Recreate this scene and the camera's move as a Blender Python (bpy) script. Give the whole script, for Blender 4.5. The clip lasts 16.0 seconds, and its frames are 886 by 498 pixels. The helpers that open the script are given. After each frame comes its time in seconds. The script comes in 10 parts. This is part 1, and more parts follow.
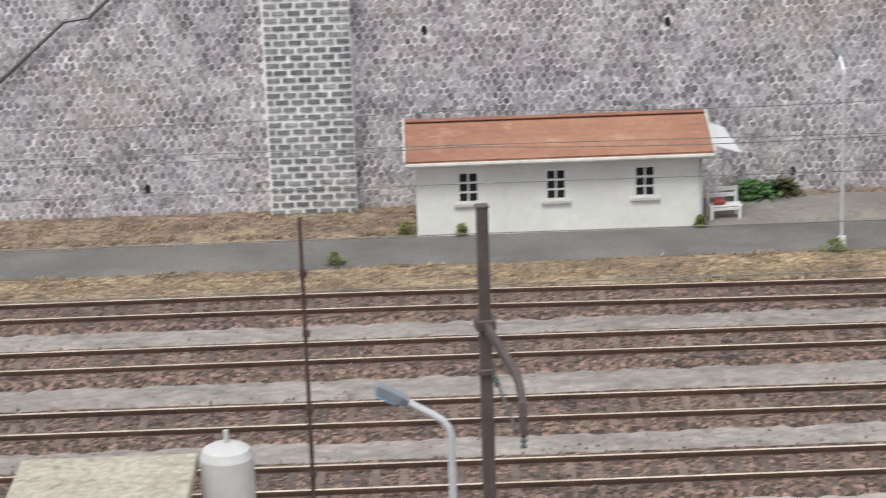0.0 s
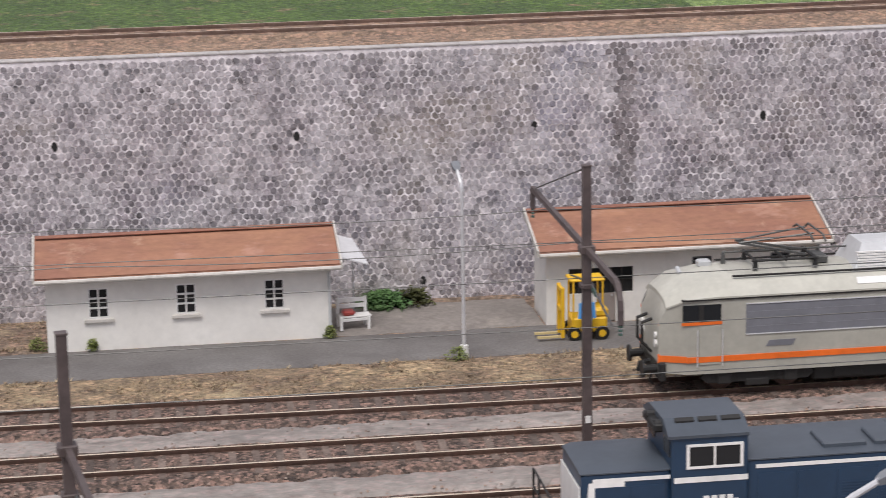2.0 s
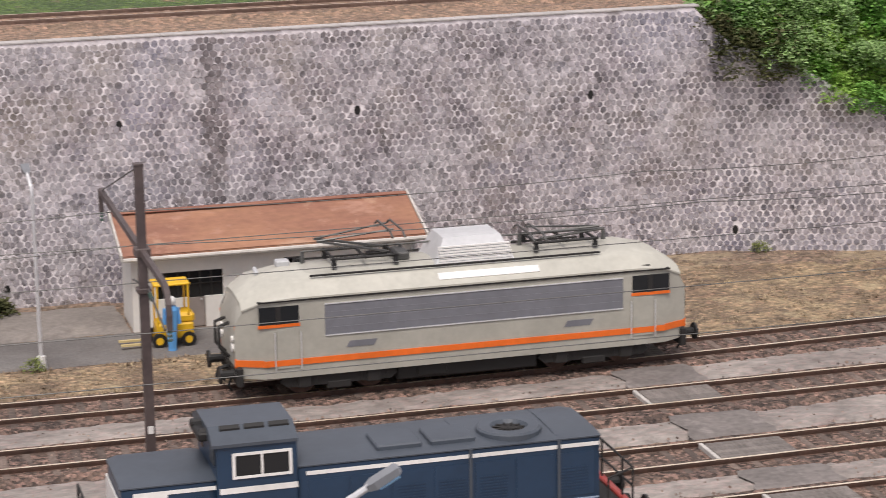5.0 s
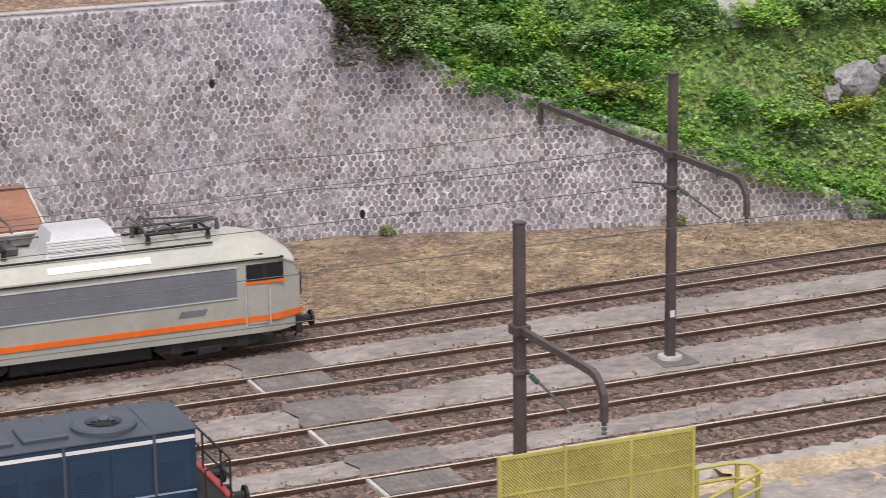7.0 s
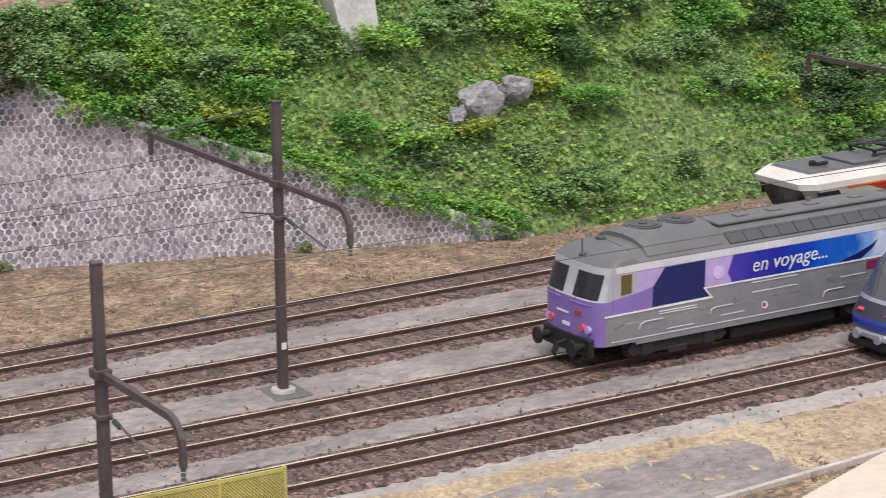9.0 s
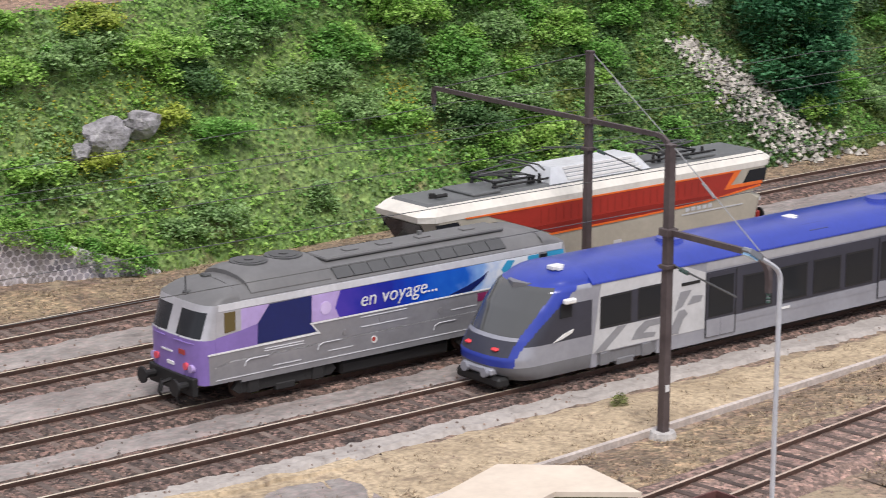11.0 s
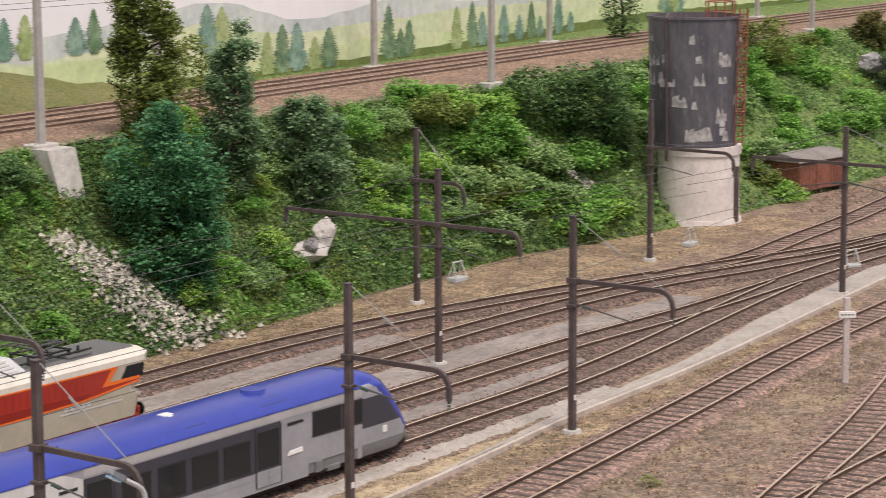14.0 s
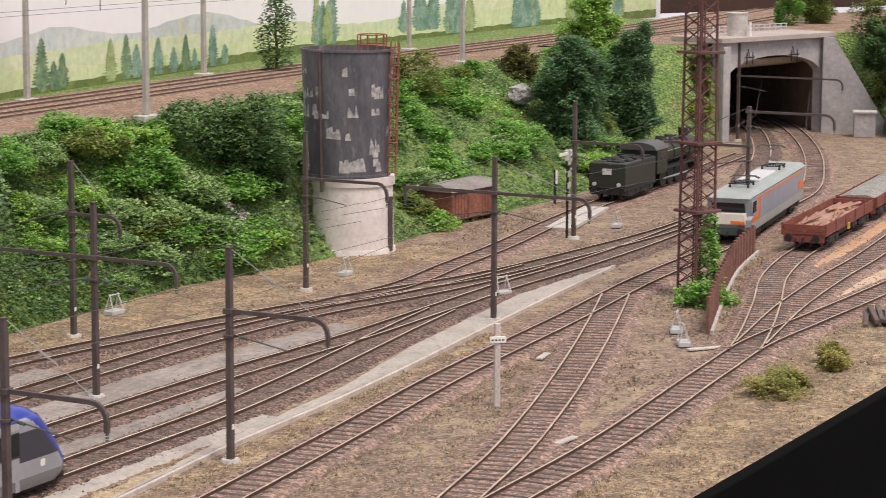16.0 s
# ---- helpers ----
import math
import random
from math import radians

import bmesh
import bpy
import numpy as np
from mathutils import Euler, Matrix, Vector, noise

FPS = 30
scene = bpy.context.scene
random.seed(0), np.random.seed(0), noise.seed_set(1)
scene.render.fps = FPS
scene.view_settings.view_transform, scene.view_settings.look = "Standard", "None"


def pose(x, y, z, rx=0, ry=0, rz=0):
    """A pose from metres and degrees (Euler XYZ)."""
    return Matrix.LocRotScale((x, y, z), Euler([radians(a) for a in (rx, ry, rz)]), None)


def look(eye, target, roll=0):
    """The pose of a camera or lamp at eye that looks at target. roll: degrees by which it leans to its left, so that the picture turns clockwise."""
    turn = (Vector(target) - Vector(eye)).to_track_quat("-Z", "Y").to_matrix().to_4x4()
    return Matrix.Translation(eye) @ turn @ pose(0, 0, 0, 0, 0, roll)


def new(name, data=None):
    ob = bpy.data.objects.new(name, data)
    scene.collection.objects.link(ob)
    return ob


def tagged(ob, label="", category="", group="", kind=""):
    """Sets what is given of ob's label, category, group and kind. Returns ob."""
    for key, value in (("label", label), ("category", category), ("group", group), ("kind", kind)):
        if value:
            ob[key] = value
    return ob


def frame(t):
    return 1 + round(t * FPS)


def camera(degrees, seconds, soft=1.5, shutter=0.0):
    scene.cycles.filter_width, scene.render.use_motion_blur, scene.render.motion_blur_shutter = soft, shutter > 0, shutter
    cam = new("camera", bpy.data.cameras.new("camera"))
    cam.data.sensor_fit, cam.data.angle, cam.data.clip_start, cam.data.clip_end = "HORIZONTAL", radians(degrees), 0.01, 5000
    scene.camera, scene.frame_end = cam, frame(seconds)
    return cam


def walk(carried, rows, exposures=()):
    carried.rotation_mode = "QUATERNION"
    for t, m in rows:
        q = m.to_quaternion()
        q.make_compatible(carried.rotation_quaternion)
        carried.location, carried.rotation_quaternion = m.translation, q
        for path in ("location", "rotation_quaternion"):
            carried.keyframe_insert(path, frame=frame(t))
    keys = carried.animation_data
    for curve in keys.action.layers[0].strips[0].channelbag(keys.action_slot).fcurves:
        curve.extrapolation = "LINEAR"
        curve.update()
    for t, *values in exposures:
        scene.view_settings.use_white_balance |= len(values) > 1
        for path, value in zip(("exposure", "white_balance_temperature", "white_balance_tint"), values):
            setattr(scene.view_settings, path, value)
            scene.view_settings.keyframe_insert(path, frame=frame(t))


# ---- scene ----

# The place is a model railway layout in 1:87. All sizes below are given in
# metres of the original; K brings them to the size of the model.
K = 1 / 87

cam = camera(21.67, 16.0, soft=0.9, shutter=0.3)
# seconds, eye, yaw to the right of +y, pitch, lean
PATH = [
    (0.0, (-0.20, -63.60, 19.56), 0.798, -15.720, -1.886),
    (0.5, (0.74, -63.70, 20.04), 3.705, -15.089, -1.439),
    (1.0, (1.13, -64.22, 20.20), 5.038, -14.340, -1.276),
    (1.5, (1.39, -64.83, 20.32), 6.406, -13.714, -1.121),
    (2.0, (2.51, -64.66, 20.34), 8.095, -13.580, -1.034),
    (2.5, (3.52, -64.53, 20.53), 9.792, -13.747, -1.072),
    (3.0, (3.87, -63.74, 20.36), 11.372, -13.753, -1.041),
    (3.2, (4.06, -63.47, 20.29), 11.859, -13.697, -1.014),
    (5.3, (7.38, -62.90, 19.50), 16.953, -13.596, -0.816),
    (5.5, (7.95, -62.61, 19.47), 18.044, -13.652, -0.782),
    (6.0, (8.80, -63.07, 19.62), 20.333, -13.771, -0.695),
    (6.5, (8.85, -63.47, 19.71), 21.467, -13.977, -0.779),
    (7.0, (8.91, -63.93, 19.83), 23.317, -14.168, -0.705),
    (7.5, (9.51, -63.82, 19.83), 25.259, -14.237, -0.695),
    (8.0, (10.43, -63.60, 19.79), 27.842, -13.989, -0.420),
    (8.2, (10.77, -63.31, 19.75), 28.547, -13.884, -0.403),
    (10.3, (13.73, -64.90, 20.24), 35.365, -13.599, -0.164),
    (10.5, (14.20, -64.98, 19.98), 36.064, -13.372, -0.000),
    (11.0, (14.94, -65.15, 19.98), 38.206, -13.161, 0.264),
    (11.5, (15.04, -65.24, 20.22), 40.349, -12.875, 0.438),
    (12.0, (15.08, -65.59, 20.64), 42.671, -11.963, 0.490),
    (12.5, (15.34, -65.68, 20.91), 45.362, -10.616, 0.239),
    (13.0, (15.43, -65.63, 21.06), 48.628, -9.820, 0.210),
    (13.5, (15.27, -65.86, 21.20), 50.589, -9.371, 0.001),
    (14.0, (15.67, -65.94, 21.40), 53.120, -9.214, -0.177),
    (14.5, (15.53, -65.94, 21.34), 55.647, -9.116, -0.307),
    (15.0, (14.71, -66.43, 21.55), 57.785, -8.918, -0.186),
    (15.5, (14.63, -66.60, 21.60), 59.952, -8.690, 0.049),
    (16.0, (14.65, -66.76, 21.60), 61.647, -8.443, 0.326),
]


def aim(eye, yaw, pitch, lean):
    return (Matrix.Translation([c * K for c in eye]) @ pose(0, 0, 0, 0, 0, -yaw)
            @ pose(0, 0, 0, 90 + pitch) @ pose(0, 0, 0, 0, 0, lean))


walk(cam, [(t, aim(eye, yaw, pitch, lean)) for t, eye, yaw, pitch, lean in PATH],
     [(0.0, 0.44, 6050, 2), (0.7, 0.44, 5950, 1), (1.2, 0.38, 5980, 4), (2.0, 0.25, 6200, 10), (3.0, 0.28, 6500, 13), (5.5, 0.38, 6450, 11), (7.5, 0.40, 6170, 10), (11.0, 0.45, 6080, 10), (12.4, 0.48, 6480, 11), (13.2, 0.37, 6850, 13), (13.6, 0.36, 6700, 12), (16.0, 0.46, 6700, 11)])

# ---- light: soft lamps high under the ceiling of the hall ----
world = bpy.data.worlds.new("hall")
scene.world = world
world.use_nodes = True
wn = world.node_tree
wn.nodes["Background"].inputs["Color"].default_value = (0.93, 0.905, 0.97, 1)
wn.nodes["Background"].inputs["Strength"].default_value = 0.62
sun = new("hall_light", bpy.data.lights.new("hall_light", "SUN"))
sun.data.energy, sun.data.angle, sun.data.color = 2.3, radians(22), (1.0, 0.915, 0.835)
sun.matrix_world = look((-0.3, -0.75, 1.5), (0, 0, 0))

# ---- materials ----


def _ramp(nt, fac, stops):
    r = nt.nodes.new("ShaderNodeValToRGB")
    e = r.color_ramp.elements
    while len(e) < len(stops):
        e.new(0.5)
    for el, (p, c) in zip(e, stops):
        el.position, el.color = p, (*c, 1)
    nt.links.new(fac, r.inputs["Fac"])
    return r.outputs["Color"]


def _noise(nt, vec, scale, detail=4.0, rough=0.55):
    n = nt.nodes.new("ShaderNodeTexNoise")
    n.inputs["Scale"].default_value = scale
    n.inputs["Detail"].default_value = detail
    n.inputs["Roughness"].default_value = rough
    nt.links.new(vec, n.inputs["Vector"])
    return n.outputs["Fac"]


def _mix(nt, kind, fac, a, b):
    m = nt.nodes.new("ShaderNodeMix")
    m.data_type, m.blend_type = "RGBA", kind
    for key, val in ((0, fac), (6, a), (7, b)):
        if isinstance(val, (int, float)):
            m.inputs[key].default_value = val
        elif isinstance(val, tuple):
            m.inputs[key].default_value = (*val, 1)
        else:
            nt.links.new(val, m.inputs[key])
    return m.outputs[2]


def mat(name, c, c2=None, c3=None, scale=0.6, fine=9.0, grain=0.25, rough=0.8, metal=0.0, bump=0.3,
        depth=0.02, spread=0.12, per_piece=0.0, island=0.0, stretch=(1, 1, 1), coat=0.0, alpha=1.0, cells=None):
    """Colours c to c2 in broad patches, c3 in rarer stains; scale and fine are patches a metre (of the original)."""
    m = bpy.data.materials.new(name)
    m.use_nodes = True
    nt = m.node_tree
    b = nt.nodes["Principled BSDF"]
    geo = nt.nodes.new("ShaderNodeNewGeometry")
    sc = nt.nodes.new("ShaderNodeVectorMath")
    sc.operation = "MULTIPLY"
    sc.inputs[1].default_value = [s / K for s in stretch]
    nt.links.new(geo.outputs["Position"], sc.inputs[0])
    vec = sc.outputs[0]
    c2 = c2 or tuple(x * 0.8 for x in c)
    broad = _noise(nt, vec, scale, 5, 0.6)
    col = _ramp(nt, broad, [(0.5 - spread, c), (0.5 + spread, c2)])
    if c3:
        st = _noise(nt, vec, scale * 2.7, 6, 0.65)
        msk = _ramp(nt, st, [(0.56, (0, 0, 0)), (0.68, (1, 1, 1))])
        col = _mix(nt, "MIX", msk, col, c3)
    fn = _noise(nt, vec, fine, 3, 0.6)
    if grain:
        g = _ramp(nt, fn, [(0.3, (1 - grain,) * 3), (0.7, (1 + 0.6 * grain,) * 3)])
        col = _mix(nt, "MULTIPLY", 1.0, col, g)
    if cells:
        vo = nt.nodes.new("ShaderNodeTexVoronoi")
        vo.inputs["Scale"].default_value = cells[0]
        nt.links.new(vec, vo.inputs["Vector"])
        sp = nt.nodes.new("ShaderNodeSeparateColor")
        nt.links.new(vo.outputs["Color"], sp.inputs[0])
        lo, hi = 1 - cells[1], 1 + cells[1]
        col = _mix(nt, "MULTIPLY", 1.0, col, _ramp(nt, sp.outputs[0], [(0.0, (lo, lo, lo)), (0.6, (1, 0.97, 0.96)), (1.0, (hi * 1.12, hi, hi))]))
        fn = vo.outputs["Distance"]
    if per_piece or island:
        if per_piece:
            src = nt.nodes.new("ShaderNodeObjectInfo").outputs["Random"]
            amt = per_piece
        else:
            src, amt = geo.outputs["Random Per Island"], island
        v = _ramp(nt, src, [(0.0, (1 - amt, 1 - amt, 1 - amt)), (1.0, (1 + amt, 1 + 0.95 * amt, 1 + 0.9 * amt))])
        col = _mix(nt, "MULTIPLY", 1.0, col, v)
    nt.links.new(col, b.inputs["Base Color"])
    b.inputs["Roughness"].default_value = rough
    b.inputs["Metallic"].default_value = metal
    b.inputs["Coat Weight"].default_value = coat
    b.inputs["Alpha"].default_value = alpha
    if bump:
        bp = nt.nodes.new("ShaderNodeBump")
        bp.inputs["Strength"].default_value = bump
        bp.inputs["Distance"].default_value = depth * K
        nt.links.new(fn, bp.inputs["Height"])
        nt.links.new(bp.outputs["Normal"], b.inputs["Normal"])
    return m


def paint(name, c, rough=0.42, dirt=0.12, metal=0.0):
    """Satin model paint with a little dust."""
    return mat(name, c, tuple(x * (1 - dirt) for x in c), scale=0.9, fine=5, grain=0.07, rough=rough, metal=metal, bump=0.04)


def glass(name, c=(0.02, 0.022, 0.025), rough=0.12):
    m = bpy.data.materials.new(name)
    m.use_nodes = True
    b = m.node_tree.nodes["Principled BSDF"]
    b.inputs["Base Color"].default_value = (*c, 1)
    b.inputs["Roughness"].default_value = rough
    b.inputs["Specular IOR Level"].default_value = 0.32
    return m


M_EARTH = mat("earth", (0.225, 0.162, 0.122), (0.33, 0.25, 0.18), (0.125, 0.09, 0.072), scale=0.9, fine=7, grain=0.5, bump=0.7, depth=0.08, cells=(7, 0.35))
M_DIRT = mat("dry dirt", (0.31, 0.235, 0.17), (0.21, 0.155, 0.118), (0.14, 0.10, 0.076), scale=0.7, fine=6, grain=0.5, bump=0.8, depth=0.1, cells=(6, 0.3))
M_STRAW = mat("dry grass", (0.40, 0.31, 0.19), (0.235, 0.172, 0.115), (0.14, 0.10, 0.073), scale=0.42, fine=6, grain=0.5, bump=0.9, depth=0.12, cells=(6, 0.3))
M_ASPHALT = mat("asphalt", (0.13, 0.12, 0.115), (0.18, 0.17, 0.163), scale=0.35, fine=12, grain=0.25, bump=0.3)
M_CONC = mat("walkway concrete", (0.325, 0.297, 0.274), (0.245, 0.221, 0.205), (0.19, 0.168, 0.155), scale=0.4, fine=4, grain=0.28, bump=0.3, stretch=(0.6, 1, 1), cells=(9, 0.07))
M_PALECONC = mat("pale platform concrete", (0.42, 0.38, 0.345), (0.35, 0.315, 0.285), (0.28, 0.25, 0.226), scale=0.5, fine=5, grain=0.18, bump=0.2)
M_YARD = mat("worn yard concrete", (0.25, 0.225, 0.205), (0.20, 0.18, 0.165), (0.30, 0.27, 0.24), scale=0.3, fine=6, grain=0.2, bump=0.2)
M_BALLAST = mat("ballast", (0.215, 0.15, 0.118), (0.15, 0.106, 0.088), (0.095, 0.07, 0.06), scale=0.7, fine=8, grain=0.4, bump=1.0, depth=0.12, cells=(8.5, 0.75))
M_BALLAST_RED = mat("reddish ballast", (0.327, 0.230, 0.158), (0.246, 0.170, 0.121), (0.187, 0.138, 0.101), scale=0.6, fine=8, grain=0.35, bump=1.0, depth=0.1, cells=(7, 0.4))
M_BED = mat("siding ballast", (0.335, 0.235, 0.19), (0.25, 0.175, 0.145), (0.38, 0.275, 0.21), scale=0.6, fine=8, grain=0.4, bump=1.0, depth=0.1, cells=(7, 0.5))
M_RAILRUST = mat("rusty rail head", (0.60, 0.47, 0.37), (0.44, 0.33, 0.25), scale=0.5, fine=3, rough=0.5, metal=0.2, bump=0)
M_PEBBLE = mat("ballast stones", (0.31, 0.23, 0.185), (0.17, 0.125, 0.105), (0.44, 0.37, 0.31), scale=1.2, fine=10, island=0.75, bump=0.2)
M_SLEEPER = mat("sleeper", (0.105, 0.078, 0.067), (0.185, 0.142, 0.12), scale=0.8, fine=8, grain=0.35, per_piece=0.3, rough=0.9)
M_SLEEPER_DARK = mat("tarred sleeper", (0.075, 0.053, 0.045), (0.125, 0.09, 0.076), scale=0.8, fine=8, grain=0.35, per_piece=0.3, rough=0.9)
M_RAIL = mat("rusty rail side", (0.115, 0.065, 0.048), (0.075, 0.045, 0.035), scale=1.5, rough=0.75, metal=0.2, bump=0.1)
M_RAILPALE = mat("dusty rail side", (0.22, 0.15, 0.12), (0.15, 0.10, 0.08), scale=1.5, rough=0.75, metal=0.2, bump=0.1)
M_RAILTOP = mat("rail head", (0.78, 0.68, 0.55), (0.62, 0.52, 0.40), scale=0.5, fine=3, rough=0.45, metal=0.35, bump=0)
M_STONE = mat("wall stone", (0.275, 0.248, 0.275), (0.40, 0.378, 0.40), (0.175, 0.158, 0.168), scale=0.55, fine=6, grain=0.5, island=0.45, bump=0.6, depth=0.03)
M_STONE_ONE = mat("wall stone single", (0.275, 0.248, 0.275), (0.40, 0.378, 0.40), (0.175, 0.158, 0.168), scale=0.55, fine=6, grain=0.5, per_piece=0.45, bump=0.6, depth=0.03)
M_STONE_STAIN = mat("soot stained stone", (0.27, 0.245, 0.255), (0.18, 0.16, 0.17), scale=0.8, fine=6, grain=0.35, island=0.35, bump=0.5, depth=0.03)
M_MORTAR = mat("pale mortar", (0.86, 0.81, 0.83), (0.70, 0.65, 0.67), (0.48, 0.44, 0.44), scale=0.45, fine=5, grain=0.25, bump=0.4)
M_BRICK = mat("grey brick", (0.185, 0.187, 0.205), (0.33, 0.325, 0.335), (0.13, 0.128, 0.135), scale=1.3, fine=7, grain=0.4, per_piece=0.38, bump=0.4)


def washed(m, c, lo, hi, amount, scale, seed):
    """Lays thin patches of a second colour over a material: smeared mortar, algae, soot."""
    nt = m.node_tree
    b = nt.nodes["Principled BSDF"]
    src = b.inputs["Base Color"].links[0].from_socket
    geo = nt.nodes.new("ShaderNodeNewGeometry")
    sc = nt.nodes.new("ShaderNodeVectorMath")
    sc.operation = "MULTIPLY_ADD"
    sc.inputs[1].default_value = (1 / K, 1 / K, 1 / K)
    sc.inputs[2].default_value = (seed * 13.7, seed * 5.1, seed * 9.3)
    nt.links.new(geo.outputs["Position"], sc.inputs[0])
    n = _noise(nt, sc.outputs[0], scale, 9, 0.72)
    k = _ramp(nt, n, [(lo, (0, 0, 0)), (hi, (amount,) * 3)])
    nt.links.new(_mix(nt, "MIX", k, src, c), b.inputs["Base Color"])


for soil in (M_EARTH, M_DIRT):
    washed(soil, (0.36, 0.285, 0.185), 0.50, 0.60, 0.75, 0.35, 5)
    washed(soil, (0.095, 0.07, 0.056), 0.52, 0.60, 0.75, 1.7, 6)
washed(M_STRAW, (0.17, 0.12, 0.085), 0.52, 0.62, 0.55, 0.22, 17)
washed(M_STRAW, (0.11, 0.082, 0.06), 0.54, 0.62, 0.7, 1.5, 7)
washed(M_STRAW, (0.46, 0.37, 0.23), 0.56, 0.64, 0.7, 0.6, 8)
M_SAND = mat("pale sand", (0.52, 0.41, 0.27), (0.40, 0.31, 0.20), (0.29, 0.215, 0.145), scale=0.5, fine=6, grain=0.4, bump=0.7, depth=0.08)
washed(M_BED, (0.13, 0.092, 0.075), 0.53, 0.62, 0.7, 1.3, 9)
for walk_way in (M_CONC, M_YARD):
    washed(walk_way, (0.15, 0.13, 0.118), 0.56, 0.66, 0.6, 0.8, 10)
for stone in (M_STONE, M_STONE_ONE):
    washed(stone, (0.33, 0.34, 0.46), 0.50, 0.66, 0.45, 0.11, 1)
    washed(stone, (0.34, 0.29, 0.23), 0.52, 0.66, 0.5, 0.17, 2)
    washed(stone, (0.60, 0.575, 0.60), 0.50, 0.68, 0.6, 0.8, 3)
    washed(stone, (0.11, 0.10, 0.105), 0.60, 0.72, 0.7, 1.4, 4)
M_BRICKMORTAR = mat("white mortar", (0.90, 0.88, 0.86), (0.80, 0.77, 0.75), scale=1.2, fine=6, grain=0.15)
M_PLASTER = mat("white plaster", (0.80, 0.78, 0.74), (0.73, 0.71, 0.67), scale=0.5, fine=4, grain=0.07, bump=0.12)
M_SILL = mat("stone sill", (0.60, 0.57, 0.53), scale=1.5, grain=0.12)
M_ROOF = mat("terracotta roof", (0.36, 0.185, 0.112), (0.275, 0.132, 0.09), (0.39, 0.215, 0.155), scale=0.5, fine=5, grain=0.14, bump=0.3, stretch=(0.6, 1, 1), per_piece=0.05)
M_RIDGE = mat("dull red flashing", (0.33, 0.155, 0.105), (0.27, 0.12, 0.085), scale=0.8, fine=5, grain=0.2, bump=0.2)
washed(M_ROOF, (0.50, 0.32, 0.22), 0.58, 0.66, 0.55, 0.45, 11)
M_CASEMENT = mat("dark grey casement", (0.13, 0.125, 0.13), (0.10, 0.096, 0.10), scale=1.5, grain=0.1)
M_TRIM_SHADE = mat("grey blue trim", (0.42, 0.43, 0.46), (0.36, 0.37, 0.40), scale=1.5, grain=0.08)
M_WHITE = paint("white paint", (0.80, 0.79, 0.77))
M_BLACK = paint("black", (0.012, 0.0115, 0.0115), rough=0.6)
M_DARK = paint("underframe grey", (0.019, 0.0175, 0.017), rough=0.75)
M_GLASS = glass("dark glass")
M_MAST = mat("brown mast paint", (0.066, 0.048, 0.047), (0.092, 0.070, 0.067), scale=1.2, fine=6, grain=0.15, rough=0.6, bump=0.1)
M_WIRE = mat("wire", (0.14, 0.14, 0.135), rough=0.5, metal=0.6, bump=0)
M_GREY = paint("light grey metal", (0.50, 0.51, 0.52))
M_STEEL = paint("pale lamp post", (0.62, 0.62, 0.64), metal=0.2)
M_FOOT = mat("mast footing", (0.55, 0.52, 0.49), (0.42, 0.40, 0.38), scale=2, grain=0.2)
M_BOARD = paint("black fascia", (0.004, 0.004, 0.004), rough=1.0)
M_BOARD.node_tree.nodes["Principled BSDF"].inputs["Specular IOR Level"].default_value = 0.05
M_GRASS = mat("meadow", (0.10, 0.175, 0.034), (0.07, 0.125, 0.026), (0.22, 0.175, 0.095), scale=0.3, fine=5, grain=0.5, bump=1.0, depth=0.2, cells=(6, 0.4))
M_SLOPE = mat("overgrown slope", (0.15, 0.265, 0.065), (0.195, 0.285, 0.085), (0.225, 0.23, 0.10), scale=0.25, fine=5, grain=0.5, bump=1.0, depth=0.2, cells=(5, 0.4))


def leaf(name, c, c2, amt=0.45):
    m = mat(name, c, c2, scale=0.35, fine=4, grain=0.25, island=amt, rough=0.75, bump=0)
    nt = m.node_tree
    b = nt.nodes["Principled BSDF"]
    tr = nt.nodes.new("ShaderNodeBsdfTranslucent")
    nt.links.new(b.inputs["Base Color"].links[0].from_socket, tr.inputs["Color"])
    mx = nt.nodes.new("ShaderNodeMixShader")
    mx.inputs[0].default_value = 0.4
    nt.links.new(b.outputs[0], mx.inputs[1])
    nt.links.new(tr.outputs[0], mx.inputs[2])
    nt.links.new(mx.outputs[0], nt.nodes["Material Output"].inputs["Surface"])
    return m


M_LEAF = leaf("green leaves", (0.27, 0.51, 0.115), (0.19, 0.40, 0.088), 0.42)
M_LEAF_LIGHT = leaf("light green leaves", (0.40, 0.60, 0.14), (0.30, 0.52, 0.115), 0.35)
M_LEAF_SAGE = leaf("grey sage leaves", (0.355, 0.515, 0.21), (0.255, 0.405, 0.155), 0.4)
M_LEAF_YELLOW = leaf("yellow green leaves", (0.48, 0.55, 0.10), (0.36, 0.46, 0.09), 0.35)
M_LEAF_DARK = leaf("dark green leaves", (0.115, 0.225, 0.08), (0.165, 0.28, 0.105))
M_LEAF_PINE = leaf("blue green leaves", (0.085, 0.25, 0.115), (0.12, 0.32, 0.14), 0.3)
M_LEAF_OLIVE = leaf("olive leaves", (0.19, 0.26, 0.06), (0.26, 0.32, 0.085), 0.35)
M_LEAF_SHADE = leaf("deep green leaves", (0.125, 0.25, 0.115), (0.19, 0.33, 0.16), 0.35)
M_LEAF_BROWN = leaf("brownish olive leaves", (0.16, 0.17, 0.055), (0.22, 0.21, 0.075))
M_LEAF_GREY = leaf("grey green leaves", (0.20, 0.34, 0.17), (0.27, 0.40, 0.22), 0.25)
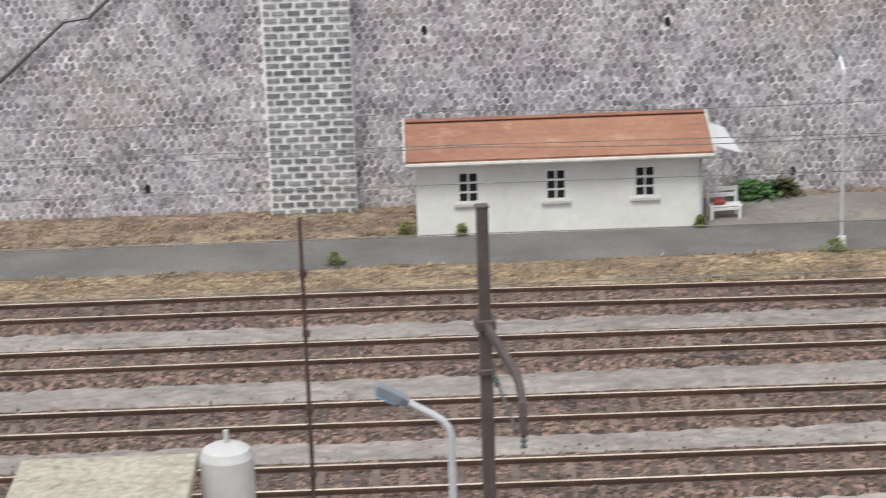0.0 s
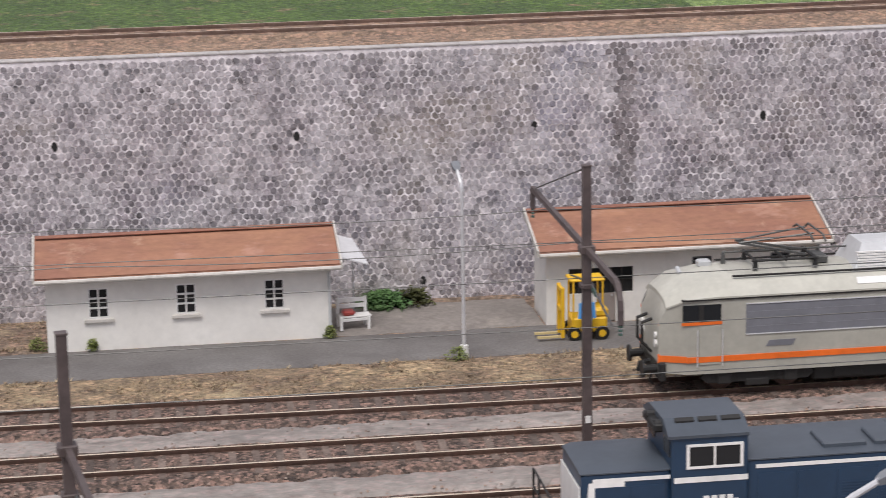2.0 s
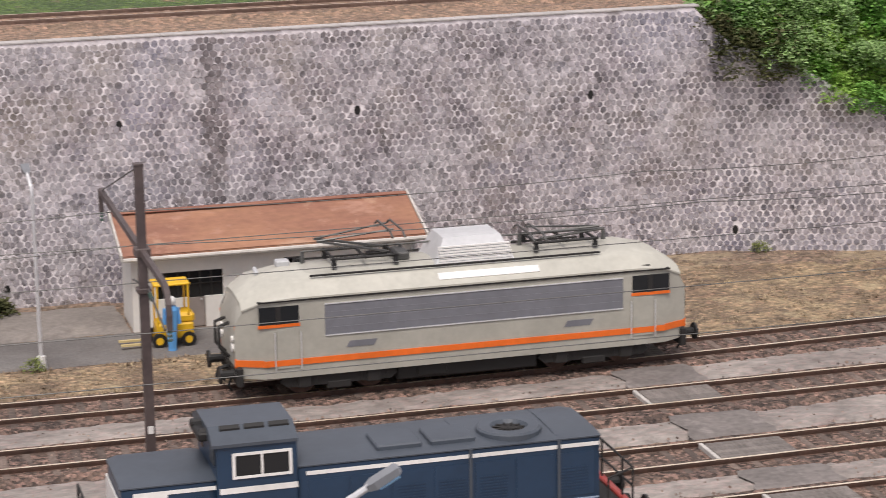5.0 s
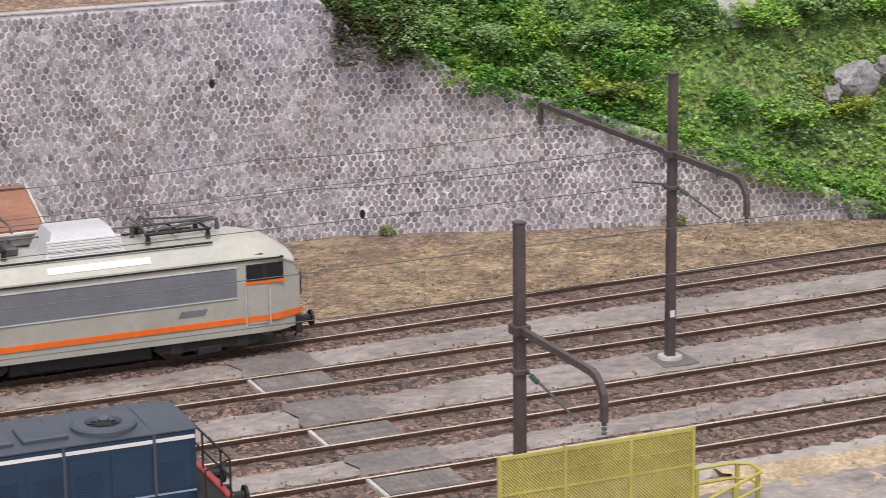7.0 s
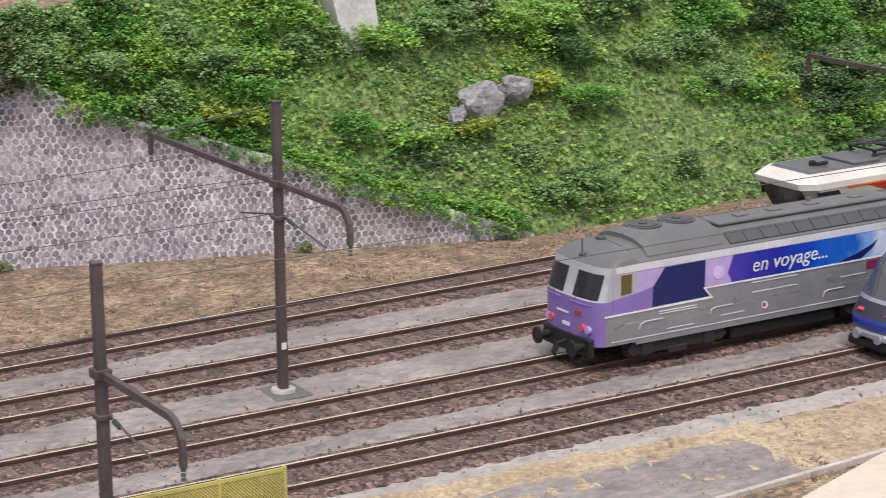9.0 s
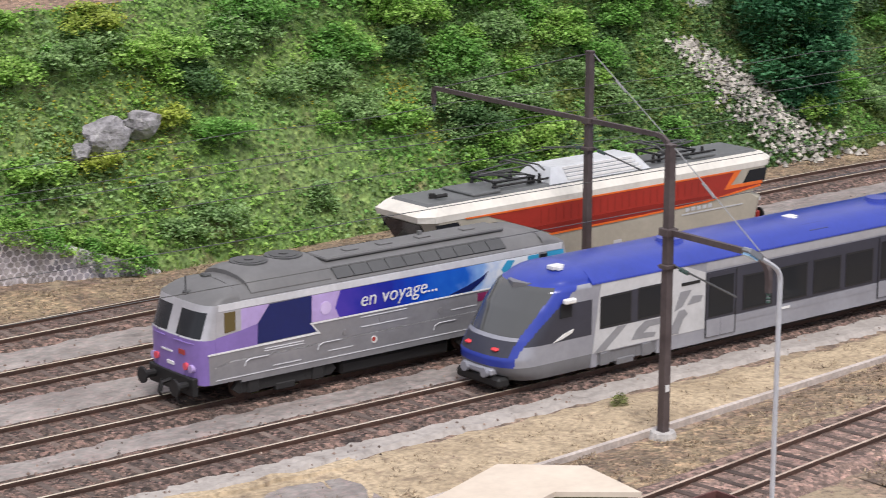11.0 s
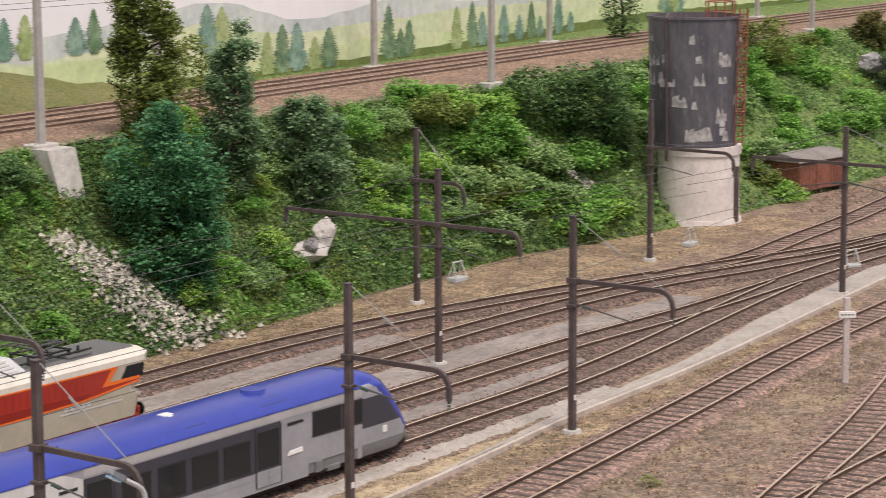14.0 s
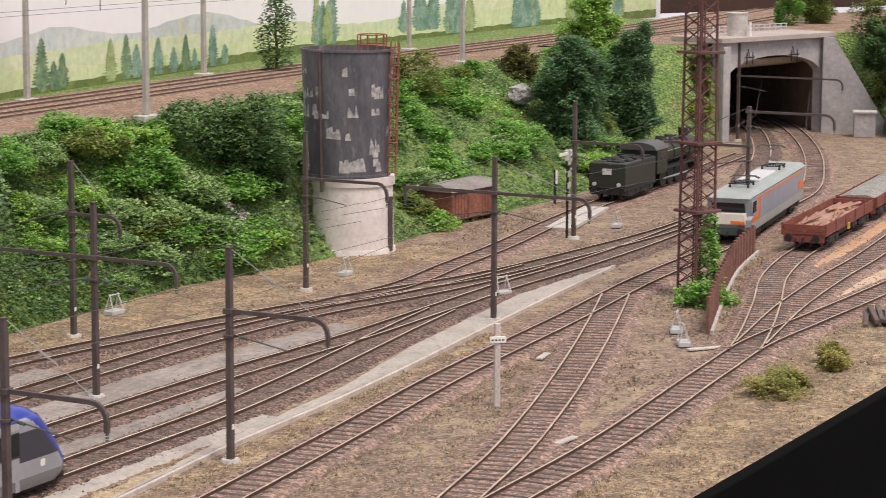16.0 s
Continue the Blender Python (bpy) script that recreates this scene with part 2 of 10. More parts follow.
M_LEAF_DEEP = leaf("dull olive leaves", (0.085, 0.095, 0.035), (0.12, 0.125, 0.05))
M_TUFT = leaf("dull green grass", (0.25, 0.30, 0.10), (0.31, 0.34, 0.135))
M_DRYBUSH = leaf("dry yellow green grass", (0.40, 0.36, 0.12), (0.27, 0.29, 0.08))
M_FLOWER = leaf("yellow flowers", (0.55, 0.47, 0.06), (0.42, 0.36, 0.05))
M_BARK = mat("bark", (0.10, 0.07, 0.05), rough=0.9)
M_ROCK = mat("grey rock", (0.36, 0.345, 0.35), (0.22, 0.21, 0.215), (0.5, 0.48, 0.47), scale=1.3, fine=6, grain=0.3, bump=0.8, depth=0.1)
M_SCREE = mat("scree stones", (0.46, 0.43, 0.385), (0.25, 0.23, 0.20), (0.58, 0.56, 0.52), scale=1, fine=6, island=0.55, grain=0.3)

# ---- builders ----


def thing(name, label, category, x=0, y=0, z=0, rz=0, group="", kind=""):
    """An empty at the base of a thing, that parents its parts."""
    ob = new(name)
    ob.empty_display_size = 0.3 * K
    ob.matrix_basis = pose(x * K, y * K, z * K, 0, 0, rz)
    return tagged(ob, label, category, group, kind)


BOTH_SIDES = ("stripe", "hood_door", "louvre", "lettering", "door", "cab_door", "window_frame", "grille_frame", "grille_rib", "bogie", "window_bar", "hand_rail", "emblem", "livery_panel", "rain_strip", "pipe_run", "side_line")


def part(name, bm, material, parent=None, label="", smooth=False, at=(0, 0, 0), rz=0):
    """One mesh object out of a bmesh in metres of the original. Pieces that sit on both flanks become a part each."""
    if name in BOTH_SIDES and parent and all(abs(v.co.y) > 0.5 for v in bm.verts) and min(v.co.y for v in bm.verts) < 0 < max(v.co.y for v in bm.verts):
        far = bm.copy()
        bmesh.ops.delete(far, geom=[v for v in far.verts if v.co.y < 0], context="VERTS")
        bmesh.ops.delete(bm, geom=[v for v in bm.verts if v.co.y > 0], context="VERTS")
        part(name, far, material, parent, label, smooth, at, rz)
    me = bpy.data.meshes.new(name)
    bmesh.ops.scale(bm, vec=(K, K, K), verts=bm.verts)
    bm.to_mesh(me)
    bm.free()
    for m in material if isinstance(material, (list, tuple)) else [material]:
        me.materials.append(m)
    if smooth:
        me.shade_smooth()
        me.set_sharp_from_angle(angle=radians(35))
    ob = new(name, me)
    ob.parent = parent
    ob.matrix_basis = pose(at[0] * K, at[1] * K, at[2] * K, 0, 0, rz)
    if label:
        ob["label"] = label
    return ob


def again(ob, parent, at, rz=0, rx=0, ry=0):
    """Another part on the same mesh."""
    o = new(ob.name.split(".")[0], ob.data)
    o.parent = parent
    o.matrix_basis = pose(at[0] * K, at[1] * K, at[2] * K, rx, ry, rz)
    return o


def raw(name, verts, faces, material, parent=None, label="", index=None):
    me = bpy.data.meshes.new(name)
    me.from_pydata([(x * K, y * K, z * K) for x, y, z in verts], [], faces)
    for m in material if isinstance(material, (list, tuple)) else [material]:
        me.materials.append(m)
    if index is not None:
        me.polygons.foreach_set("material_index", index)
    me.update()
    ob = new(name, me)
    ob.parent = parent
    if label:
        ob["label"] = label
    return ob


def B():
    return bmesh.new()


def box(bm, x0, x1, y0, y1, z0, z1, bevel=0.0, mi=0):
    vs = [bm.verts.new((x, y, z)) for z in (z0, z1) for y in (y0, y1) for x in (x0, x1)]
    fs = [bm.faces.new([vs[i] for i in q]) for q in ((0, 2, 3, 1), (4, 5, 7, 6), (0, 1, 5, 4), (2, 6, 7, 3), (0, 4, 6, 2), (1, 3, 7, 5))]
    for f in fs:
        f.material_index = mi
    if bevel:
        es = list({e for f in fs for e in f.edges})
        bmesh.ops.bevel(bm, geom=es, offset=bevel, segments=1, affect="EDGES", profile=0.5)
    return bm


def rod(bm, p, q, r, r2=None, n=8, caps=True):
    """A round bar from p to q."""
    p, q = Vector(p), Vector(q)
    d = (q - p).normalized()
    a = d.cross(Vector((0, 0, 1)) if abs(d.z) < 0.9 else Vector((1, 0, 0))).normalized()
    b = d.cross(a)
    r2 = r if r2 is None else r2
    rings = []
    for c, rr in ((p, r), (q, r2)):
        rings.append([bm.verts.new(c + (a * math.cos(2 * math.pi * i / n) + b * math.sin(2 * math.pi * i / n)) * rr) for i in range(n)])
    for i in range(n):
        bm.faces.new((rings[0][i], rings[0][(i + 1) % n], rings[1][(i + 1) % n], rings[1][i]))
    if caps:
        bm.faces.new(list(reversed(rings[0])))
        bm.faces.new(rings[1])
    return bm


def pipe(bm, pts, r, n=6):
    """One bent round bar through the points."""
    pts = [Vector(p) for p in pts]
    ds = [(q - p).normalized() for p, q in zip(pts[:-1], pts[1:])]
    a = ds[0].cross(Vector((0, 0, 1)) if abs(ds[0].z) < 0.9 else Vector((1, 0, 0))).normalized()
    rings = []
    for k, p in enumerate(pts):
        d = (ds[max(0, k - 1)] + ds[min(k, len(ds) - 1)]).normalized()
        a = (a - d * a.dot(d)).normalized()
        b = d.cross(a)
        rings.append([bm.verts.new(p + (a * math.cos(2 * math.pi * i / n) + b * math.sin(2 * math.pi * i / n)) * r) for i in range(n)])
    for u, v in zip(rings[:-1], rings[1:]):
        for i in range(n):
            bm.faces.new((u[i], u[(i + 1) % n], v[(i + 1) % n], v[i]))
    bm.faces.new(list(reversed(rings[0])))
    bm.faces.new(rings[-1])
    return bm


def loft(bm, sections, caps=True, mi=None):
    """Skins closed sections, each a list of (x, y, z) of the same count. mi: material by the place on the section."""
    rings = [[bm.verts.new(p) for p in s] for s in sections]
    n = len(rings[0])
    for a, b in zip(rings[:-1], rings[1:]):
        for i in range(n):
            try:
                f = bm.faces.new((a[i], a[(i + 1) % n], b[(i + 1) % n], b[i]))
                if mi:
                    f.material_index = mi[i]
            except ValueError:
                pass
    if caps:
        bm.faces.new(list(reversed(rings[0])))
        bm.faces.new(rings[-1])
    bmesh.ops.recalc_face_normals(bm, faces=bm.faces)
    return bm


def prism(bm, poly, axis, a, b):
    """A polygon drawn out along an axis from a to b; poly in the two other axes in order."""
    def put(u, v, w):
        return (w, u, v) if axis == "x" else (u, w, v) if axis == "y" else (u, v, w)
    return loft(bm, [[put(u, v, a) for u, v in poly], [put(u, v, b) for u, v in poly]])


def plate(bm, corners, t=0.015):
    """A flat plate on four corners, t thick to the outer side (corners counter-clockwise seen from outside)."""
    c = [Vector(p) for p in corners]
    n = (c[1] - c[0]).cross(c[2] - c[0]).normalized() * t
    a = [bm.verts.new(p) for p in c]
    b = [bm.verts.new(p + n) for p in c]
    k = len(c)
    bm.faces.new(b)
    bm.faces.new(list(reversed(a)))
    for i in range(k):
        bm.faces.new((a[i], a[(i + 1) % k], b[(i + 1) % k], b[i]))
    return bm


def spline(pts, step=1.0):
    """Points along a smooth line through pts (x rising), every step metres of x."""
    p = np.array(pts, float)
    xs = np.arange(p[0, 0], p[-1, 0] + 1e-6, step)
    d = np.gradient(p[:, 1], p[:, 0])
    out = []
    for x in xs:
        i = min(max(np.searchsorted(p[:, 0], x) - 1, 0), len(p) - 2)
        h = p[i + 1, 0] - p[i, 0]
        s = (x - p[i, 0]) / h
        y = ((2 * s**3 - 3 * s**2 + 1) * p[i, 1] + (s**3 - 2 * s**2 + s) * h * d[i]
             + (-2 * s**3 + 3 * s**2) * p[i + 1, 1] + (s**3 - s**2) * h * d[i + 1])
        out.append((float(x), float(y)))
    return out


def at_x(pts, x):
    p = np.array(pts)
    return float(np.interp(x, p[:, 0], p[:, 1]))


def strip(name, far, near, z, material, label, jitter=0.0, step=0.6, category="ground", h=0.02):
    """A flat sheet between two lines of (x, y), with ragged edges."""
    rng = random.Random(name)
    x0, x1 = max(far[0][0], near[0][0]), min(far[-1][0], near[-1][0])
    n = max(2, int((x1 - x0) / step))
    vs, fs = [], []
    rows = 6
    for i in range(n + 1):
        x = x0 + (x1 - x0) * i / n
        a, b = at_x(near, x), at_x(far, x)
        ja, jb = (rng.uniform(-jitter, jitter) for _ in "ab")
        for j in range(rows + 1):
            y = a + ja + (b + jb - a - ja) * j / rows
            edge = j in (0, rows)
            vs.append((x + (rng.uniform(-0.1, 0.1) if jitter else 0), y, (z - h if h > 0.05 else (8.75 if z > 5 else 0.0) + 0.006) if edge else z + (rng.uniform(0, 0.04) if jitter else 0)))
    for i in range(n):
        for j in range(rows):
            q = i * (rows + 1) + j
            fs.append((q, q + rows + 1, q + rows + 2, q + 1))
    ob = raw(name, vs, fs, material)
    return tagged(ob, label, category, kind="structure")

# ---- ground, tracks and wall ----
TRACKS = {
    "a": [(-22, -0.2), (0, -0.25), (10, -0.6), (20, -0.8), (30, -0.5), (38, -0.2), (50, 0.35), (75, 1.5), (99, 1.9), (110.5, 0.1), (122.7, -2.7), (134, -5.5), (143.7, -6.5), (160, -7.0), (175, -5.0), (190, -0.6), (211, 6.6), (231, 15.6), (240, 20.6)],
    "b": [(-22, -4.8), (0, -4.75), (20, -4.95), (31, -4.9), (45, -4.7), (75, -3.7), (96, -2.97), (106, -2.72), (118.4, -3.6), (125, -5.1), (132, -6.1), (138, -6.4)],
    "c": [(-22, -9.7), (0, -9.72), (26, -9.9), (40, -9.7), (60, -9.4), (92, -8.64), (102, -8.5), (112, -8.8), (122, -8.55), (130, -8.3), (139, -8.5), (148, -8.3), (160, -7.6)],
    "d": [(-22, -14.0), (0, -14.05), (40, -14.0), (60, -13.8), (85, -13.0), (95.8, -12.6), (102.5, -11.8), (109.4, -10.7), (117, -9.5), (122, -8.8)],
    "e": [(44, -26.3), (60, -23.9), (79, -21.4), (95, -19.2), (105, -17.7), (124.5, -15.6), (135, -14.3), (152, -13.0), (173, -9.4), (180, -8.4), (197, -3.3), (214, 3.3), (231, 11.4), (242, 18.0)],
    "f": [(70, -32.6), (87.5, -28.3), (93.8, -26.9), (101.4, -24.8), (112.9, -21.2), (124.6, -17.2), (131, -14.9)],
    "g": [(70, -31.6), (88.2, -29.9), (95, -29.6), (114, -27.6), (121, -26.9), (128, -27.0), (136, -27.2), (143, -27.3), (165, -28.6)],
    "h": [(119, -27.1), (121.4, -26.5), (132, -23.4), (141.4, -20.4), (149, -18.8), (156.8, -17.8), (170, -16.3), (190, -13.5)],
    "i": [(121, -26.7), (132.8, -24.6), (142.8, -23.4), (151, -22.7), (161, -21.5), (185, -18.5)],
    "t": [(120, -2.4), (127.8, -3.0), (135.7, -2.0), (143, -1.15), (155.8, 1.0), (169, 2.77), (179, 3.4), (205, 6.0)],
}
UPPER = {
    "near": [(-22, 15.6), (0, 15.6), (25, 15.6), (40, 15.9), (72, 18.2), (99, 19.9), (128, 22.7), (159, 25.8), (208, 28.5), (242, 29.9), (278, 34.7), (296, 37.6)],
    "far": [(50, 19.5), (72, 21.5), (99, 23.3), (128, 26.1), (159, 29.2), (208, 31.9), (245, 33.6), (278, 38.4)],
    "third": [(206, 25.4), (232, 25.0), (262, 26.4), (296, 31.5)],
}
ZU = 8.75          # level of the upper line
FOOT = [(57, 5.1), (67, 5.7), (91, 5.8), (96, 6.1), (108, 7.5), (122, 8.4), (133, 6.6), (143, 6.3), (166, 7.2), (171, 6.9), (190, 9.5), (206, 12.5), (216, 14.5), (220, 16.4), (245, 25.6)]
CREST = [(30, 12.4), (36, 12.4), (57, 13.0), (72, 14.8), (90, 13.9), (110, 15.0), (129, 15.6), (160, 19.5), (183, 21.5), (216, 23.5), (222, 24.2), (245, 30)]
EDGE = -35.5       # front edge of the board

g_bm = B()
box(g_bm, -30, 376, EDGE, 70, -1.2, 0.0)
ground = tagged(part("ground", g_bm, M_EARTH), "brown gravelly earth of the yard", "ground", kind="structure")
fas = B()
box(fas, -30, 376, EDGE - 0.6, EDGE - 0.004, -90, 0.12, 0.05)
tagged(part("fascia", fas, M_BOARD), "black painted front edge of the layout board", "board edge", kind="structure")
fl = B()
box(fl, -500, 700, -500, 500, -91, -90)
tagged(part("floor", fl, M_BOARD), "dark floor of the hall", "floor", kind="structure")

strip("grass_verge", [(-22, 4.2), (31, 4.15), (31.6, 4.2)], [(-22, 0.95), (31.6, 0.85)], 0.05, M_STRAW, "trampled straw-coloured grass beside the track", 0.18)
strip("asphalt_path", [(-22, 7.4), (-0.2, 7.4), (0, 7.38), (31, 7.38)], [(-22, 4.2), (31, 4.1)], 0.06, M_ASPHALT, "grey asphalt road in front of the houses", 0.06, category="road")
strip("wall_foot", [(-22, 11.6), (0, 11.6)], [(-22, 7.45), (0, 7.45)], 0.05, M_DIRT, "dry brown grass at the foot of the wall", 0.12)
strip("wall_foot", [(9.3, 11.22), (15.9, 11.22)], [(9.3, 10.75), (15.9, 10.85)], 0.075, M_DIRT, "dark earth along the foot of the wall", 0.12)
strip("yard", [(9.2, 11.2), (16, 11.2)], [(9.2, 7.44), (16, 7.44)], 0.065, M_YARD, "pale concrete yard between the houses", 0.05)
strip("house_side", [(25.4, 11.3), (31, 11.3)], [(25.4, 7.44), (31, 7.44)], 0.05, M_DIRT, "brown earth beside the house", 0.1)
strip("dry_meadow", [(31.1, 11.9), (36, 11.9), (46, 8.5), (57, 5.2), (67, 5.7), (91, 5.9), (96, 6.2), (108, 7.6), (122, 8.5), (133, 6.8), (143, 6.4)],
      [(31.1, 0.9), (38, 0.95), (50, 1.5), (75, 2.6), (99, 3.1), (110, 1.4), (123, 0.6), (143, 0.8)], 0.045, M_STRAW, "dry straw grass and earth below the bank", 0.2)
strip("wall_foot", [(31.2, 11.35), (37.5, 11.4), (46, 8.6), (56, 5.3)], [(31.2, 8.6), (37.5, 8.9), (46, 6.9), (56, 4.3)], 0.06, M_DIRT, "brown earth along the foot of the wall", 0.35)
strip("walkway_ab", [(-22, -1.45), (20, -1.95), (36, -1.4), (50, -1.0), (75, 0.1), (99, 0.6)], [(-22, -3.25), (20, -3.5), (45, -3.2), (75, -2.3), (99, -1.6)], 0.09, M_CONC, "worn concrete walkway between two tracks", 0.13, 0.28, category="walkway", h=0.09)
strip("walkway_bc", [(-22, -6.3), (30, -6.5), (36, -5.9), (75, -5.0), (99, -4.3), (116, -5.4)], [(-22, -8.1), (40, -8.1), (60, -7.9), (92, -7.2), (102, -7.0), (116, -7.3)], 0.09, M_CONC, "worn concrete walkway between two tracks", 0.13, 0.28, category="walkway", h=0.09)
strip("walkway_cd", [(-22, -11.1), (40, -11.1), (60, -10.8), (92, -10.0), (100, -9.9)], [(-22, -12.6), (40, -12.5), (60, -12.3), (85, -11.6), (96, -11.2), (100, -10.7)], 0.09, M_CONC, "worn concrete walkway between two tracks", 0.13, 0.28, category="walkway", h=0.09)
strip("walkway_front", [(-22, -15.4), (40, -15.4), (60, -15.2), (85, -14.5), (96, -14.0)], [(-22, -18.5), (32, -18.2), (35.5, -16.2), (44, -16.4), (50, -16.4), (70, -16.2), (96, -14.9)], 0.08, M_PALECONC, "pale worn concrete walkway beside the front track", 0.13, 0.28, category="walkway", h=0.09)
strip("front_apron", [(32, -18.3), (35.5, -16.75), (44, -16.95), (49.0, -16.95)], [(32, -20.6), (44, -20.8), (48.7, -20.7), (49.6, -18.0)], 0.075, M_CONC, "grey concrete apron beside the sandy verge", 0.12, 0.28, category="ground")
strip("sand_verge", [(35, -16.25), (40, -16.3), (50, -16.4), (70, -16.5), (88, -15.7)], [(35, -17.6), (40, -19.9), (46, -20.4), (58, -19.8), (88, -16.7)], 0.06, M_SAND, "sandy verge with yellow grass", 0.2)
strip("platform", [(80, -17.35), (90, -15.6), (96, -14.9), (101.2, -14.35), (103.8, -13.9), (112.6, -12.0), (123.1, -10.5), (128.5, -9.7), (137, -9.9), (141, -10.2)],
      [(80, -17.45), (90, -16.2), (100, -15.4), (106, -14.65), (113.7, -13.6), (124.5, -12.3), (136, -10.9), (141, -10.4)], 0.16, M_PALECONC, "long low concrete platform", 0.03, category="platform", h=0.2)
strip("front_field", [(40, -20.1), (58, -20.1), (81, -17.7), (90, -16.6), (100, -15.8), (120, -13.4)], [(40, -24.9), (60, -22.8), (79, -20.4), (95, -18.3), (105, -16.9), (120, -14.9)], 0.04, M_STRAW, "straw-coloured ground beside the siding", 0.2)
strip("front_meadow", [(60, -25.6), (79, -23.0), (95, -20.9), (112, -18.4)], [(60, -34.5), (88, -27.5), (95, -26.0), (103, -23.4), (112, -20.2)], 0.04, M_DIRT, "earthy ground with dry grass", 0.2)
strip("edge_meadow", [(72, -33.4), (88, -31.6), (95, -31.2), (114, -29.2), (128, -28.6), (160, -30)], [(72, -35.4), (160, -35.4)], 0.05, M_STRAW, "dry grass along the edge", 0.2)

kerb = B()
kp = spline([(44, -21.1), (58, -19.75), (70, -18.55), (81.5, -17.4), (90, -16.3), (100, -15.5), (122, -12.7), (136, -10.95), (141, -10.4)], 1.5)
for (xa, ya), (xb, yb) in zip(kp[:-1], kp[1:]):
    loft(kerb, [[(x, y - 0.075, 0), (x, y + 0.075, 0), (x, y + 0.075, 0.2), (x, y - 0.075, 0.19)] for x, y in ((xa, ya), (xb, yb))])
tagged(part("kerb", kerb, mat("kerb stone", (0.56, 0.49, 0.44), (0.45, 0.39, 0.35), scale=1.2, grain=0.25)), "pale stone kerb along the platform", "kerb", kind="structure")

SLEEPER_BM = B()
box(SLEEPER_BM, -0.115, 0.115, -1.22, 1.22, -0.12, 0.0, 0.02)
SLEEPER = part("sleeper", SLEEPER_BM, M_SLEEPER)
bpy.data.objects.remove(SLEEPER)
SLEEPER_MESH = bpy.data.meshes["sleeper"]
SLEEPER_TARRED = SLEEPER_MESH.copy()
SLEEPER_TARRED.materials.clear()
SLEEPER_TARRED.materials.append(M_SLEEPER_DARK)
SLEEPER_PALE = SLEEPER_MESH.copy()
SLEEPER_PALE.materials.clear()
SLEEPER_PALE.materials.append(mat("faded sleeper", (0.20, 0.135, 0.105), (0.28, 0.195, 0.15), scale=0.8, fine=8, grain=0.35, per_piece=0.3, rough=0.9))


def railway(key, pts, z, ballast, label, pale=False):
    line = spline(pts, 0.5)
    t = thing("railway_track", label, "railway track", kind="structure")
    p = np.array(line)
    tang = np.gradient(p, axis=0)
    tang /= np.linalg.norm(tang, axis=1)[:, None]
    nor = np.stack([-tang[:, 1], tang[:, 0]], 1)
    # ballast bed with sloping shoulders and an uneven edge
    rng = random.Random(key)
    vs, fs = [], []
    prof = [(-1.75, -0.02), (-1.3, 0.15), (-0.6, 0.138), (0.6, 0.138), (1.3, 0.15), (1.75, -0.02)]
    for i in range(len(p)):
        for o, h in prof:
            j = rng.uniform(-0.1, 0.1) if abs(o) > 1.5 else 0
            vs.append((p[i, 0] + nor[i, 0] * (o + j), p[i, 1] + nor[i, 1] * (o + j), z + h + rng.uniform(0, 0.035)))
    for i in range(len(p) - 1):
        for j in range(5):
            q = i * 6 + j
            fs.append((q, q + 6, q + 7, q + 1))
    raw("ballast", vs, fs, ballast, t)
    # two rails
    for side in (-1, 1):
        vs, fs, mi = [], [], []
        c = p + nor * side * 0.7525
        sec = [(-0.09, 0.13), (-0.03, 0.17), (-0.045, 0.25), (-0.045, 0.3), (0.045, 0.3), (0.045, 0.25), (0.03, 0.17), (0.09, 0.13)]
        for i in range(len(c)):
            for o, h in sec:
                vs.append((c[i, 0] + nor[i, 0] * o, c[i, 1] + nor[i, 1] * o, z + h))
        for i in range(len(c) - 1):
            for j in range(7):
                q = i * 8 + j
                fs.append((q, q + 1, q + 9, q + 8))
                mi.append(1 if j == 3 else 0)
        raw("rail", vs, fs, [M_RAILPALE if key[0] == "u" else M_RAIL, M_RAILTOP if key in "abcd" else M_RAILRUST], t, index=mi)
    # sleepers
    d = np.concatenate([[0], np.cumsum(np.linalg.norm(np.diff(p, axis=0), axis=1))])
    n = 0
    for s in np.arange(0.3, d[-1], 0.64 if key in "abcd" else 0.74):
        x, y = np.interp(s, d, p[:, 0]), np.interp(s, d, p[:, 1])
        a = math.degrees(math.atan2(np.interp(s, d, tang[:, 1]), np.interp(s, d, tang[:, 0])))
        n += 1
        if n > 300:
            break
        o = new("sleeper", SLEEPER_MESH if key in "abcd" else SLEEPER_PALE if key[0] == "u" else SLEEPER_TARRED)
        o.parent = t
        o.matrix_basis = pose(x * K, y * K, (z + (0.165 if key in "abcd" else 0.175)) * K, 0, 0, a + rng.uniform(-1, 1))
    return t


for key, pts in TRACKS.items():
    railway(key, pts, 0.0, M_BALLAST if key in "abcd" else M_BED, "straight yard track with rusty rails on brown ballast" if key in "abcd" else "siding with rusty rails on dark sleepers")

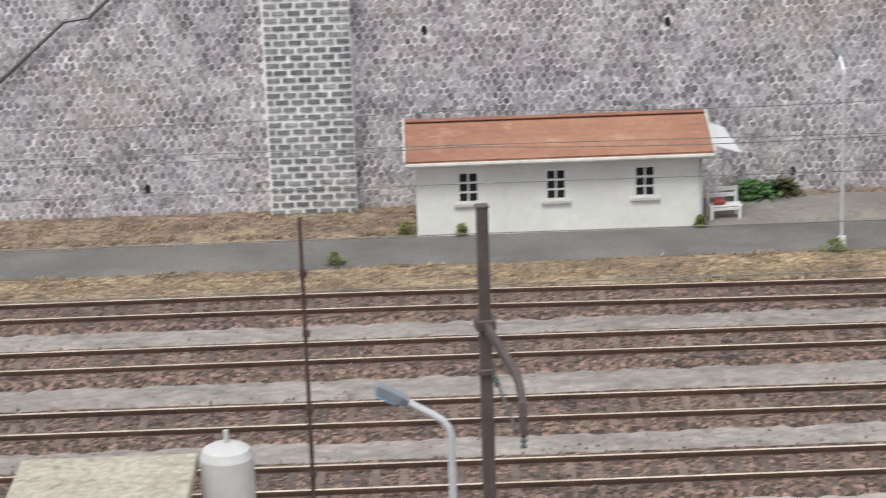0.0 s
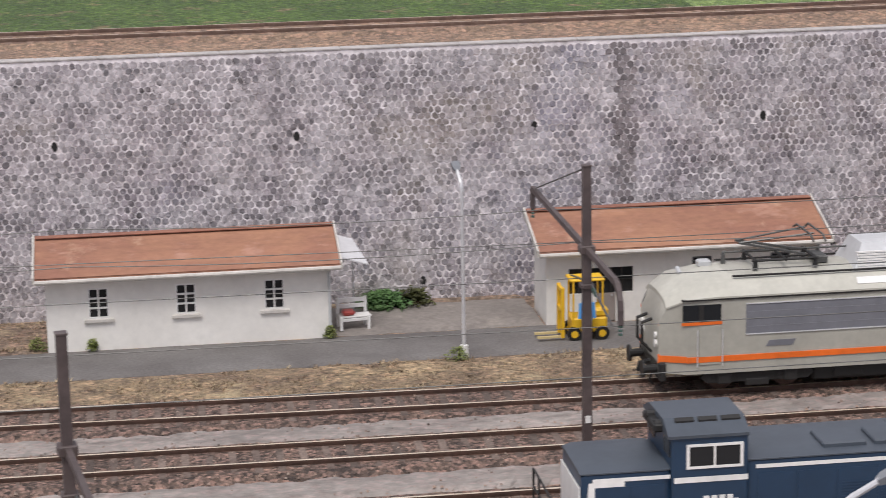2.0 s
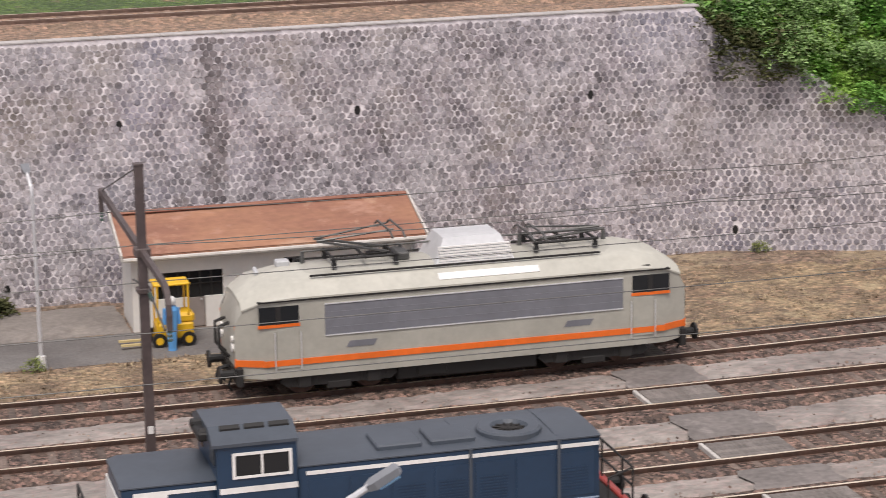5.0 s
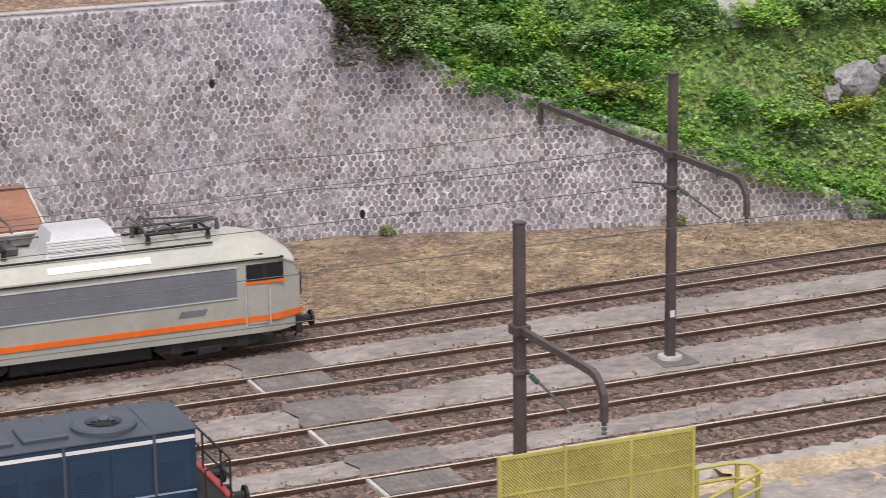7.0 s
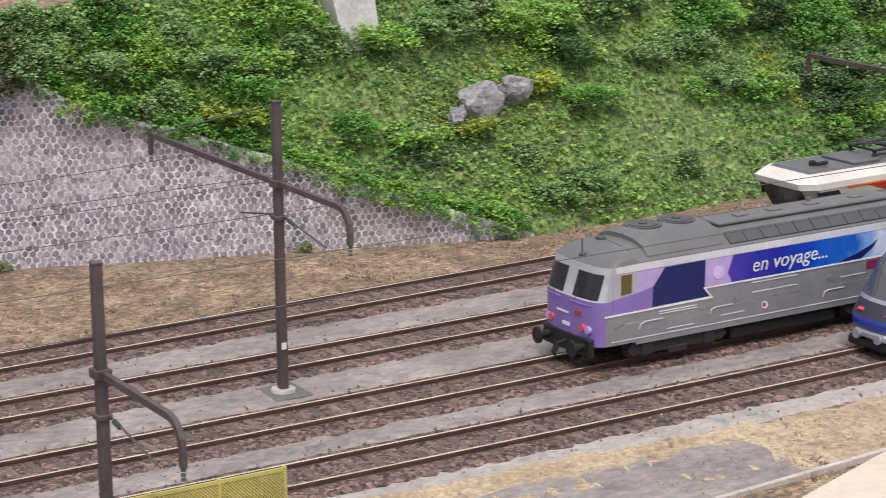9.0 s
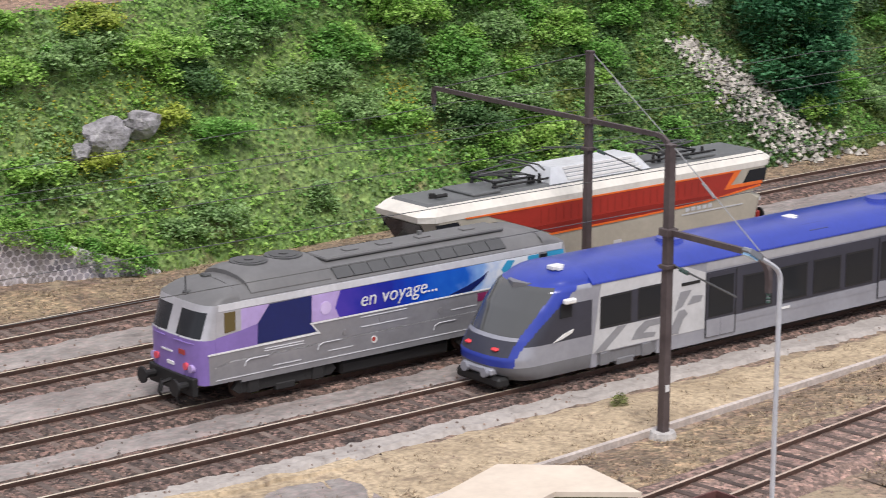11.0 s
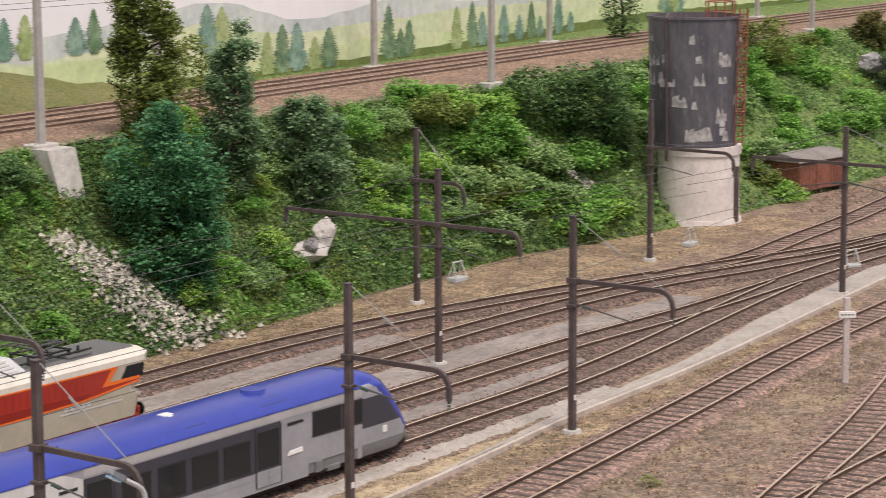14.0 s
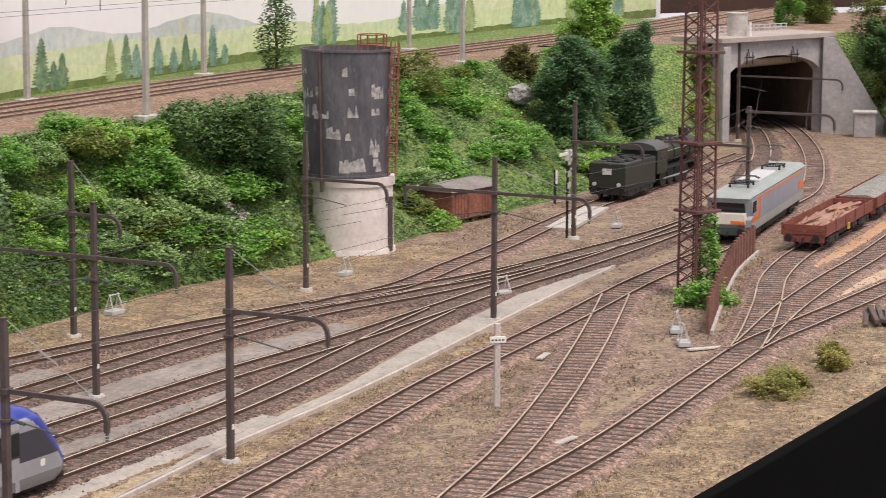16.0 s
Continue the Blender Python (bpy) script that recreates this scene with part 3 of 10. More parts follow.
# ---- the upper level ----
rng = random.Random(5)
cr = spline([(-22, 11.9), (30, 11.9)] + CREST[1:] + [(262, 31)], 2.0)
rows = [[(x, y, ZU) for x, y in cr], [(x, 70, ZU) for x, y in cr]]
upper = raw("upper_ground", rows[0] + rows[1], [(i, i + 1, len(cr) + i + 1, len(cr) + i) for i in range(len(cr) - 1)], M_EARTH)
tagged(upper, "earth of the upper level behind the wall", "ground", kind="structure")
strip("upper_ballast", [(-22, 18.4), (25, 18.4), (40, 18.6), (72, 25.2), (99, 27), (128, 29.8), (159, 33), (208, 35.5), (245, 37), (290, 42.5)], [(-22, 11.9), (34, 12.0), (57, 13.4), (72, 15.4), (90, 15.0), (110, 16.6), (129, 17.6), (160, 21.5), (183, 24), (208, 23.6), (245, 22.8), (290, 24)], ZU + 0.05, M_BALLAST_RED, "reddish ballast of the upper line", 0.15, category="ballast")
for key, pts in UPPER.items():
    railway("u" + key, pts, ZU + 0.03, M_BALLAST_RED, "upper main line track with rusty rails on reddish ballast")
strip("meadow", [(-22, 69), (24, 69)], [(-22, 18.5), (24, 18.5)], ZU + 0.06, M_GRASS, "bright green meadow behind the upper line", 0.3)
strip("upper_verge", [(24, 69), (60, 60), (260, 69)], [(24, 18.5), (40, 18.8), (72, 25.3), (99, 27.1), (128, 29.9), (159, 33.1), (208, 35.6), (260, 36)], ZU + 0.06, M_SLOPE, "olive green verge behind the upper line", 0.3)

# ---- the retaining wall: mortar sheet with stones standing proud ----
WALL_LINE = [(-24, 11.2), (20, 11.25), (37.5, 11.5), (57.2, 5.05)]
WALL_TOP = [(-24, 8.78), (36.6, 8.78), (38.0, 7.4), (39.8, 6.9), (41.9, 5.6), (45.1, 4.6), (49, 3.2), (52, 2.0), (55, 0.95), (57.2, 0.12)]


def wall_point(s):
    """The place on the wall's face for the x of the plan, and the face's outward normal."""
    for (xa, ya), (xb, yb) in zip(WALL_LINE[:-1], WALL_LINE[1:]):
        if s <= xb:
            k = (s - xa) / (xb - xa)
            d = Vector((xb - xa, yb - ya)).normalized()
            return Vector((s, ya + k * (yb - ya))), Vector((d.y, -d.x))
    return Vector(WALL_LINE[-1]), Vector((0, -1))


xs = sorted(set(list(np.arange(-24, 57.3, 1.0)) + [p[0] for p in WALL_LINE] + [p[0] for p in WALL_TOP]))
vs, fs = [], []
for x in xs:
    c, n = wall_point(x)
    h = at_x(WALL_TOP, x)
    for off, z in ((0, -0.2), (0, h), (-0.7, h), (-0.7, -0.2)):
        vs.append((c.x + n.x * off, c.y + n.y * off, z))
for i in range(len(xs) - 1):
    for j in range(4):
        a, b = i * 4 + j, i * 4 + (j + 1) % 4
        fs.append((a, a + 4, b + 4, b))
fs += [(0, 1, 2, 3), tuple(len(vs) - 4 + i for i in (3, 2, 1, 0))]
wall = tagged(raw("wall_north", vs, fs, M_MORTAR), "tall retaining wall of grey hexagonal rubble stones in pale mortar", "retaining wall", kind="structure")

R_HEX = 0.141
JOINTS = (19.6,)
HOLES = [(0.46, 5.95), (8.44, 5.95), (16.5, 5.95), (24.5, 5.95), (32.8, 5.95), (-8.9, 0.95), (12.6, 0.75), (27.1, 1.3), (38.2, 0.8)]


def stones():
    """Uneven six-sided stones with worn corners: each corner lies amid three neighbouring centres."""
    rng = random.Random(11)
    dx, dy = R_HEX * math.sqrt(3), R_HEX * 1.5
    nrow, ncol = int(8.8 / dy) + 1, int(81.5 / dx) + 1
    jit = np.random.RandomState(5).uniform(-0.058, 0.058, (nrow + 2, ncol + 2, 2))

    def centre(i, j):
        d = jit[j + 1, i + 1] if -1 <= i <= ncol and -1 <= j <= nrow else (0, 0)
        return -24 + i * dx + (dx / 2 if j % 2 else 0) + d[0], 0.1 + j * dy + d[1]
    vs, fs, single, mi = [], [], [], []
    for j in range(nrow):
        o = j % 2
        for i in range(ncol):
            cx, cz = centre(i, j)
            if cz + R_HEX * 0.8 > at_x(WALL_TOP, cx) or cx > 57 or -4.85 < cx < -1.9:
                continue
            if any(abs(cx - hx) < 0.12 and abs(cz - hz) < 0.15 for hx, hz in HOLES):
                continue
            c, n = wall_point(cx)
            t = Vector((-n.y, n.x))
            near = [centre(i + 1, j), centre(i + o, j + 1), centre(i - 1 + o, j + 1), centre(i - 1, j), centre(i - 1 + o, j - 1), centre(i + o, j - 1)]
            ring, top = [], []
            size = rng.uniform(0.85, 0.95) if all(abs(cx - j_) > rng.uniform(0.1, 0.45) for j_ in JOINTS) else 0.98
            h = rng.uniform(0.008, 0.036)
            tilt = rng.uniform(-0.015, 0.015)
            corner = []
            for k in range(6):
                p, q = near[k], near[(k + 1) % 6]
                r = size * rng.uniform(0.92, 1.04)
                corner.append((((cx + p[0] + q[0]) / 3 - cx) * r, ((cz + p[1] + q[1]) / 3 - cz) * r))
            cut = rng.uniform(0.08, 0.2)
            for k in range(6):
                for nb in (corner[k - 1], corner[(k + 1) % 6]):
                    u, w = corner[k][0] + (nb[0] - corner[k][0]) * cut, corner[k][1] + (nb[1] - corner[k][1]) * cut
                    for lst, sc, off in ((ring, 1.0, -0.01), (top, 0.9, h + tilt * (1 if u > 0 else -1))):
                        g = c + t * u * sc + n * off
                        lst.append((g.x, g.y, cz + w * sc))
            b = len(vs)
            faces = [list(range(12, 24))] + [[k, (k + 1) % 12, 12 + (k + 1) % 12, 12 + k] for k in range(12)]
            if 10.0 < cx < 15.6 and 1.4 < cz < 4.2 and len(single) < 295:
                single.append((ring + top, faces))
            else:
                vs.extend(ring + top)
                fs.extend([[b + q for q in f] for f in faces])
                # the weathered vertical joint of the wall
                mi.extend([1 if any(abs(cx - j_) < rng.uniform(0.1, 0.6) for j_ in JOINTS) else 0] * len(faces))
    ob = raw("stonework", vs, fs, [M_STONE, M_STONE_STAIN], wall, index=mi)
    ob["kind"] = "stuff"
    return single


SINGLE_STONES = stones()
for hx, hz in HOLES:
    c, n = wall_point(hx)
    t = Vector((-n.y, n.x))
    bm = B()
    prof = []
    for k in range(8):
        a = math.pi / 4 * k
        q = c + t * 0.11 * math.cos(a) + n * 0.02
        prof.append((q.x, q.y, hz + 0.17 * math.sin(a)))
    back = [(x - n.x * 0.01, y - n.y * 0.01, z) for x, y, z in prof]
    loft(bm, [prof, back])
    part("weep_hole", bm, M_BLACK, wall, "dark drain hole")

# coping of the wall and its dark vertical joint
cop = B()
for (xa, xb) in ((-24, 36.8),):
    for x in np.arange(xa, xb, 2.0):
        c, n = wall_point(x)
        box(cop, x, min(x + 1.99, xb), c.y - 0.03, c.y + 0.4, 8.78, 8.86, 0.02)
tagged(part("coping", cop, mat("coping stone", (0.47, 0.44, 0.43), (0.38, 0.36, 0.35), scale=0.8, grain=0.2)), "grey coping stones along the top of the wall", "coping", kind="structure")

# ---- brick buttress ----
pil = thing("brick_buttress", "tall buttress of grey bricks with thick white mortar", "buttress", -3.35, 10.9, 0)
bm = B()
box(bm, -1.45, 1.4, -0.32, 0.3, -0.2, 7.75, 0.01)
part("core", bm, M_BRICKMORTAR, pil)
bm = B()
box(bm, -1.62, 1.55, -0.5, 0.3, 7.75, 8.05, 0.04)
part("cap", bm, M_TRIM_SHADE, pil, "blue grey stone cap")
for f_rail in range(1):
    rl = B()
    for z in (8.15, 8.95):
        rod(rl, (-4.5, -0.3, z), (1.5, -0.3, z), 0.035, n=5)
    for x in np.arange(-4.5, 1.6, 1.0):
        rod(rl, (x, -0.3, 8.05), (x, -0.3, 9.0), 0.04, n=5)
        if x < 1.4:
            rod(rl, (x, -0.3, 8.15), (x + 1, -0.3, 8.95), 0.02, n=4)
            rod(rl, (x + 1, -0.3, 8.15), (x, -0.3, 8.95), 0.02, n=4)
    part("railing", rl, M_MAST, pil, "dark metal railing with crossed bars")
bb = B()
box(bb, -0.208, 0.208, -0.04, 0.05, -0.073, 0.073, 0.014)
brick0 = part("brick", bb, M_BRICK, pil, at=(-1.2, -0.33, 0.15))
rngb = random.Random(3)
for r in range(31):
    z = 0.15 + r * 0.246
    xs_ = [-1.17 + 0.52 * i + (0.26 if r % 2 else 0) for i in range(6)]
    for x in xs_:
        if x > 1.2 or (r == 0 and x < -1.1):
            continue
        o = again(brick0, pil, (x + rngb.uniform(-0.02, 0.02), -0.33, z + rngb.uniform(-0.012, 0.012)), 0, 0, rngb.uniform(-1.5, 1.5))
    half = again(brick0, pil, (-1.29 if r % 2 else 1.27, -0.33, z))
    half.matrix_basis = half.matrix_basis @ Matrix.Diagonal((0.48, 1, 1, 1))

# ---- the two low houses ----


def window_unit(parent, x, z0, w, h, y, m=None):
    """A small casement with two by three panes, sill and frame; the outer face at y."""
    win = B()
    fr = 0.055
    for a, b in ((-w / 2, -w / 2 + fr), (w / 2 - fr, w / 2), (-fr / 2, fr / 2)):
        box(win, x + a, x + b, y - 0.03, y + 0.05, z0, z0 + h)
    for k in range(4):
        z = z0 + (h - fr) * k / 3
        box(win, x - w / 2 + fr, x - fr / 2, y - 0.026, y + 0.05, z, z + fr)
        box(win, x + fr / 2, x + w / 2 - fr, y - 0.026, y + 0.05, z, z + fr)
    wo = part("window", win, m or M_WHITE, parent, "dark grey casement window with six panes" if m else "white casement window with six panes")
    for i in range(2):
        for k in range(3):
            pb = B()
            xa = x - w / 2 + fr + i * (w / 2 - fr / 2)
            za = z0 + (h - fr) * k / 3 + fr
            box(pb, xa, xa + w / 2 - fr * 1.5, y + 0.03, y + 0.045, za, za + (h - fr) / 3 - fr)
            part("pane", pb, M_GLASS, wo)
    sb = B()
    box(sb, x - w / 2 - 0.14, x + w / 2 + 0.14, y - 0.12, y + 0.06, z0 - 0.12, z0 - 0.004, 0.015)
    part("sill", sb, M_SILL, wo)


def wall_with_openings(bm, x0, x1, y0, y1, h, openings):
    """A front wall along x with rectangular openings (xa, xb, za, zb)."""
    cuts = sorted({x0, x1, *[o[0] for o in openings], *[o[1] for o in openings]})
    for a, b in zip(cuts[:-1], cuts[1:]):
        o = [q for q in openings if q[0] <= a + 1e-6 and q[1] >= b - 1e-6]
        if o:
            if o[0][2] > 0:
                box(bm, a, b, y0, y1, 0, o[0][2])
            box(bm, a, b, y0, y1, o[0][3], h)
        else:
            box(bm, a, b, y0, y1, 0, h)
    bmesh.ops.remove_doubles(bm, verts=bm.verts, dist=0.001)


def house(x, y, rz, length, depth, eave, ridge, windows, label, wide=None, door=None):
    h = thing("house", label, "house", x, y, 0.0, rz)
    op = [(c - 0.33, c + 0.33, 1.05, 2.06) for c in windows]
    if wide:
        op.append((wide[0], wide[1], 0.99, 1.85))
    if door:
        op.append((door[0], door[1], 0.0, 0.985) if wide else (door[0], door[1], 0.0, 1.9))
    if wide and door:
        op = [o for o in op if o[:2] not in ((wide[0], wide[1]), (door[0], door[1]))]
        op += [(wide[0], door[0], 0.99, 1.85), (door[0], door[1], 0.0, 1.85), (door[1], wide[1], 0.99, 1.85)]
    bm = B()
    wall_with_openings(bm, 0, length, 0, 0.22, eave, op)
    part("wall", bm, M_PLASTER, h, "white plastered front wall")
    # end walls with the slope of the roof, and the back wall
    for xa in (0, length - 0.22):
        bm = B()
        prism(bm, [(0.224, 0), (depth, 0), (depth, ridge - 0.12), (0.224, eave - 0.02)], "x", xa, xa + 0.22)
        part("wall", bm, M_PLASTER, h)
    bm = B()
    box(bm, 0.224, length - 0.224, depth - 0.2, depth, 0, ridge - 0.14)
    part("wall", bm, M_PLASTER, h)
    # near-black sheet that stands in for the unlit room behind the panes
    bm = B()
    box(bm, 0.23, length - 0.23, 0.5, 0.54, 0.02, eave)
    part("inner_wall", bm, M_DARK, h)
    # the roof: lean-to slope with overhang
    ov, gx = 0.42, 0.3
    sl = (ridge - eave) / depth
    p = [(-ov, eave - ov * sl + 0.02), (depth, ridge + 0.02), (depth, ridge + 0.14), (-ov, eave - ov * sl + 0.12)]
    bm = B()
    prism(bm, p, "x", -gx, length + gx)
    part("roof", bm, M_ROOF, h, "terracotta tiled roof")
    # rows of tiles
    n = 15
    tl = B()
    box(tl, 0, length + 2 * gx - 0.02, -0.09, 0.12, 0, 0.02, 0.006)
    first = None
    for r in range(n):
        d = -ov + (depth + ov) * (r + 0.5) / n
        at = (-gx + 0.01, d, eave + d * sl + 0.135)
        if first is None:
            first = part("tile_course", tl, M_ROOF, h, at=at)
            first.rotation_euler = (math.atan(sl) + 0.03, 0, 0)
        else:
            again(first, h, at, 0, math.degrees(math.atan(sl)) + 1.6)
    bm = B()
    box(bm, -gx + 0.02, length + gx - 0.02, depth - 0.3, depth + 0.03, ridge + 0.12, ridge + 0.165, 0.012)
    part("ridge_flashing", bm, M_RIDGE, h, "dull red strip along the top of the roof")
    # verge boards, board in the eaves' shade colour, gutter, down pipe
    for xa in (-gx - 0.07, length + gx + 0.003):
        bm = B()
        prism(bm, [(a - (0.06 if i in (0, 3) else 0), b - 0.03 if i < 2 else b + 0.07) for i, (a, b) in enumerate(p)], "x", xa, xa + 0.065)
        part("verge_board", bm, M_SILL, h)
    # blue grey board stands in for the shadow band below the eaves
    bm = B()
    box(bm, -0.06, length + 0.06, -0.08, -0.004, eave - 0.3, eave - 0.02, 0.01)
    part("fascia_board", bm, M_TRIM_SHADE, h, "blue grey board in the colour of the shade under the eaves")
    bm = B()
    ge = eave - ov * sl
    rod(bm, (-gx, -ov - 0.09, ge + 0.03), (length + gx, -ov - 0.09, ge + 0.03), 0.075, n=8)
    part("gutter", bm, M_SILL, h)
    bm = B()
    pipe(bm, [(length - 0.1, -ov - 0.05, ge), (length - 0.05, -0.1, eave - 0.35), (length - 0.05, -0.1, 0.02)], 0.05)
    part("down_pipe", bm, M_GREY, h)
    for c in windows:
        window_unit(h, c, 1.05, 0.66, 1.01, 0.03, M_CASEMENT if wide else None)
    if wide:
        wb = B()
        xs = np.linspace(wide[0], wide[1], 7)
        for xx in xs:
            box(wb, xx - 0.025, xx + 0.025, 0.05, 0.1, 0.99, 1.85)
        box(wb, wide[0], wide[1], 0.052, 0.098, 1.40, 1.44)
        wo = part("window", wb, M_DARK, h, "wide barred window opening")
        pb = B()
        box(pb, wide[0], wide[1], 0.12, 0.135, 0.99, 1.85)
        part("pane", pb, M_GLASS, wo)
    if door:
        db = B()
        box(db, door[0] + 0.01, door[1] - 0.01, 0.06, 0.11, 0.02, 0.97 if wide else 1.88, 0.01)
        d = part("door", db, paint("grey brown door", (0.30, 0.26, 0.24)), h, "grey brown plank door")
        kb = B()
        rod(kb, (door[1] - 0.12, 0.06, 0.9), (door[1] - 0.12, 0.0, 0.9), 0.03)
        part("door_handle", kb, M_GREY, d)
    return h


h1 = house(0.0, 7.42, 0.0, 9.08, 2.0, 2.55, 3.22, [1.655, 4.43, 7.255], "low white plastered house with a terracotta roof and three windows")
h2 = house(16.15, 7.42, 0.0, 9.2, 2.15, 2.58, 3.3, [5.22, 7.88], "low white plastered house with a wide barred opening", wide=(0.75, 2.9), door=(1.75, 2.32))

# the lean-to canopy at the end of the first house
can = thing("canopy", "small whitish sheet canopy at the end of the house", "canopy", 9.4, 7.45, 0)
bm = B()
loft(bm, [[(0.0, 0.0, 2.62), (0.95, 0.15, 2.3), (0.62, 1.9, 2.75), (0.0, 1.9, 2.95)], [(0.0, 0.0, 2.66), (0.95, 0.15, 2.34), (0.62, 1.9, 2.79), (0.0, 1.9, 2.99)]])
part("sheet", bm, paint("milky sheet", (0.66, 0.66, 0.68), rough=0.5), can)
bm = B()
rod(bm, (0.6, 1.8, 0), (0.6, 1.8, 2.75), 0.03)
part("post", bm, M_GREY, can)

# ---- overhead line masts, lamps, wires ----


def mast_foot(t):
    bm = B()
    rod(bm, (0, 0, 0.0), (0, 0, 0.2), 0.42, 0.36, n=10)
    part("footing", bm, M_FOOT, t, "pale concrete footing")


M_TIE = paint("grey rod", (0.30, 0.30, 0.30))
M_INSUL = paint("insulator green", (0.07, 0.12, 0.10), rough=0.25)


def mast(x, y, h, arms, label, stay=0, foot=True, lean=0.0, tag=True, wet=False):
    """A square brown mast. arms: (height, reach, kind) with reach along -y (minus) or +y; stay: side of the guy wire along x."""
    t = thing("catenary_mast", label, "catenary mast", x, y, 0, 0, group="masts of the overhead line")
    if foot:
        mast_foot(t)
    if wet:
        bm = B()
        box(bm, -0.6, 0.6, -0.75, 0.65, 0.0, 0.12, 0.02)
        part("foundation", bm, M_ASPHALT, t, "dark asphalt patch round the footing")
    bm = B()
    w0, w1 = 0.122, 0.108
    loft(bm, [[(-w0, -w0, 0.1), (w0, -w0, 0.1), (w0, w0, 0.1), (-w0, w0, 0.1)], [(-w1 + lean, -w1, h), (w1 + lean, -w1, h), (w1 + lean, w1, h), (-w1 + lean, w1, h)]])
    box(bm, -w1 - 0.02 + lean, w1 + 0.02 + lean, -w1 - 0.02, w1 + 0.02, h, h + 0.05, 0.01)
    part("post", bm, M_MAST, t)
    if tag:
        bm = B()
        box(bm, -0.075, 0.075, -w0 - 0.015, -w0 + 0.006, 1.38, 1.58)
        part("number_plate", bm, M_WHITE, t, "small white plate")
    for z in sorted({a[0] for a in arms}):
        cb = B()
        box(cb, -0.2, 0.2, -0.2, 0.2, z - 0.11, z + 0.11, 0.02)
        part("collar", cb, M_MAST, t)
        cb = B()
        box(cb, -0.18, 0.18, -0.18, 0.18, z - 1.05, z - 0.92, 0.02)
        for q in (-0.13, 0.13):
            rod(cb, (q, -0.24, z - 0.99), (q, 0.24, z - 0.99), 0.025, n=5)
        part("clamp", cb, M_MAST, t)
    for z, reach, kind in arms:
        s = 1 if reach > 0 else -1
        bm = B()
        r = abs(reach)
        # a level girder, bent down at its end
        pts = [(0.13, z), (r - 0.75, z)]
        for k in range(1, 5):
            a = math.pi / 2 * k / 4
            pts.append((r - 0.75 + 0.6 * math.sin(a), z - 0.6 * (1 - math.cos(a))))
        pts.append((r - 0.15, z - 0.95))
        if kind == "straight":
            pts = [(0.13, z), (r, z)]
        if kind == "hook":
            pts = [(0.13, z), (r - 0.12, z), (r - 0.06, z - 0.06), (r - 0.06, z - 0.6)]
        rings = []
        for i, (u, v) in enumerate(pts):
            p0, p1 = pts[max(i - 1, 0)], pts[min(i + 1, len(pts) - 1)]
            d = Vector((p1[0] - p0[0], p1[1] - p0[1])).normalized()
            e = Vector((-d.y, d.x)) * 0.08
            rings.append([(-0.065, s * (u + e.x), v + e.y), (0.065, s * (u + e.x), v + e.y), (0.065, s * (u - e.x), v - e.y), (-0.065, s * (u - e.x), v - e.y)])
        loft(bm, rings)
        arm = part("bracket_arm", bm, M_MAST, t)
        if kind != "straight":
            ib = B()
            ze = pts[-1][1]
            for k in range(3):
                rod(ib, (0, s * pts[-1][0], ze - 0.02 - 0.1 * k), (0, s * pts[-1][0], ze - 0.075 - 0.1 * k), 0.06, 0.06, n=8)
            part("insulator", ib, M_INSUL, arm, "dark green insulator")
        sb = B()
        pipe(sb, [(0.1, s * 0.2, z - 0.95), (0.1, s * min(2.6, r * 0.7), z - 1.35)], 0.03, 5)
        part("steady_arm", sb, M_WIRE, t)
        ib = B()
        for k in range(3):
            rod(ib, (0.1, s * (0.4 + 0.12 * k), z - 1.01 - 0.02 * k), (0.1, s * (0.47 + 0.12 * k), z - 1.02 - 0.02 * k), 0.065, n=8)
        part("insulator", ib, M_INSUL, t, "dark green insulator")
        if reach > 3:
            sb = B()
            rod(sb, (0, s * 0.1, h - 0.06), (0, s * r * 0.93, z + 0.1), 0.022, n=4)
            part("tie_rod", sb, M_WIRE, t)
    if stay:
        z, reach, kind = arms[-1]
        r = abs(reach)
        sg = 1 if reach > 0 else -1
        bm = B()
        rod(bm, (0.06, sg * 0.1, h - 0.05), (0.06, sg * r * 0.86, z + 0.08), 0.017, n=5)
        rod(bm, (0.06, sg * r * 0.3, h - 0.05 - (h - z) * 0.33), (0.06, sg * r * 0.42, h - 0.05 - (h - z) * 0.47), 0.032, n=6)
        part("tie_rod", bm, M_TIE, t, "grey tie rod")
    return t


MA = "dark brown steel mast with a curved bracket arm"
ROW2, ROW4 = -7.1, -18.7
turned = mast(1.2, -19.6, 8.0, [(5.6, -4.0, "ogive")], MA)
turned.matrix_basis = turned.matrix_basis @ pose(0, 0, 0, 0, 0, 8)
mast(14.48, ROW2, 8.3, [(6.1, 7.8, "hook"), (6.1, -4.2, "ogive")], "dark brown steel mast with arms to both sides", foot=False)
mast(30.3, -18.6, 7.75, [(5.3, -4.3, "ogive")], MA)
mast(40.6, -7.05, 8.5, [(6.2, 8.7, "hook"), (6.2, -4.3, "ogive")], "dark brown steel mast with arms to both sides", wet=True)
mast(67.2, -6.8, 8.6, [(6.25, 8.7, "hook"), (6.25, -4.2, "ogive")], "dark brown steel mast with arms to both sides", stay=1)
mast(58.3, -20.1, 8.35, [(5.95, -4.0, "ogive")], MA, stay=1)
mast(73.2, -18.9, 8.2, [(5.8, -4.25, "ogive")], MA, stay=1)
mast(95.35, -5.9, 8.7, [(6.3, 8.8, "hook"), (6.3, -4.5, "ogive")], "dark brown steel mast with arms to both sides")
mast(88.3, -17.65, 8.5, [(6.05, -4.6, "ogive")], MA, stay=1)
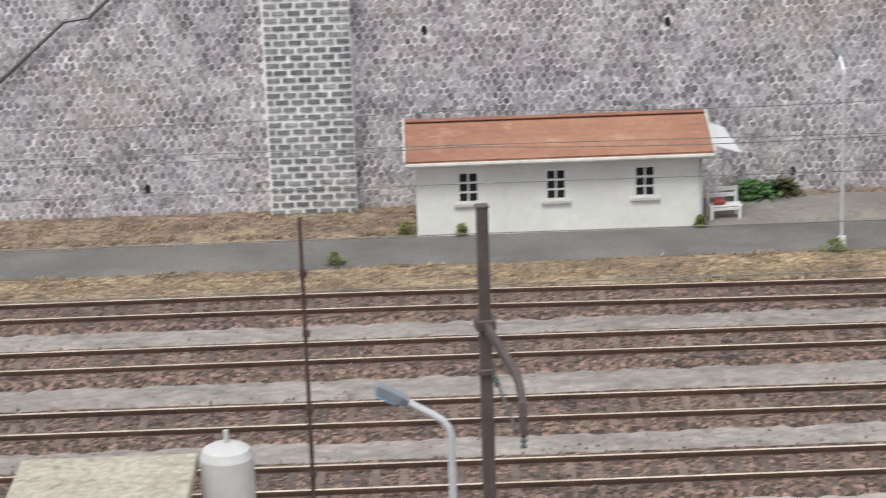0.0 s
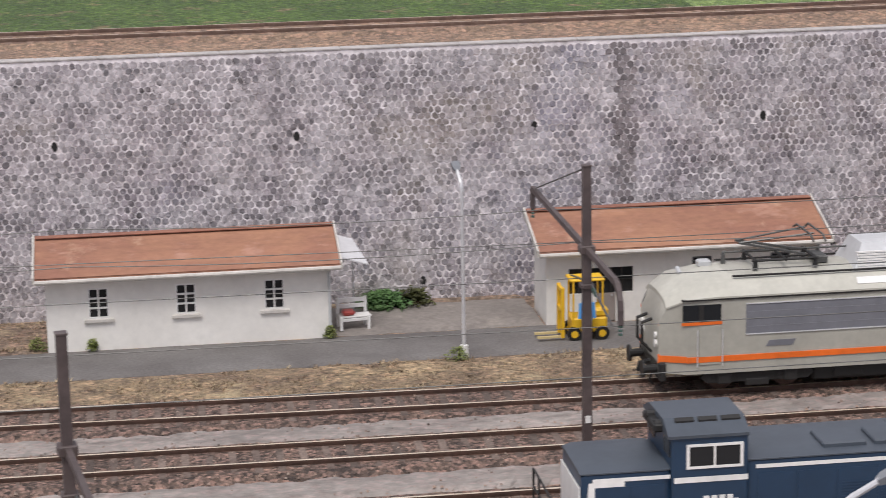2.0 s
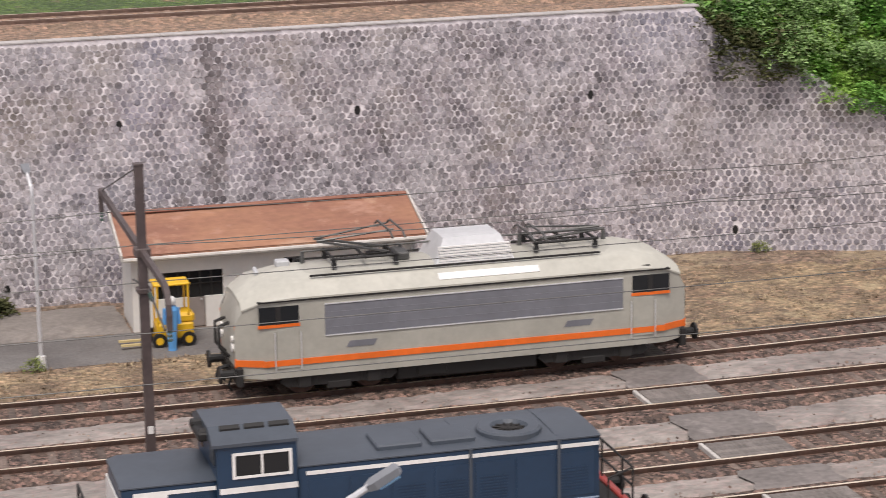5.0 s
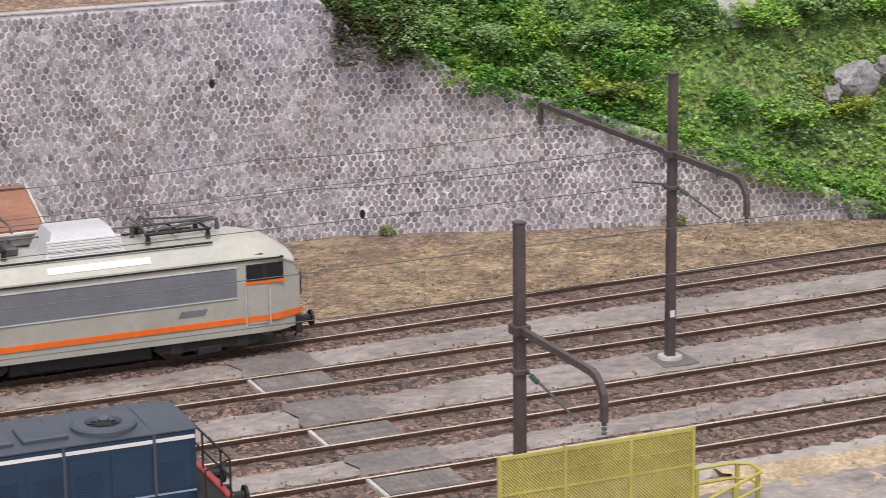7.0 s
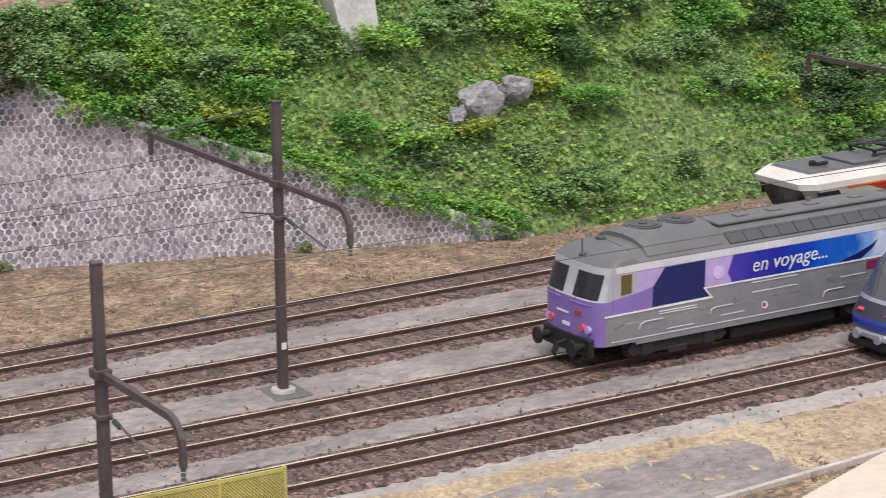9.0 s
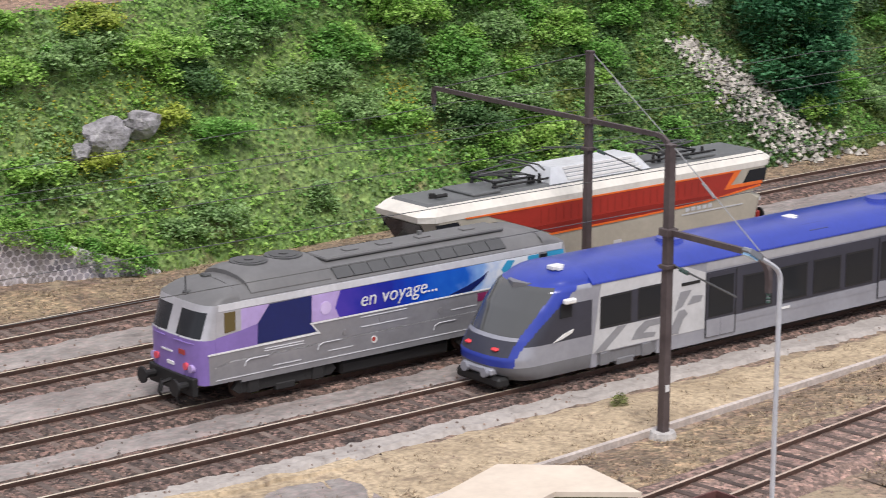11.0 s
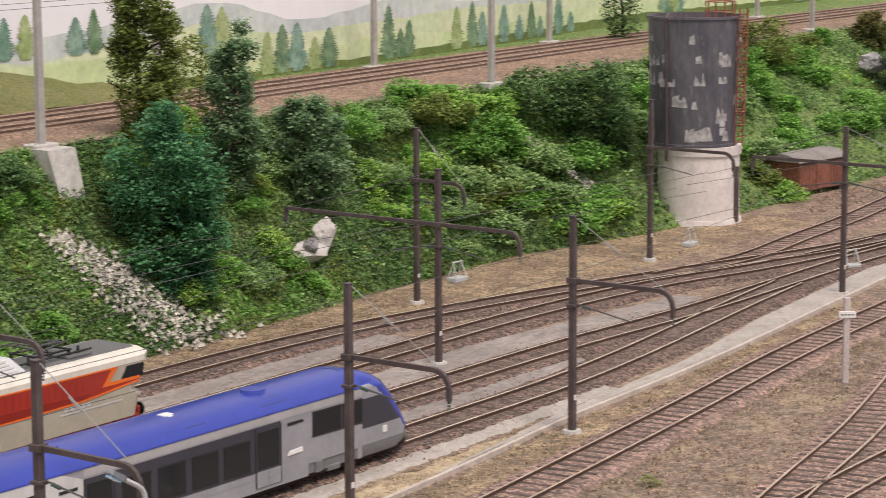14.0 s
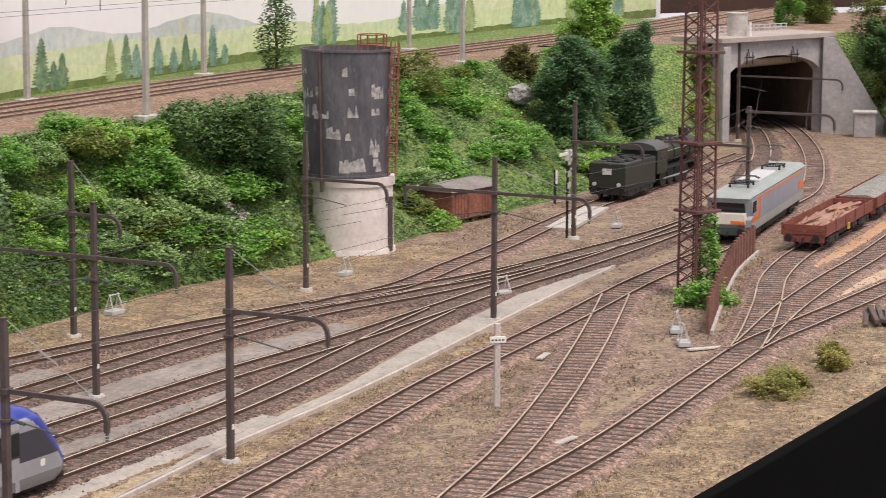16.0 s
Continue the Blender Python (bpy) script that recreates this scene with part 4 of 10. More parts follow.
mast(121.2, -12.3, 8.65, [(6.8, 5.4, "hook"), (6.8, -5.6, "ogive")], "dark brown steel mast with arms to both sides", stay=1)
mast(124.5, 1.3, 9.0, [(6.4, -5.4, "ogive")], MA)
mast(106.5, 3.85, 8.9, [(6.3, -3.1, "ogive")], MA, stay=1)
mast(151.0, -2.9, 9.0, [(6.4, -5.0, "ogive")], MA)
mast(217.0, 11.3, 9.2, [(6.1, -10.2, "ogive")], MA)
mast(157.9, -12.3, 8.6, [(6.0, 6.0, "straight"), (8.3, -6.0, "ogive")], MA)



def lamp_post(x, y, h, out, label, z=0.0, light=True, rz=0.0):
    """A slim post with a bent head that reaches out along +x by out."""
    t = thing("street_lamp", label, "street lamp", x, y, z, rz)
    bm = B()
    rod(bm, (0, 0, 0), (0, 0, 0.45), 0.16, 0.13, n=8)
    part("base", bm, M_WHITE, t)
    bm = B()
    pts = [(0, 0, 0.4), (0, 0, h - 0.85), (out * 0.03, 0, h - 0.72), (out * 0.1, 0, h - 0.6), (out * 0.22, 0, h - 0.5), (out * 0.6, 0, h - 0.25)]
    pipe(bm, pts, 0.06, 8)
    part("post", bm, M_STEEL, t)
    e = Vector(pts[-1])
    d = (e - Vector(pts[-2])).normalized()
    up = Vector((-d.z, 0, d.x)) * (1 if out > 0 else -1)
    bm = B()
    rings = []
    for k, w, hh in ((-0.05, 0.07, 0.05), (0.08, 0.13, 0.07), (abs(out) * 0.42, 0.13, 0.06), (abs(out) * 0.46, 0.09, 0.03)):
        q = e + d * k
        rings.append([tuple(q + Vector((0, sy * w, 0)) + up * sz * hh) for sy, sz in ((-1, -1), (1, -1), (1, 1), (-1, 1))])
    loft(bm, rings)
    hd = part("head", bm, M_HEAD, t, "grey lamp head")
    bm = B()
    rings = []
    for k, w in ((0.12, 0.1), (abs(out) * 0.4, 0.1)):
        q = e + d * k - up * 0.085
        rings.append([tuple(q + Vector((0, sy * w, 0)) + up * sz * 0.03) for sy, sz in ((-1, -1), (1, -1), (1, 1), (-1, 1))])
    loft(bm, rings)
    part("lens", bm, M_LENS if light else M_GLASS, hd, "pale blue lamp glass")
    return t


M_HEAD = paint("lamp head", (0.22, 0.23, 0.25))
M_LENS = paint("lamp glass", (0.35, 0.6, 0.85), rough=0.15)

lamp_post(12.9, 4.1, 6.2, -0.7, "white street lamp beside the road", light=False, rz=-80)
lamp_post(0.3, -30.0, 7.95, -1.15, "grey street lamp with a curved neck at the front edge")
lamp_post(13.9, -30.0, 7.85, 1.2, "grey street lamp with a curved neck at the front edge")
lamp_post(52.3, -30.0, 8.3, -1.15, "grey street lamp with a curved neck at the front edge")

# ---- railway vehicles ----


def sided(bm, pts, w, t=0.012, both=True):
    """A flat panel of (x, z) points on the side walls at y = -w and w."""
    plate(bm, [(x, -w, z) for x, z in pts], t)
    if both:
        plate(bm, [(x, w, z) for x, z in reversed(pts)], t)
    return bm


def band(x0, x1, z0, z1):
    return [(x0, z0), (x1, z0), (x1, z1), (x0, z1)]


def panel(name, t, pts, w, m, label="", th=0.012):
    obs = []
    for side in (1, -1):
        bm = B()
        plate(bm, [(x, side * w, z) for x, z in (pts if side < 0 else list(reversed(pts)))], th)
        bmesh.ops.recalc_face_normals(bm, faces=bm.faces)
        obs.append(part(name, bm, m, t, label))
    return obs[-1]


def hull(x, w, zb, ze, roof, top):
    """A closed section at x: straight sides to the eaves at ze, then a curved roof up to top."""
    pts = [(x, -w, zb), (x, -w, ze)]
    for k in range(1, 6):
        a = math.pi * k / 6
        pts.append((x, -w * roof * math.cos(a), ze + (top - ze) * math.sin(a) ** 0.7))
    pts += [(x, w, ze), (x, w, zb)]
    return pts


def bogie(t, x, wheels=2, r=0.46, base=2.2, w=1.25):
    bm = B()
    n = wheels
    half = base * (n - 1) / 2
    for s in (-1, 1):
        y = s * w
        prism(bm, [(x - half - 0.7, 0.5), (x - half - 0.5, 0.34), (x + half + 0.5, 0.34), (x + half + 0.7, 0.5), (x + half + 0.5, 0.74), (x - half - 0.5, 0.74)], "y", y - 0.07, y + 0.07)
        for k in range(n):
            xx = x - half + k * base
            box(bm, xx - 0.2, xx + 0.2, y - 0.13 if s < 0 else y + 0.02, y - 0.02 if s < 0 else y + 0.13, 0.3, 0.72, 0.03)
            for q in (-0.38, 0.38):
                rod(bm, (xx + q, y, 0.36), (xx + q, y, 0.8), 0.09, n=7)
        box(bm, x - 0.35, x + 0.35, y - 0.1, y + 0.1, 0.2, 0.42, 0.03)
    b = part("bogie", bm, M_DARK, t, "dusty dark bogie frame")
    for k in range(n):
        xx = x - half + k * base
        wb = B()
        for s in (-1, 1):
            rod(wb, (xx, s * 0.72, r), (xx, s * 0.84, r), r, n=18)
            rod(wb, (xx, s * 0.84, r), (xx, s * 0.86, r), r * 0.55, n=12)
        rod(wb, (xx, -0.72, r), (xx, 0.72, r), 0.08)
        part("wheelset", wb, M_RAIL, b)
    return b


def buffers(t, x, s, beam=None, z=0.75, w=1.3):
    if beam:
        bm = B()
        box(bm, *sorted((x, x - s * 0.18)), -w, w, z - 0.3, z + 0.25, 0.03)
        part("buffer_beam", bm, beam, t)
    for y in (-0.87, 0.87):
        bm = B()
        rod(bm, (x, y, z), (x + s * 0.38, y, z), 0.12, n=10)
        rod(bm, (x + s * 0.38, y, z), (x + s * 0.45, y, z), 0.25, n=14)
        part("buffer", bm, M_BLACK, t)
    bm = B()
    pipe(bm, [(x, 0, z), (x + s * 0.3, 0, z - 0.05), (x + s * 0.36, 0, z - 0.3)], 0.06)
    for y in (-0.5, 0.5):
        pipe(bm, [(x, y, z - 0.1), (x + s * 0.12, y, z - 0.45), (x + s * 0.02, y, z - 0.6)], 0.04)
    part("coupling", bm, M_BLACK, t)


def pantograph(t, x, z, s=1, up=0.0):
    bm = B()
    for xx in (-0.9, 0.9):
        for y in (-0.6, 0.6):
            rod(bm, (x + xx, y, z), (x + xx, y, z + 0.22), 0.09, 0.06, n=8)
    for y in (-0.6, 0.6):
        rod(bm, (x - 1.0, y, z + 0.25), (x + 1.0, y, z + 0.25), 0.045, n=5)
    for xx in (-0.9, 0.0, 0.9):
        rod(bm, (x + xx, -0.7, z + 0.25), (x + xx, 0.7, z + 0.25), 0.045, n=5)
    base = part("pantograph", bm, M_BLACK, t, "folded dark pantograph")
    bm = B()
    kx, kz = x - s * 1.3, z + 0.42 + up
    for y in (-0.35, 0.35):
        rod(bm, (x + s * 0.7, y, z + 0.3), (kx, y * 0.5, kz), 0.04, n=5)
        rod(bm, (kx, y * 0.5, kz), (x + s * 0.9, y * 1.2, z + 0.5 + 1.6 * up), 0.03, n=5)
    part("arm", bm, M_WIRE, base)
    for q in (-0.18, 0.18):
        bm = B()
        pts = [(x + s * 0.9 + q, -1.0, z + 0.38 + 1.6 * up), (x + s * 0.9 + q, -0.7, z + 0.52 + 1.6 * up), (x + s * 0.9 + q, 0.7, z + 0.52 + 1.6 * up), (x + s * 0.9 + q, 1.0, z + 0.38 + 1.6 * up)]
        pipe(bm, pts, 0.035, 5)
        part("collector", bm, M_WIRE, base)


def bar_text(bm, x0, x1, z, h, w, n=5):
    """Plain bars where small lettering stands."""
    d = (x1 - x0) / n
    for i in range(n):
        sided(bm, band(x0 + i * d, x0 + (i + 0.72) * d, z, z + h), w, 0.02)


# --- beige electric locomotive with an orange stripe, on the track along the houses ---
C_BEIGE = paint("concrete grey paint", (0.42, 0.41, 0.36))
C_BEIGE_ROOF = paint("pale grey roof", (0.50, 0.49, 0.43), rough=0.5)
C_ORANGE = paint("orange paint", (0.85, 0.17, 0.025), rough=0.35)
C_SLATE = paint("slate grey grille", (0.19, 0.195, 0.22))
C_DUSTY = paint("dusty slate", (0.25, 0.255, 0.28))
C_PALE = paint("pale metal", (0.70, 0.71, 0.72), metal=0.3)


def beige_loco(x, y, rz):
    L, w = 13.4, 1.45
    t = thing("electric_locomotive", "concrete grey electric locomotive with an orange waist stripe", "locomotive", x, y, 0.29, rz)
    bm = B()
    secs = []
    for xx, ww, ze, top, zb in ((0.0, 1.12, 2.2, 2.25, 0.72), (0.22, 1.2, 2.62, 2.9, 0.68), (0.75, 1.42, 2.85, 3.25, 0.66), (1.6, w, 2.92, 3.45, 0.66), (2.4, w, 2.92, 3.5, 0.66),
                               (L - 2.4, w, 2.92, 3.5, 0.66), (L - 1.6, w, 2.92, 3.45, 0.66), (L - 0.75, 1.42, 2.85, 3.25, 0.66), (L - 0.22, 1.2, 2.62, 2.9, 0.68), (L, 1.12, 2.2, 2.25, 0.72)):
        secs.append(hull(xx, ww, zb, ze, 0.93, top))
    loft(bm, secs)
    part("body", bm, C_BEIGE, t, smooth=True)
    bm = B()
    loft(bm, [hull(xx, ww, ze - 0.02, ze + 0.03, 0.94, top + 0.03) for xx, ww, ze, top in ((0.18, 1.22, 2.62, 2.88), (0.75, 1.45, 2.87, 3.25), (1.6, w + 0.03, 2.93, 3.45), (L - 1.6, w + 0.03, 2.93, 3.45), (L - 0.75, 1.45, 2.87, 3.25), (L - 0.18, 1.22, 2.62, 2.88))])
    roof = part("roof", bm, C_BEIGE_ROOF, t, "pale grey curved roof", smooth=True)
    bm = B()
    for s in (-1, 1):
        box(bm, 1.9, L - 1.2, *sorted((s * 1.32, s * 1.40)), 2.985, 3.03)
        box(bm, 0.6, L - 0.6, *sorted((s * (w + 0.035), s * (w - 0.1))), 2.86, 2.90)
        box(bm, 2.2, L - 2.6, *sorted((s * 0.98, s * 1.04)), 3.40, 3.45)
    part("rain_strip", bm, M_DARK, roof)
    # fairing in the middle of the roof and its lower louvres
    bm = B()
    loft(bm, [[(5.85, -0.98, 3.3), (8.3, -0.98, 3.3), (8.3, 0.98, 3.3), (5.85, 0.98, 3.3)], [(6.2, -0.6, 4.12), (7.9, -0.6, 4.12), (7.9, 0.6, 4.12), (6.2, 0.6, 4.12)]])
    fair = part("roof_fairing", bm, C_PALE, t, "raised silver fairing in the middle of the roof")
    bm = B()
    for k in range(8):
        z = 3.36 + 0.07 * k
        yy = -1.0 + 0.38 * (z - 3.3) / 0.82
        box(bm, 6.0, 8.15, yy - 0.035, yy + 0.02, z, z + 0.045)
    part("louvre", bm, M_WHITE, fair, "white louvres")
    bm = B()
    plate(bm, [(5.85, -1.36, 3.08), (8.85, -1.36, 3.08), (8.85, -1.2, 3.24), (5.85, -1.2, 3.24)], 0.03)
    part("roof_hatch", bm, M_WHITE, roof, "white hatch strip")
    for xx, s in ((3.9, 1), (9.9, -1)):
        pantograph(t, xx, 3.5, s, 0.28 if s > 0 else 0.0)
    bm = B()
    for xx in (2.3, 5.2, 8.8, 11.4):
        rod(bm, (xx, 0.4, 3.45), (xx, 0.4, 3.8), 0.08, 0.05, n=7)
    rod(bm, (2.3, 0.4, 3.8), (11.4, 0.4, 3.8), 0.03, n=5)
    box(bm, 4.9, 5.3, -0.3, 0.5, 3.48, 3.72, 0.05)
    part("roof_cable", bm, M_WIRE, t)
    bm = B()
    box(bm, 1.5, 1.9, 0.2, 0.55, 3.42, 3.62, 0.04)
    rod(bm, (0.9, 0, 3.32), (0.9, 0.35, 3.42), 0.07)
    part("horn", bm, M_GREY, t)
    # sides
    panel("side_grille", t, band(2.5, 11.35, 1.8, 2.68), w, C_SLATE, "slate grey ribbed grille panel")
    bm = B()
    for z in (1.78, 2.69):
        sided(bm, band(2.5, 11.35, z, z + 0.03), w, 0.03)
    part("grille_frame", bm, C_PALE, t)
    bm = B()
    for k in range(3):
        z = 2.02 + k * 0.22
        sided(bm, band(2.55, 11.3, z, z + 0.012), w + 0.012, 0.004)
    part("grille_rib", bm, C_DUSTY, t)
    bm = B()
    sided(bm, band(0.75, L - 0.75, 1.02, 1.19), w, 0.028)
    for s, x0 in ((1, 0.0), (-1, L)):
        for y0, y1, a, b in ((-1.44, -1.12, 0.75, 0.0), (1.44, 1.12, 0.75, 0.0)):
            q = [(x0 + s * a, y0, 1.02), (x0 + s * b, y1, 1.02), (x0 + s * b, y1, 1.21), (x0 + s * a, y0, 1.21)]
            loft(bm, [[(p[0], p[1] * 1.012, p[2]) for p in q], [(p[0], p[1] * 0.99, p[2]) for p in q]])
        box(bm, *sorted((x0 - s * 0.03, x0 + s * 0.05)), -1.13, 1.13, 0.98, 1.25, 0.01)
    part("stripe", bm, C_ORANGE, t, "orange waist stripe")
    for x0 in (0.62, L - 1.76):
        pnl = panel("cab_side_window", t, band(x0, x0 + 1.14, 2.24, 2.74), w, M_GLASS, "dark cab side window")
        bm = B()
        sided(bm, band(x0 + 0.48, x0 + 0.62, 2.24, 2.74), w, 0.03)
        part("window_bar", bm, M_DARK, pnl)
        bm = B()
        sided(bm, band(x0 - 0.03, x0 + 1.17, 2.14, 2.23), w, 0.016)
        part("stripe", bm, C_ORANGE, t)
    for x0 in (1.12, L - 1.74):
        bm = B()
        sided(bm, band(x0, x0 + 0.62, 0.95, 2.1), w, 0.02)
        door = part("cab_door", bm, C_BEIGE, t, "cab door with hand rails")
        bm = B()
        for xx in (x0 - 0.06, x0 + 0.68):
            for s in (-1, 1):
                rod(bm, (xx, s * (w + 0.05), 0.9), (xx, s * (w + 0.05), 2.0), 0.02, n=5)
        part("hand_rail", bm, C_PALE, door)
    bm = B()
    for x0 in (3.1, 9.55):
        panel("emblem", t, [(x0, 1.40), (x0 + 0.8, 1.40), (x0 + 0.9, 1.58), (x0 + 0.1, 1.58)], w, C_SLATE, "slanted dark grey emblem")
    # ends
    for s, x0 in ((1, 0.0), (-1, L)):
        bm = B()
        for y0, y1 in ((-1.08, -0.04), (0.04, 1.08)):
            q = [(x0 + s * 0.02, y0, 2.2), (x0 + s * 0.02, y1, 2.2), (x0 + s * 0.2, y1 * 1.0, 2.62), (x0 + s * 0.2, y0 * 1.0, 2.62)]
            loft(bm, [[(p[0] - s * 0.02, p[1], p[2]) for p in q], [(p[0] + s * 0.02, p[1], p[2]) for p in q]])
        part("windscreen", bm, M_GLASS, t, "dark windscreen")
        bm = B()
        for yy in (-0.8, 0.8):
            rod(bm, (x0 - s * 0.06, yy, 1.5), (x0 + s * 0.05, yy, 1.5), 0.12, n=10)
            rod(bm, (x0 - s * 0.06, yy, 1.75), (x0 + s * 0.05, yy, 1.75), 0.09, n=10)
        part("headlight", bm, M_WHITE, t, "round white headlight")
        bm = B()
        box(bm, *sorted((x0 - s * 0.012, x0 + s * 0.05)), -1.1, 1.1, 2.08, 2.18)
        part("stripe", bm, C_ORANGE, t)
        bm = B()
        for yy in (-0.3, 0.3):
            pipe(bm, [(x0 - s * 0.02, yy, 1.1), (x0 - s * 0.3, yy, 1.4), (x0 - s * 0.3, yy, 2.0), (x0, yy, 2.1)], 0.05)
        part("gangway_rail", bm, M_DARK, t)
        buffers(t, x0, -s, M_DARK)
    for xx in (2.9, L - 2.9):
        bogie(t, xx, 2, 0.46, 2.0)
    bm = B()
    box(bm, 4.6, L - 4.6, -1.25, 1.25, 0.22, 0.7, 0.05)
    box(bm, 5.2, 6.1, -1.3, 1.3, 0.3, 0.62, 0.03)
    part("underframe_box", bm, M_BLACK, t)
    return t


beige_loco(17.7, -0.66, 0.2)

# --- blue diesel shunter with a raised cab ---
C_BLUE = paint("dark blue paint", (0.017, 0.043, 0.088), rough=0.35)
C_PALEBLUE = paint("pale blue line", (0.30, 0.38, 0.5))
C_BLUEGREY = paint("slate blue grey roof", (0.062, 0.075, 0.095), rough=0.5)


def diesel(x, y, rz):
    L, w = 11.6, 1.17
    t = thing("diesel_locomotive", "dark blue diesel locomotive with white stripes and a raised cab", "locomotive", x, y, 0.29, rz)
    for x0, x1, zt, nm in ((0.5, 2.62, 2.64, "short_hood"), (4.35, L - 0.1, 2.75, "long_hood")):
        bm = B()
        loft(bm, [hull(xx, w - d, 0.95, zt - 0.12 - d * 0.4, 0.93, zt - 0.04 - d * 0.6) for xx, d in ((x0, 0.12), (x0 + 0.22, 0.0), (x1 - 0.22, 0.0), (x1, 0.1))])
        part(nm, bm, C_BLUE, t, "dark blue engine hood", smooth=True)
        bm = B()
        loft(bm, [hull(xx, w + 0.02 - d, zt - 0.1 - d * 0.3, zt - 0.07 - d * 0.3, 0.93, zt + 0.0 - d * 0.5) for xx, d in ((x0 - 0.03, 0.12), (x0 + 0.22, 0.0), (x1 - 0.22, 0.0), (x1 + 0.03, 0.1))])
        part("hood_top", bm, C_BLUEGREY, t, "slate grey hood top", smooth=True)
        panel("stripe", t, band(x0 + 0.25, x1 - 0.05, zt - 0.30, zt - 0.21), w, M_WHITE, "white stripe")
        panel("stripe", t, band(x0 + 0.1, x1 - 0.05, 1.18, 1.22), w, C_PALEBLUE)
        n = int((x1 - x0) / 0.95)
        for k in range(n):
            a = x0 + 0.3 + k * (x1 - x0 - 0.4) / n
            bm = B()
            sided(bm, band(a, a + (x1 - x0 - 0.4) / n - 0.07, 1.3, zt - 0.42), w, 0.016)
            d = part("hood_door", bm, C_BLUE, t)
            if x0 > 3 and k in (2, 3, 4, 6):
                bm = B()
                for q in range(9):
                    sided(bm, band(a + 0.1, a + 0.75, 1.4 + q * 0.07, 1.43 + q * 0.07), w + 0.016, 0.012)
                part("louvre", bm, C_BLUE, d)
    bm = B()
    plate(bm, [(0.48, 1.08, 0.95), (0.48, -1.08, 0.95), (0.48, -1.08, 2.2), (0.48, 1.08, 2.2)], 0.03)
    sided(bm, [(0.55, 0.95), (0.82, 0.95), (0.82, 2.1), (1.5, 2.1), (1.5, 2.34), (0.66, 2.34)], w, 0.014)
    part("white_front", bm, M_WHITE, t, "white painted hood front")
    # cab
    bm = B()
    cw = w + 0.05
    box(bm, 2.6, 4.4, -cw, cw, 0.95, 3.33, 0.03)
    cab = part("cab", bm, C_BLUE, t, "dark blue cab")
    bm = B()
    loft(bm, [[(xx, -cw - 0.05, 3.3), (xx, -cw - 0.05, 3.37), (xx, -0.72, 3.64), (xx, 0.68, 3.62), (xx, cw + 0.05, 3.37), (xx, cw + 0.05, 3.3)] for xx in (2.5, 4.42)])
    part("cab_roof", bm, C_BLUEGREY, t, "slate grey chamfered cab roof")
    bm = B()
    for k in range(3):
        a = 2.75 + k * 0.55
        f = 0.8
        y0, z0 = -cw - 0.05 + 0.55 * f, 3.37 + 0.27 * f
        loft(bm, [[(a, y0 - 0.05, z0 + 0.02), (a + 0.45, y0 - 0.05, z0 + 0.02), (a + 0.45, y0 + 0.04, z0 + 0.08), (a, y0 + 0.04, z0 + 0.08)], [(a, y0 - 0.05, z0 - 0.03), (a + 0.45, y0 - 0.05, z0 - 0.03), (a + 0.45, y0 + 0.04, z0 + 0.03), (a, y0 + 0.04, z0 + 0.03)]])
    part("roof_slot", bm, M_BLACK, cab)
    wp = panel("cab_window", t, band(3.0, 4.22, 2.6, 3.1), cw, M_GLASS, "dark cab side window")
    bm = B()
    for q in (band(2.94, 4.28, 2.55, 2.61), band(2.94, 4.28, 3.08, 3.14), band(2.94, 3.01, 2.61, 3.08), band(4.21, 4.28, 2.61, 3.08), band(3.58, 3.63, 2.61, 3.08)):
        sided(bm, q, cw, 0.03)
    part("window_frame", bm, M_WHITE, wp, "white window frame")
    for s, xx in ((-1, 2.6), (1, 4.4)):
        bm = B()
        for y0, y1 in ((-1.05, -0.45), (0.45, 1.05)):
            box(bm, *sorted((xx, xx + s * 0.02)), y0, y1, 2.8, 3.2)
        part("cab_end_window", bm, M_GLASS, cab)
    bm = B()
    for z, a, b in ((2.22, 2.65, 4.4), (1.72, 3.3, 4.2), (1.5, 2.9, 4.0)):
        sided(bm, band(a, b, z, z + (0.13 if z > 1.9 else 0.06)), cw, 0.015)
    bar_text(bm, 3.2, 4.05, 1.16, 0.16, cw, 6)
    bar_text(bm, 3.35, 4.1, 1.78, 0.1, cw, 4)
    part("lettering", bm, M_WHITE, t, "white stripes and lettering bars")
    bm = B()
    rod(bm, (2.35, -0.5, 3.42), (2.6, -0.5, 3.42), 0.14, n=10)
    rod(bm, (2.3, 0.1, 3.5), (2.6, 0.1, 3.5), 0.1, n=10)
    box(bm, 2.3, 2.55, -0.7, 0.5, 3.3, 3.5, 0.04)
    part("horn", bm, M_BLACK, cab)
    # roof hatches, fan, exhaust
    for a in (6.3, 7.55):
        bm = B()
        box(bm, a, a + 1.05, -0.85, 0.2, 2.6, 2.84, 0.03)
        part("hatch", bm, C_BLUEGREY, t, "square hatch on the hood")
    bm = B()
    ring = lambda r, z: [(9.55 + r * math.cos(2 * math.pi * i / 24), -0.33 + r * math.sin(2 * math.pi * i / 24), z) for i in range(24)]
    loft(bm, [ring(0.78, 2.6), ring(0.76, 2.82), ring(0.70, 2.86), ring(0.44, 2.86), ring(0.36, 2.74)], caps=False)
    cowl = part("fan_cowl", bm, C_BLUEGREY, t, "round dark fan cowl")
    bm = B()
    rod(bm, (9.55, -0.33, 2.6), (9.55, -0.33, 2.77), 0.4, n=24)
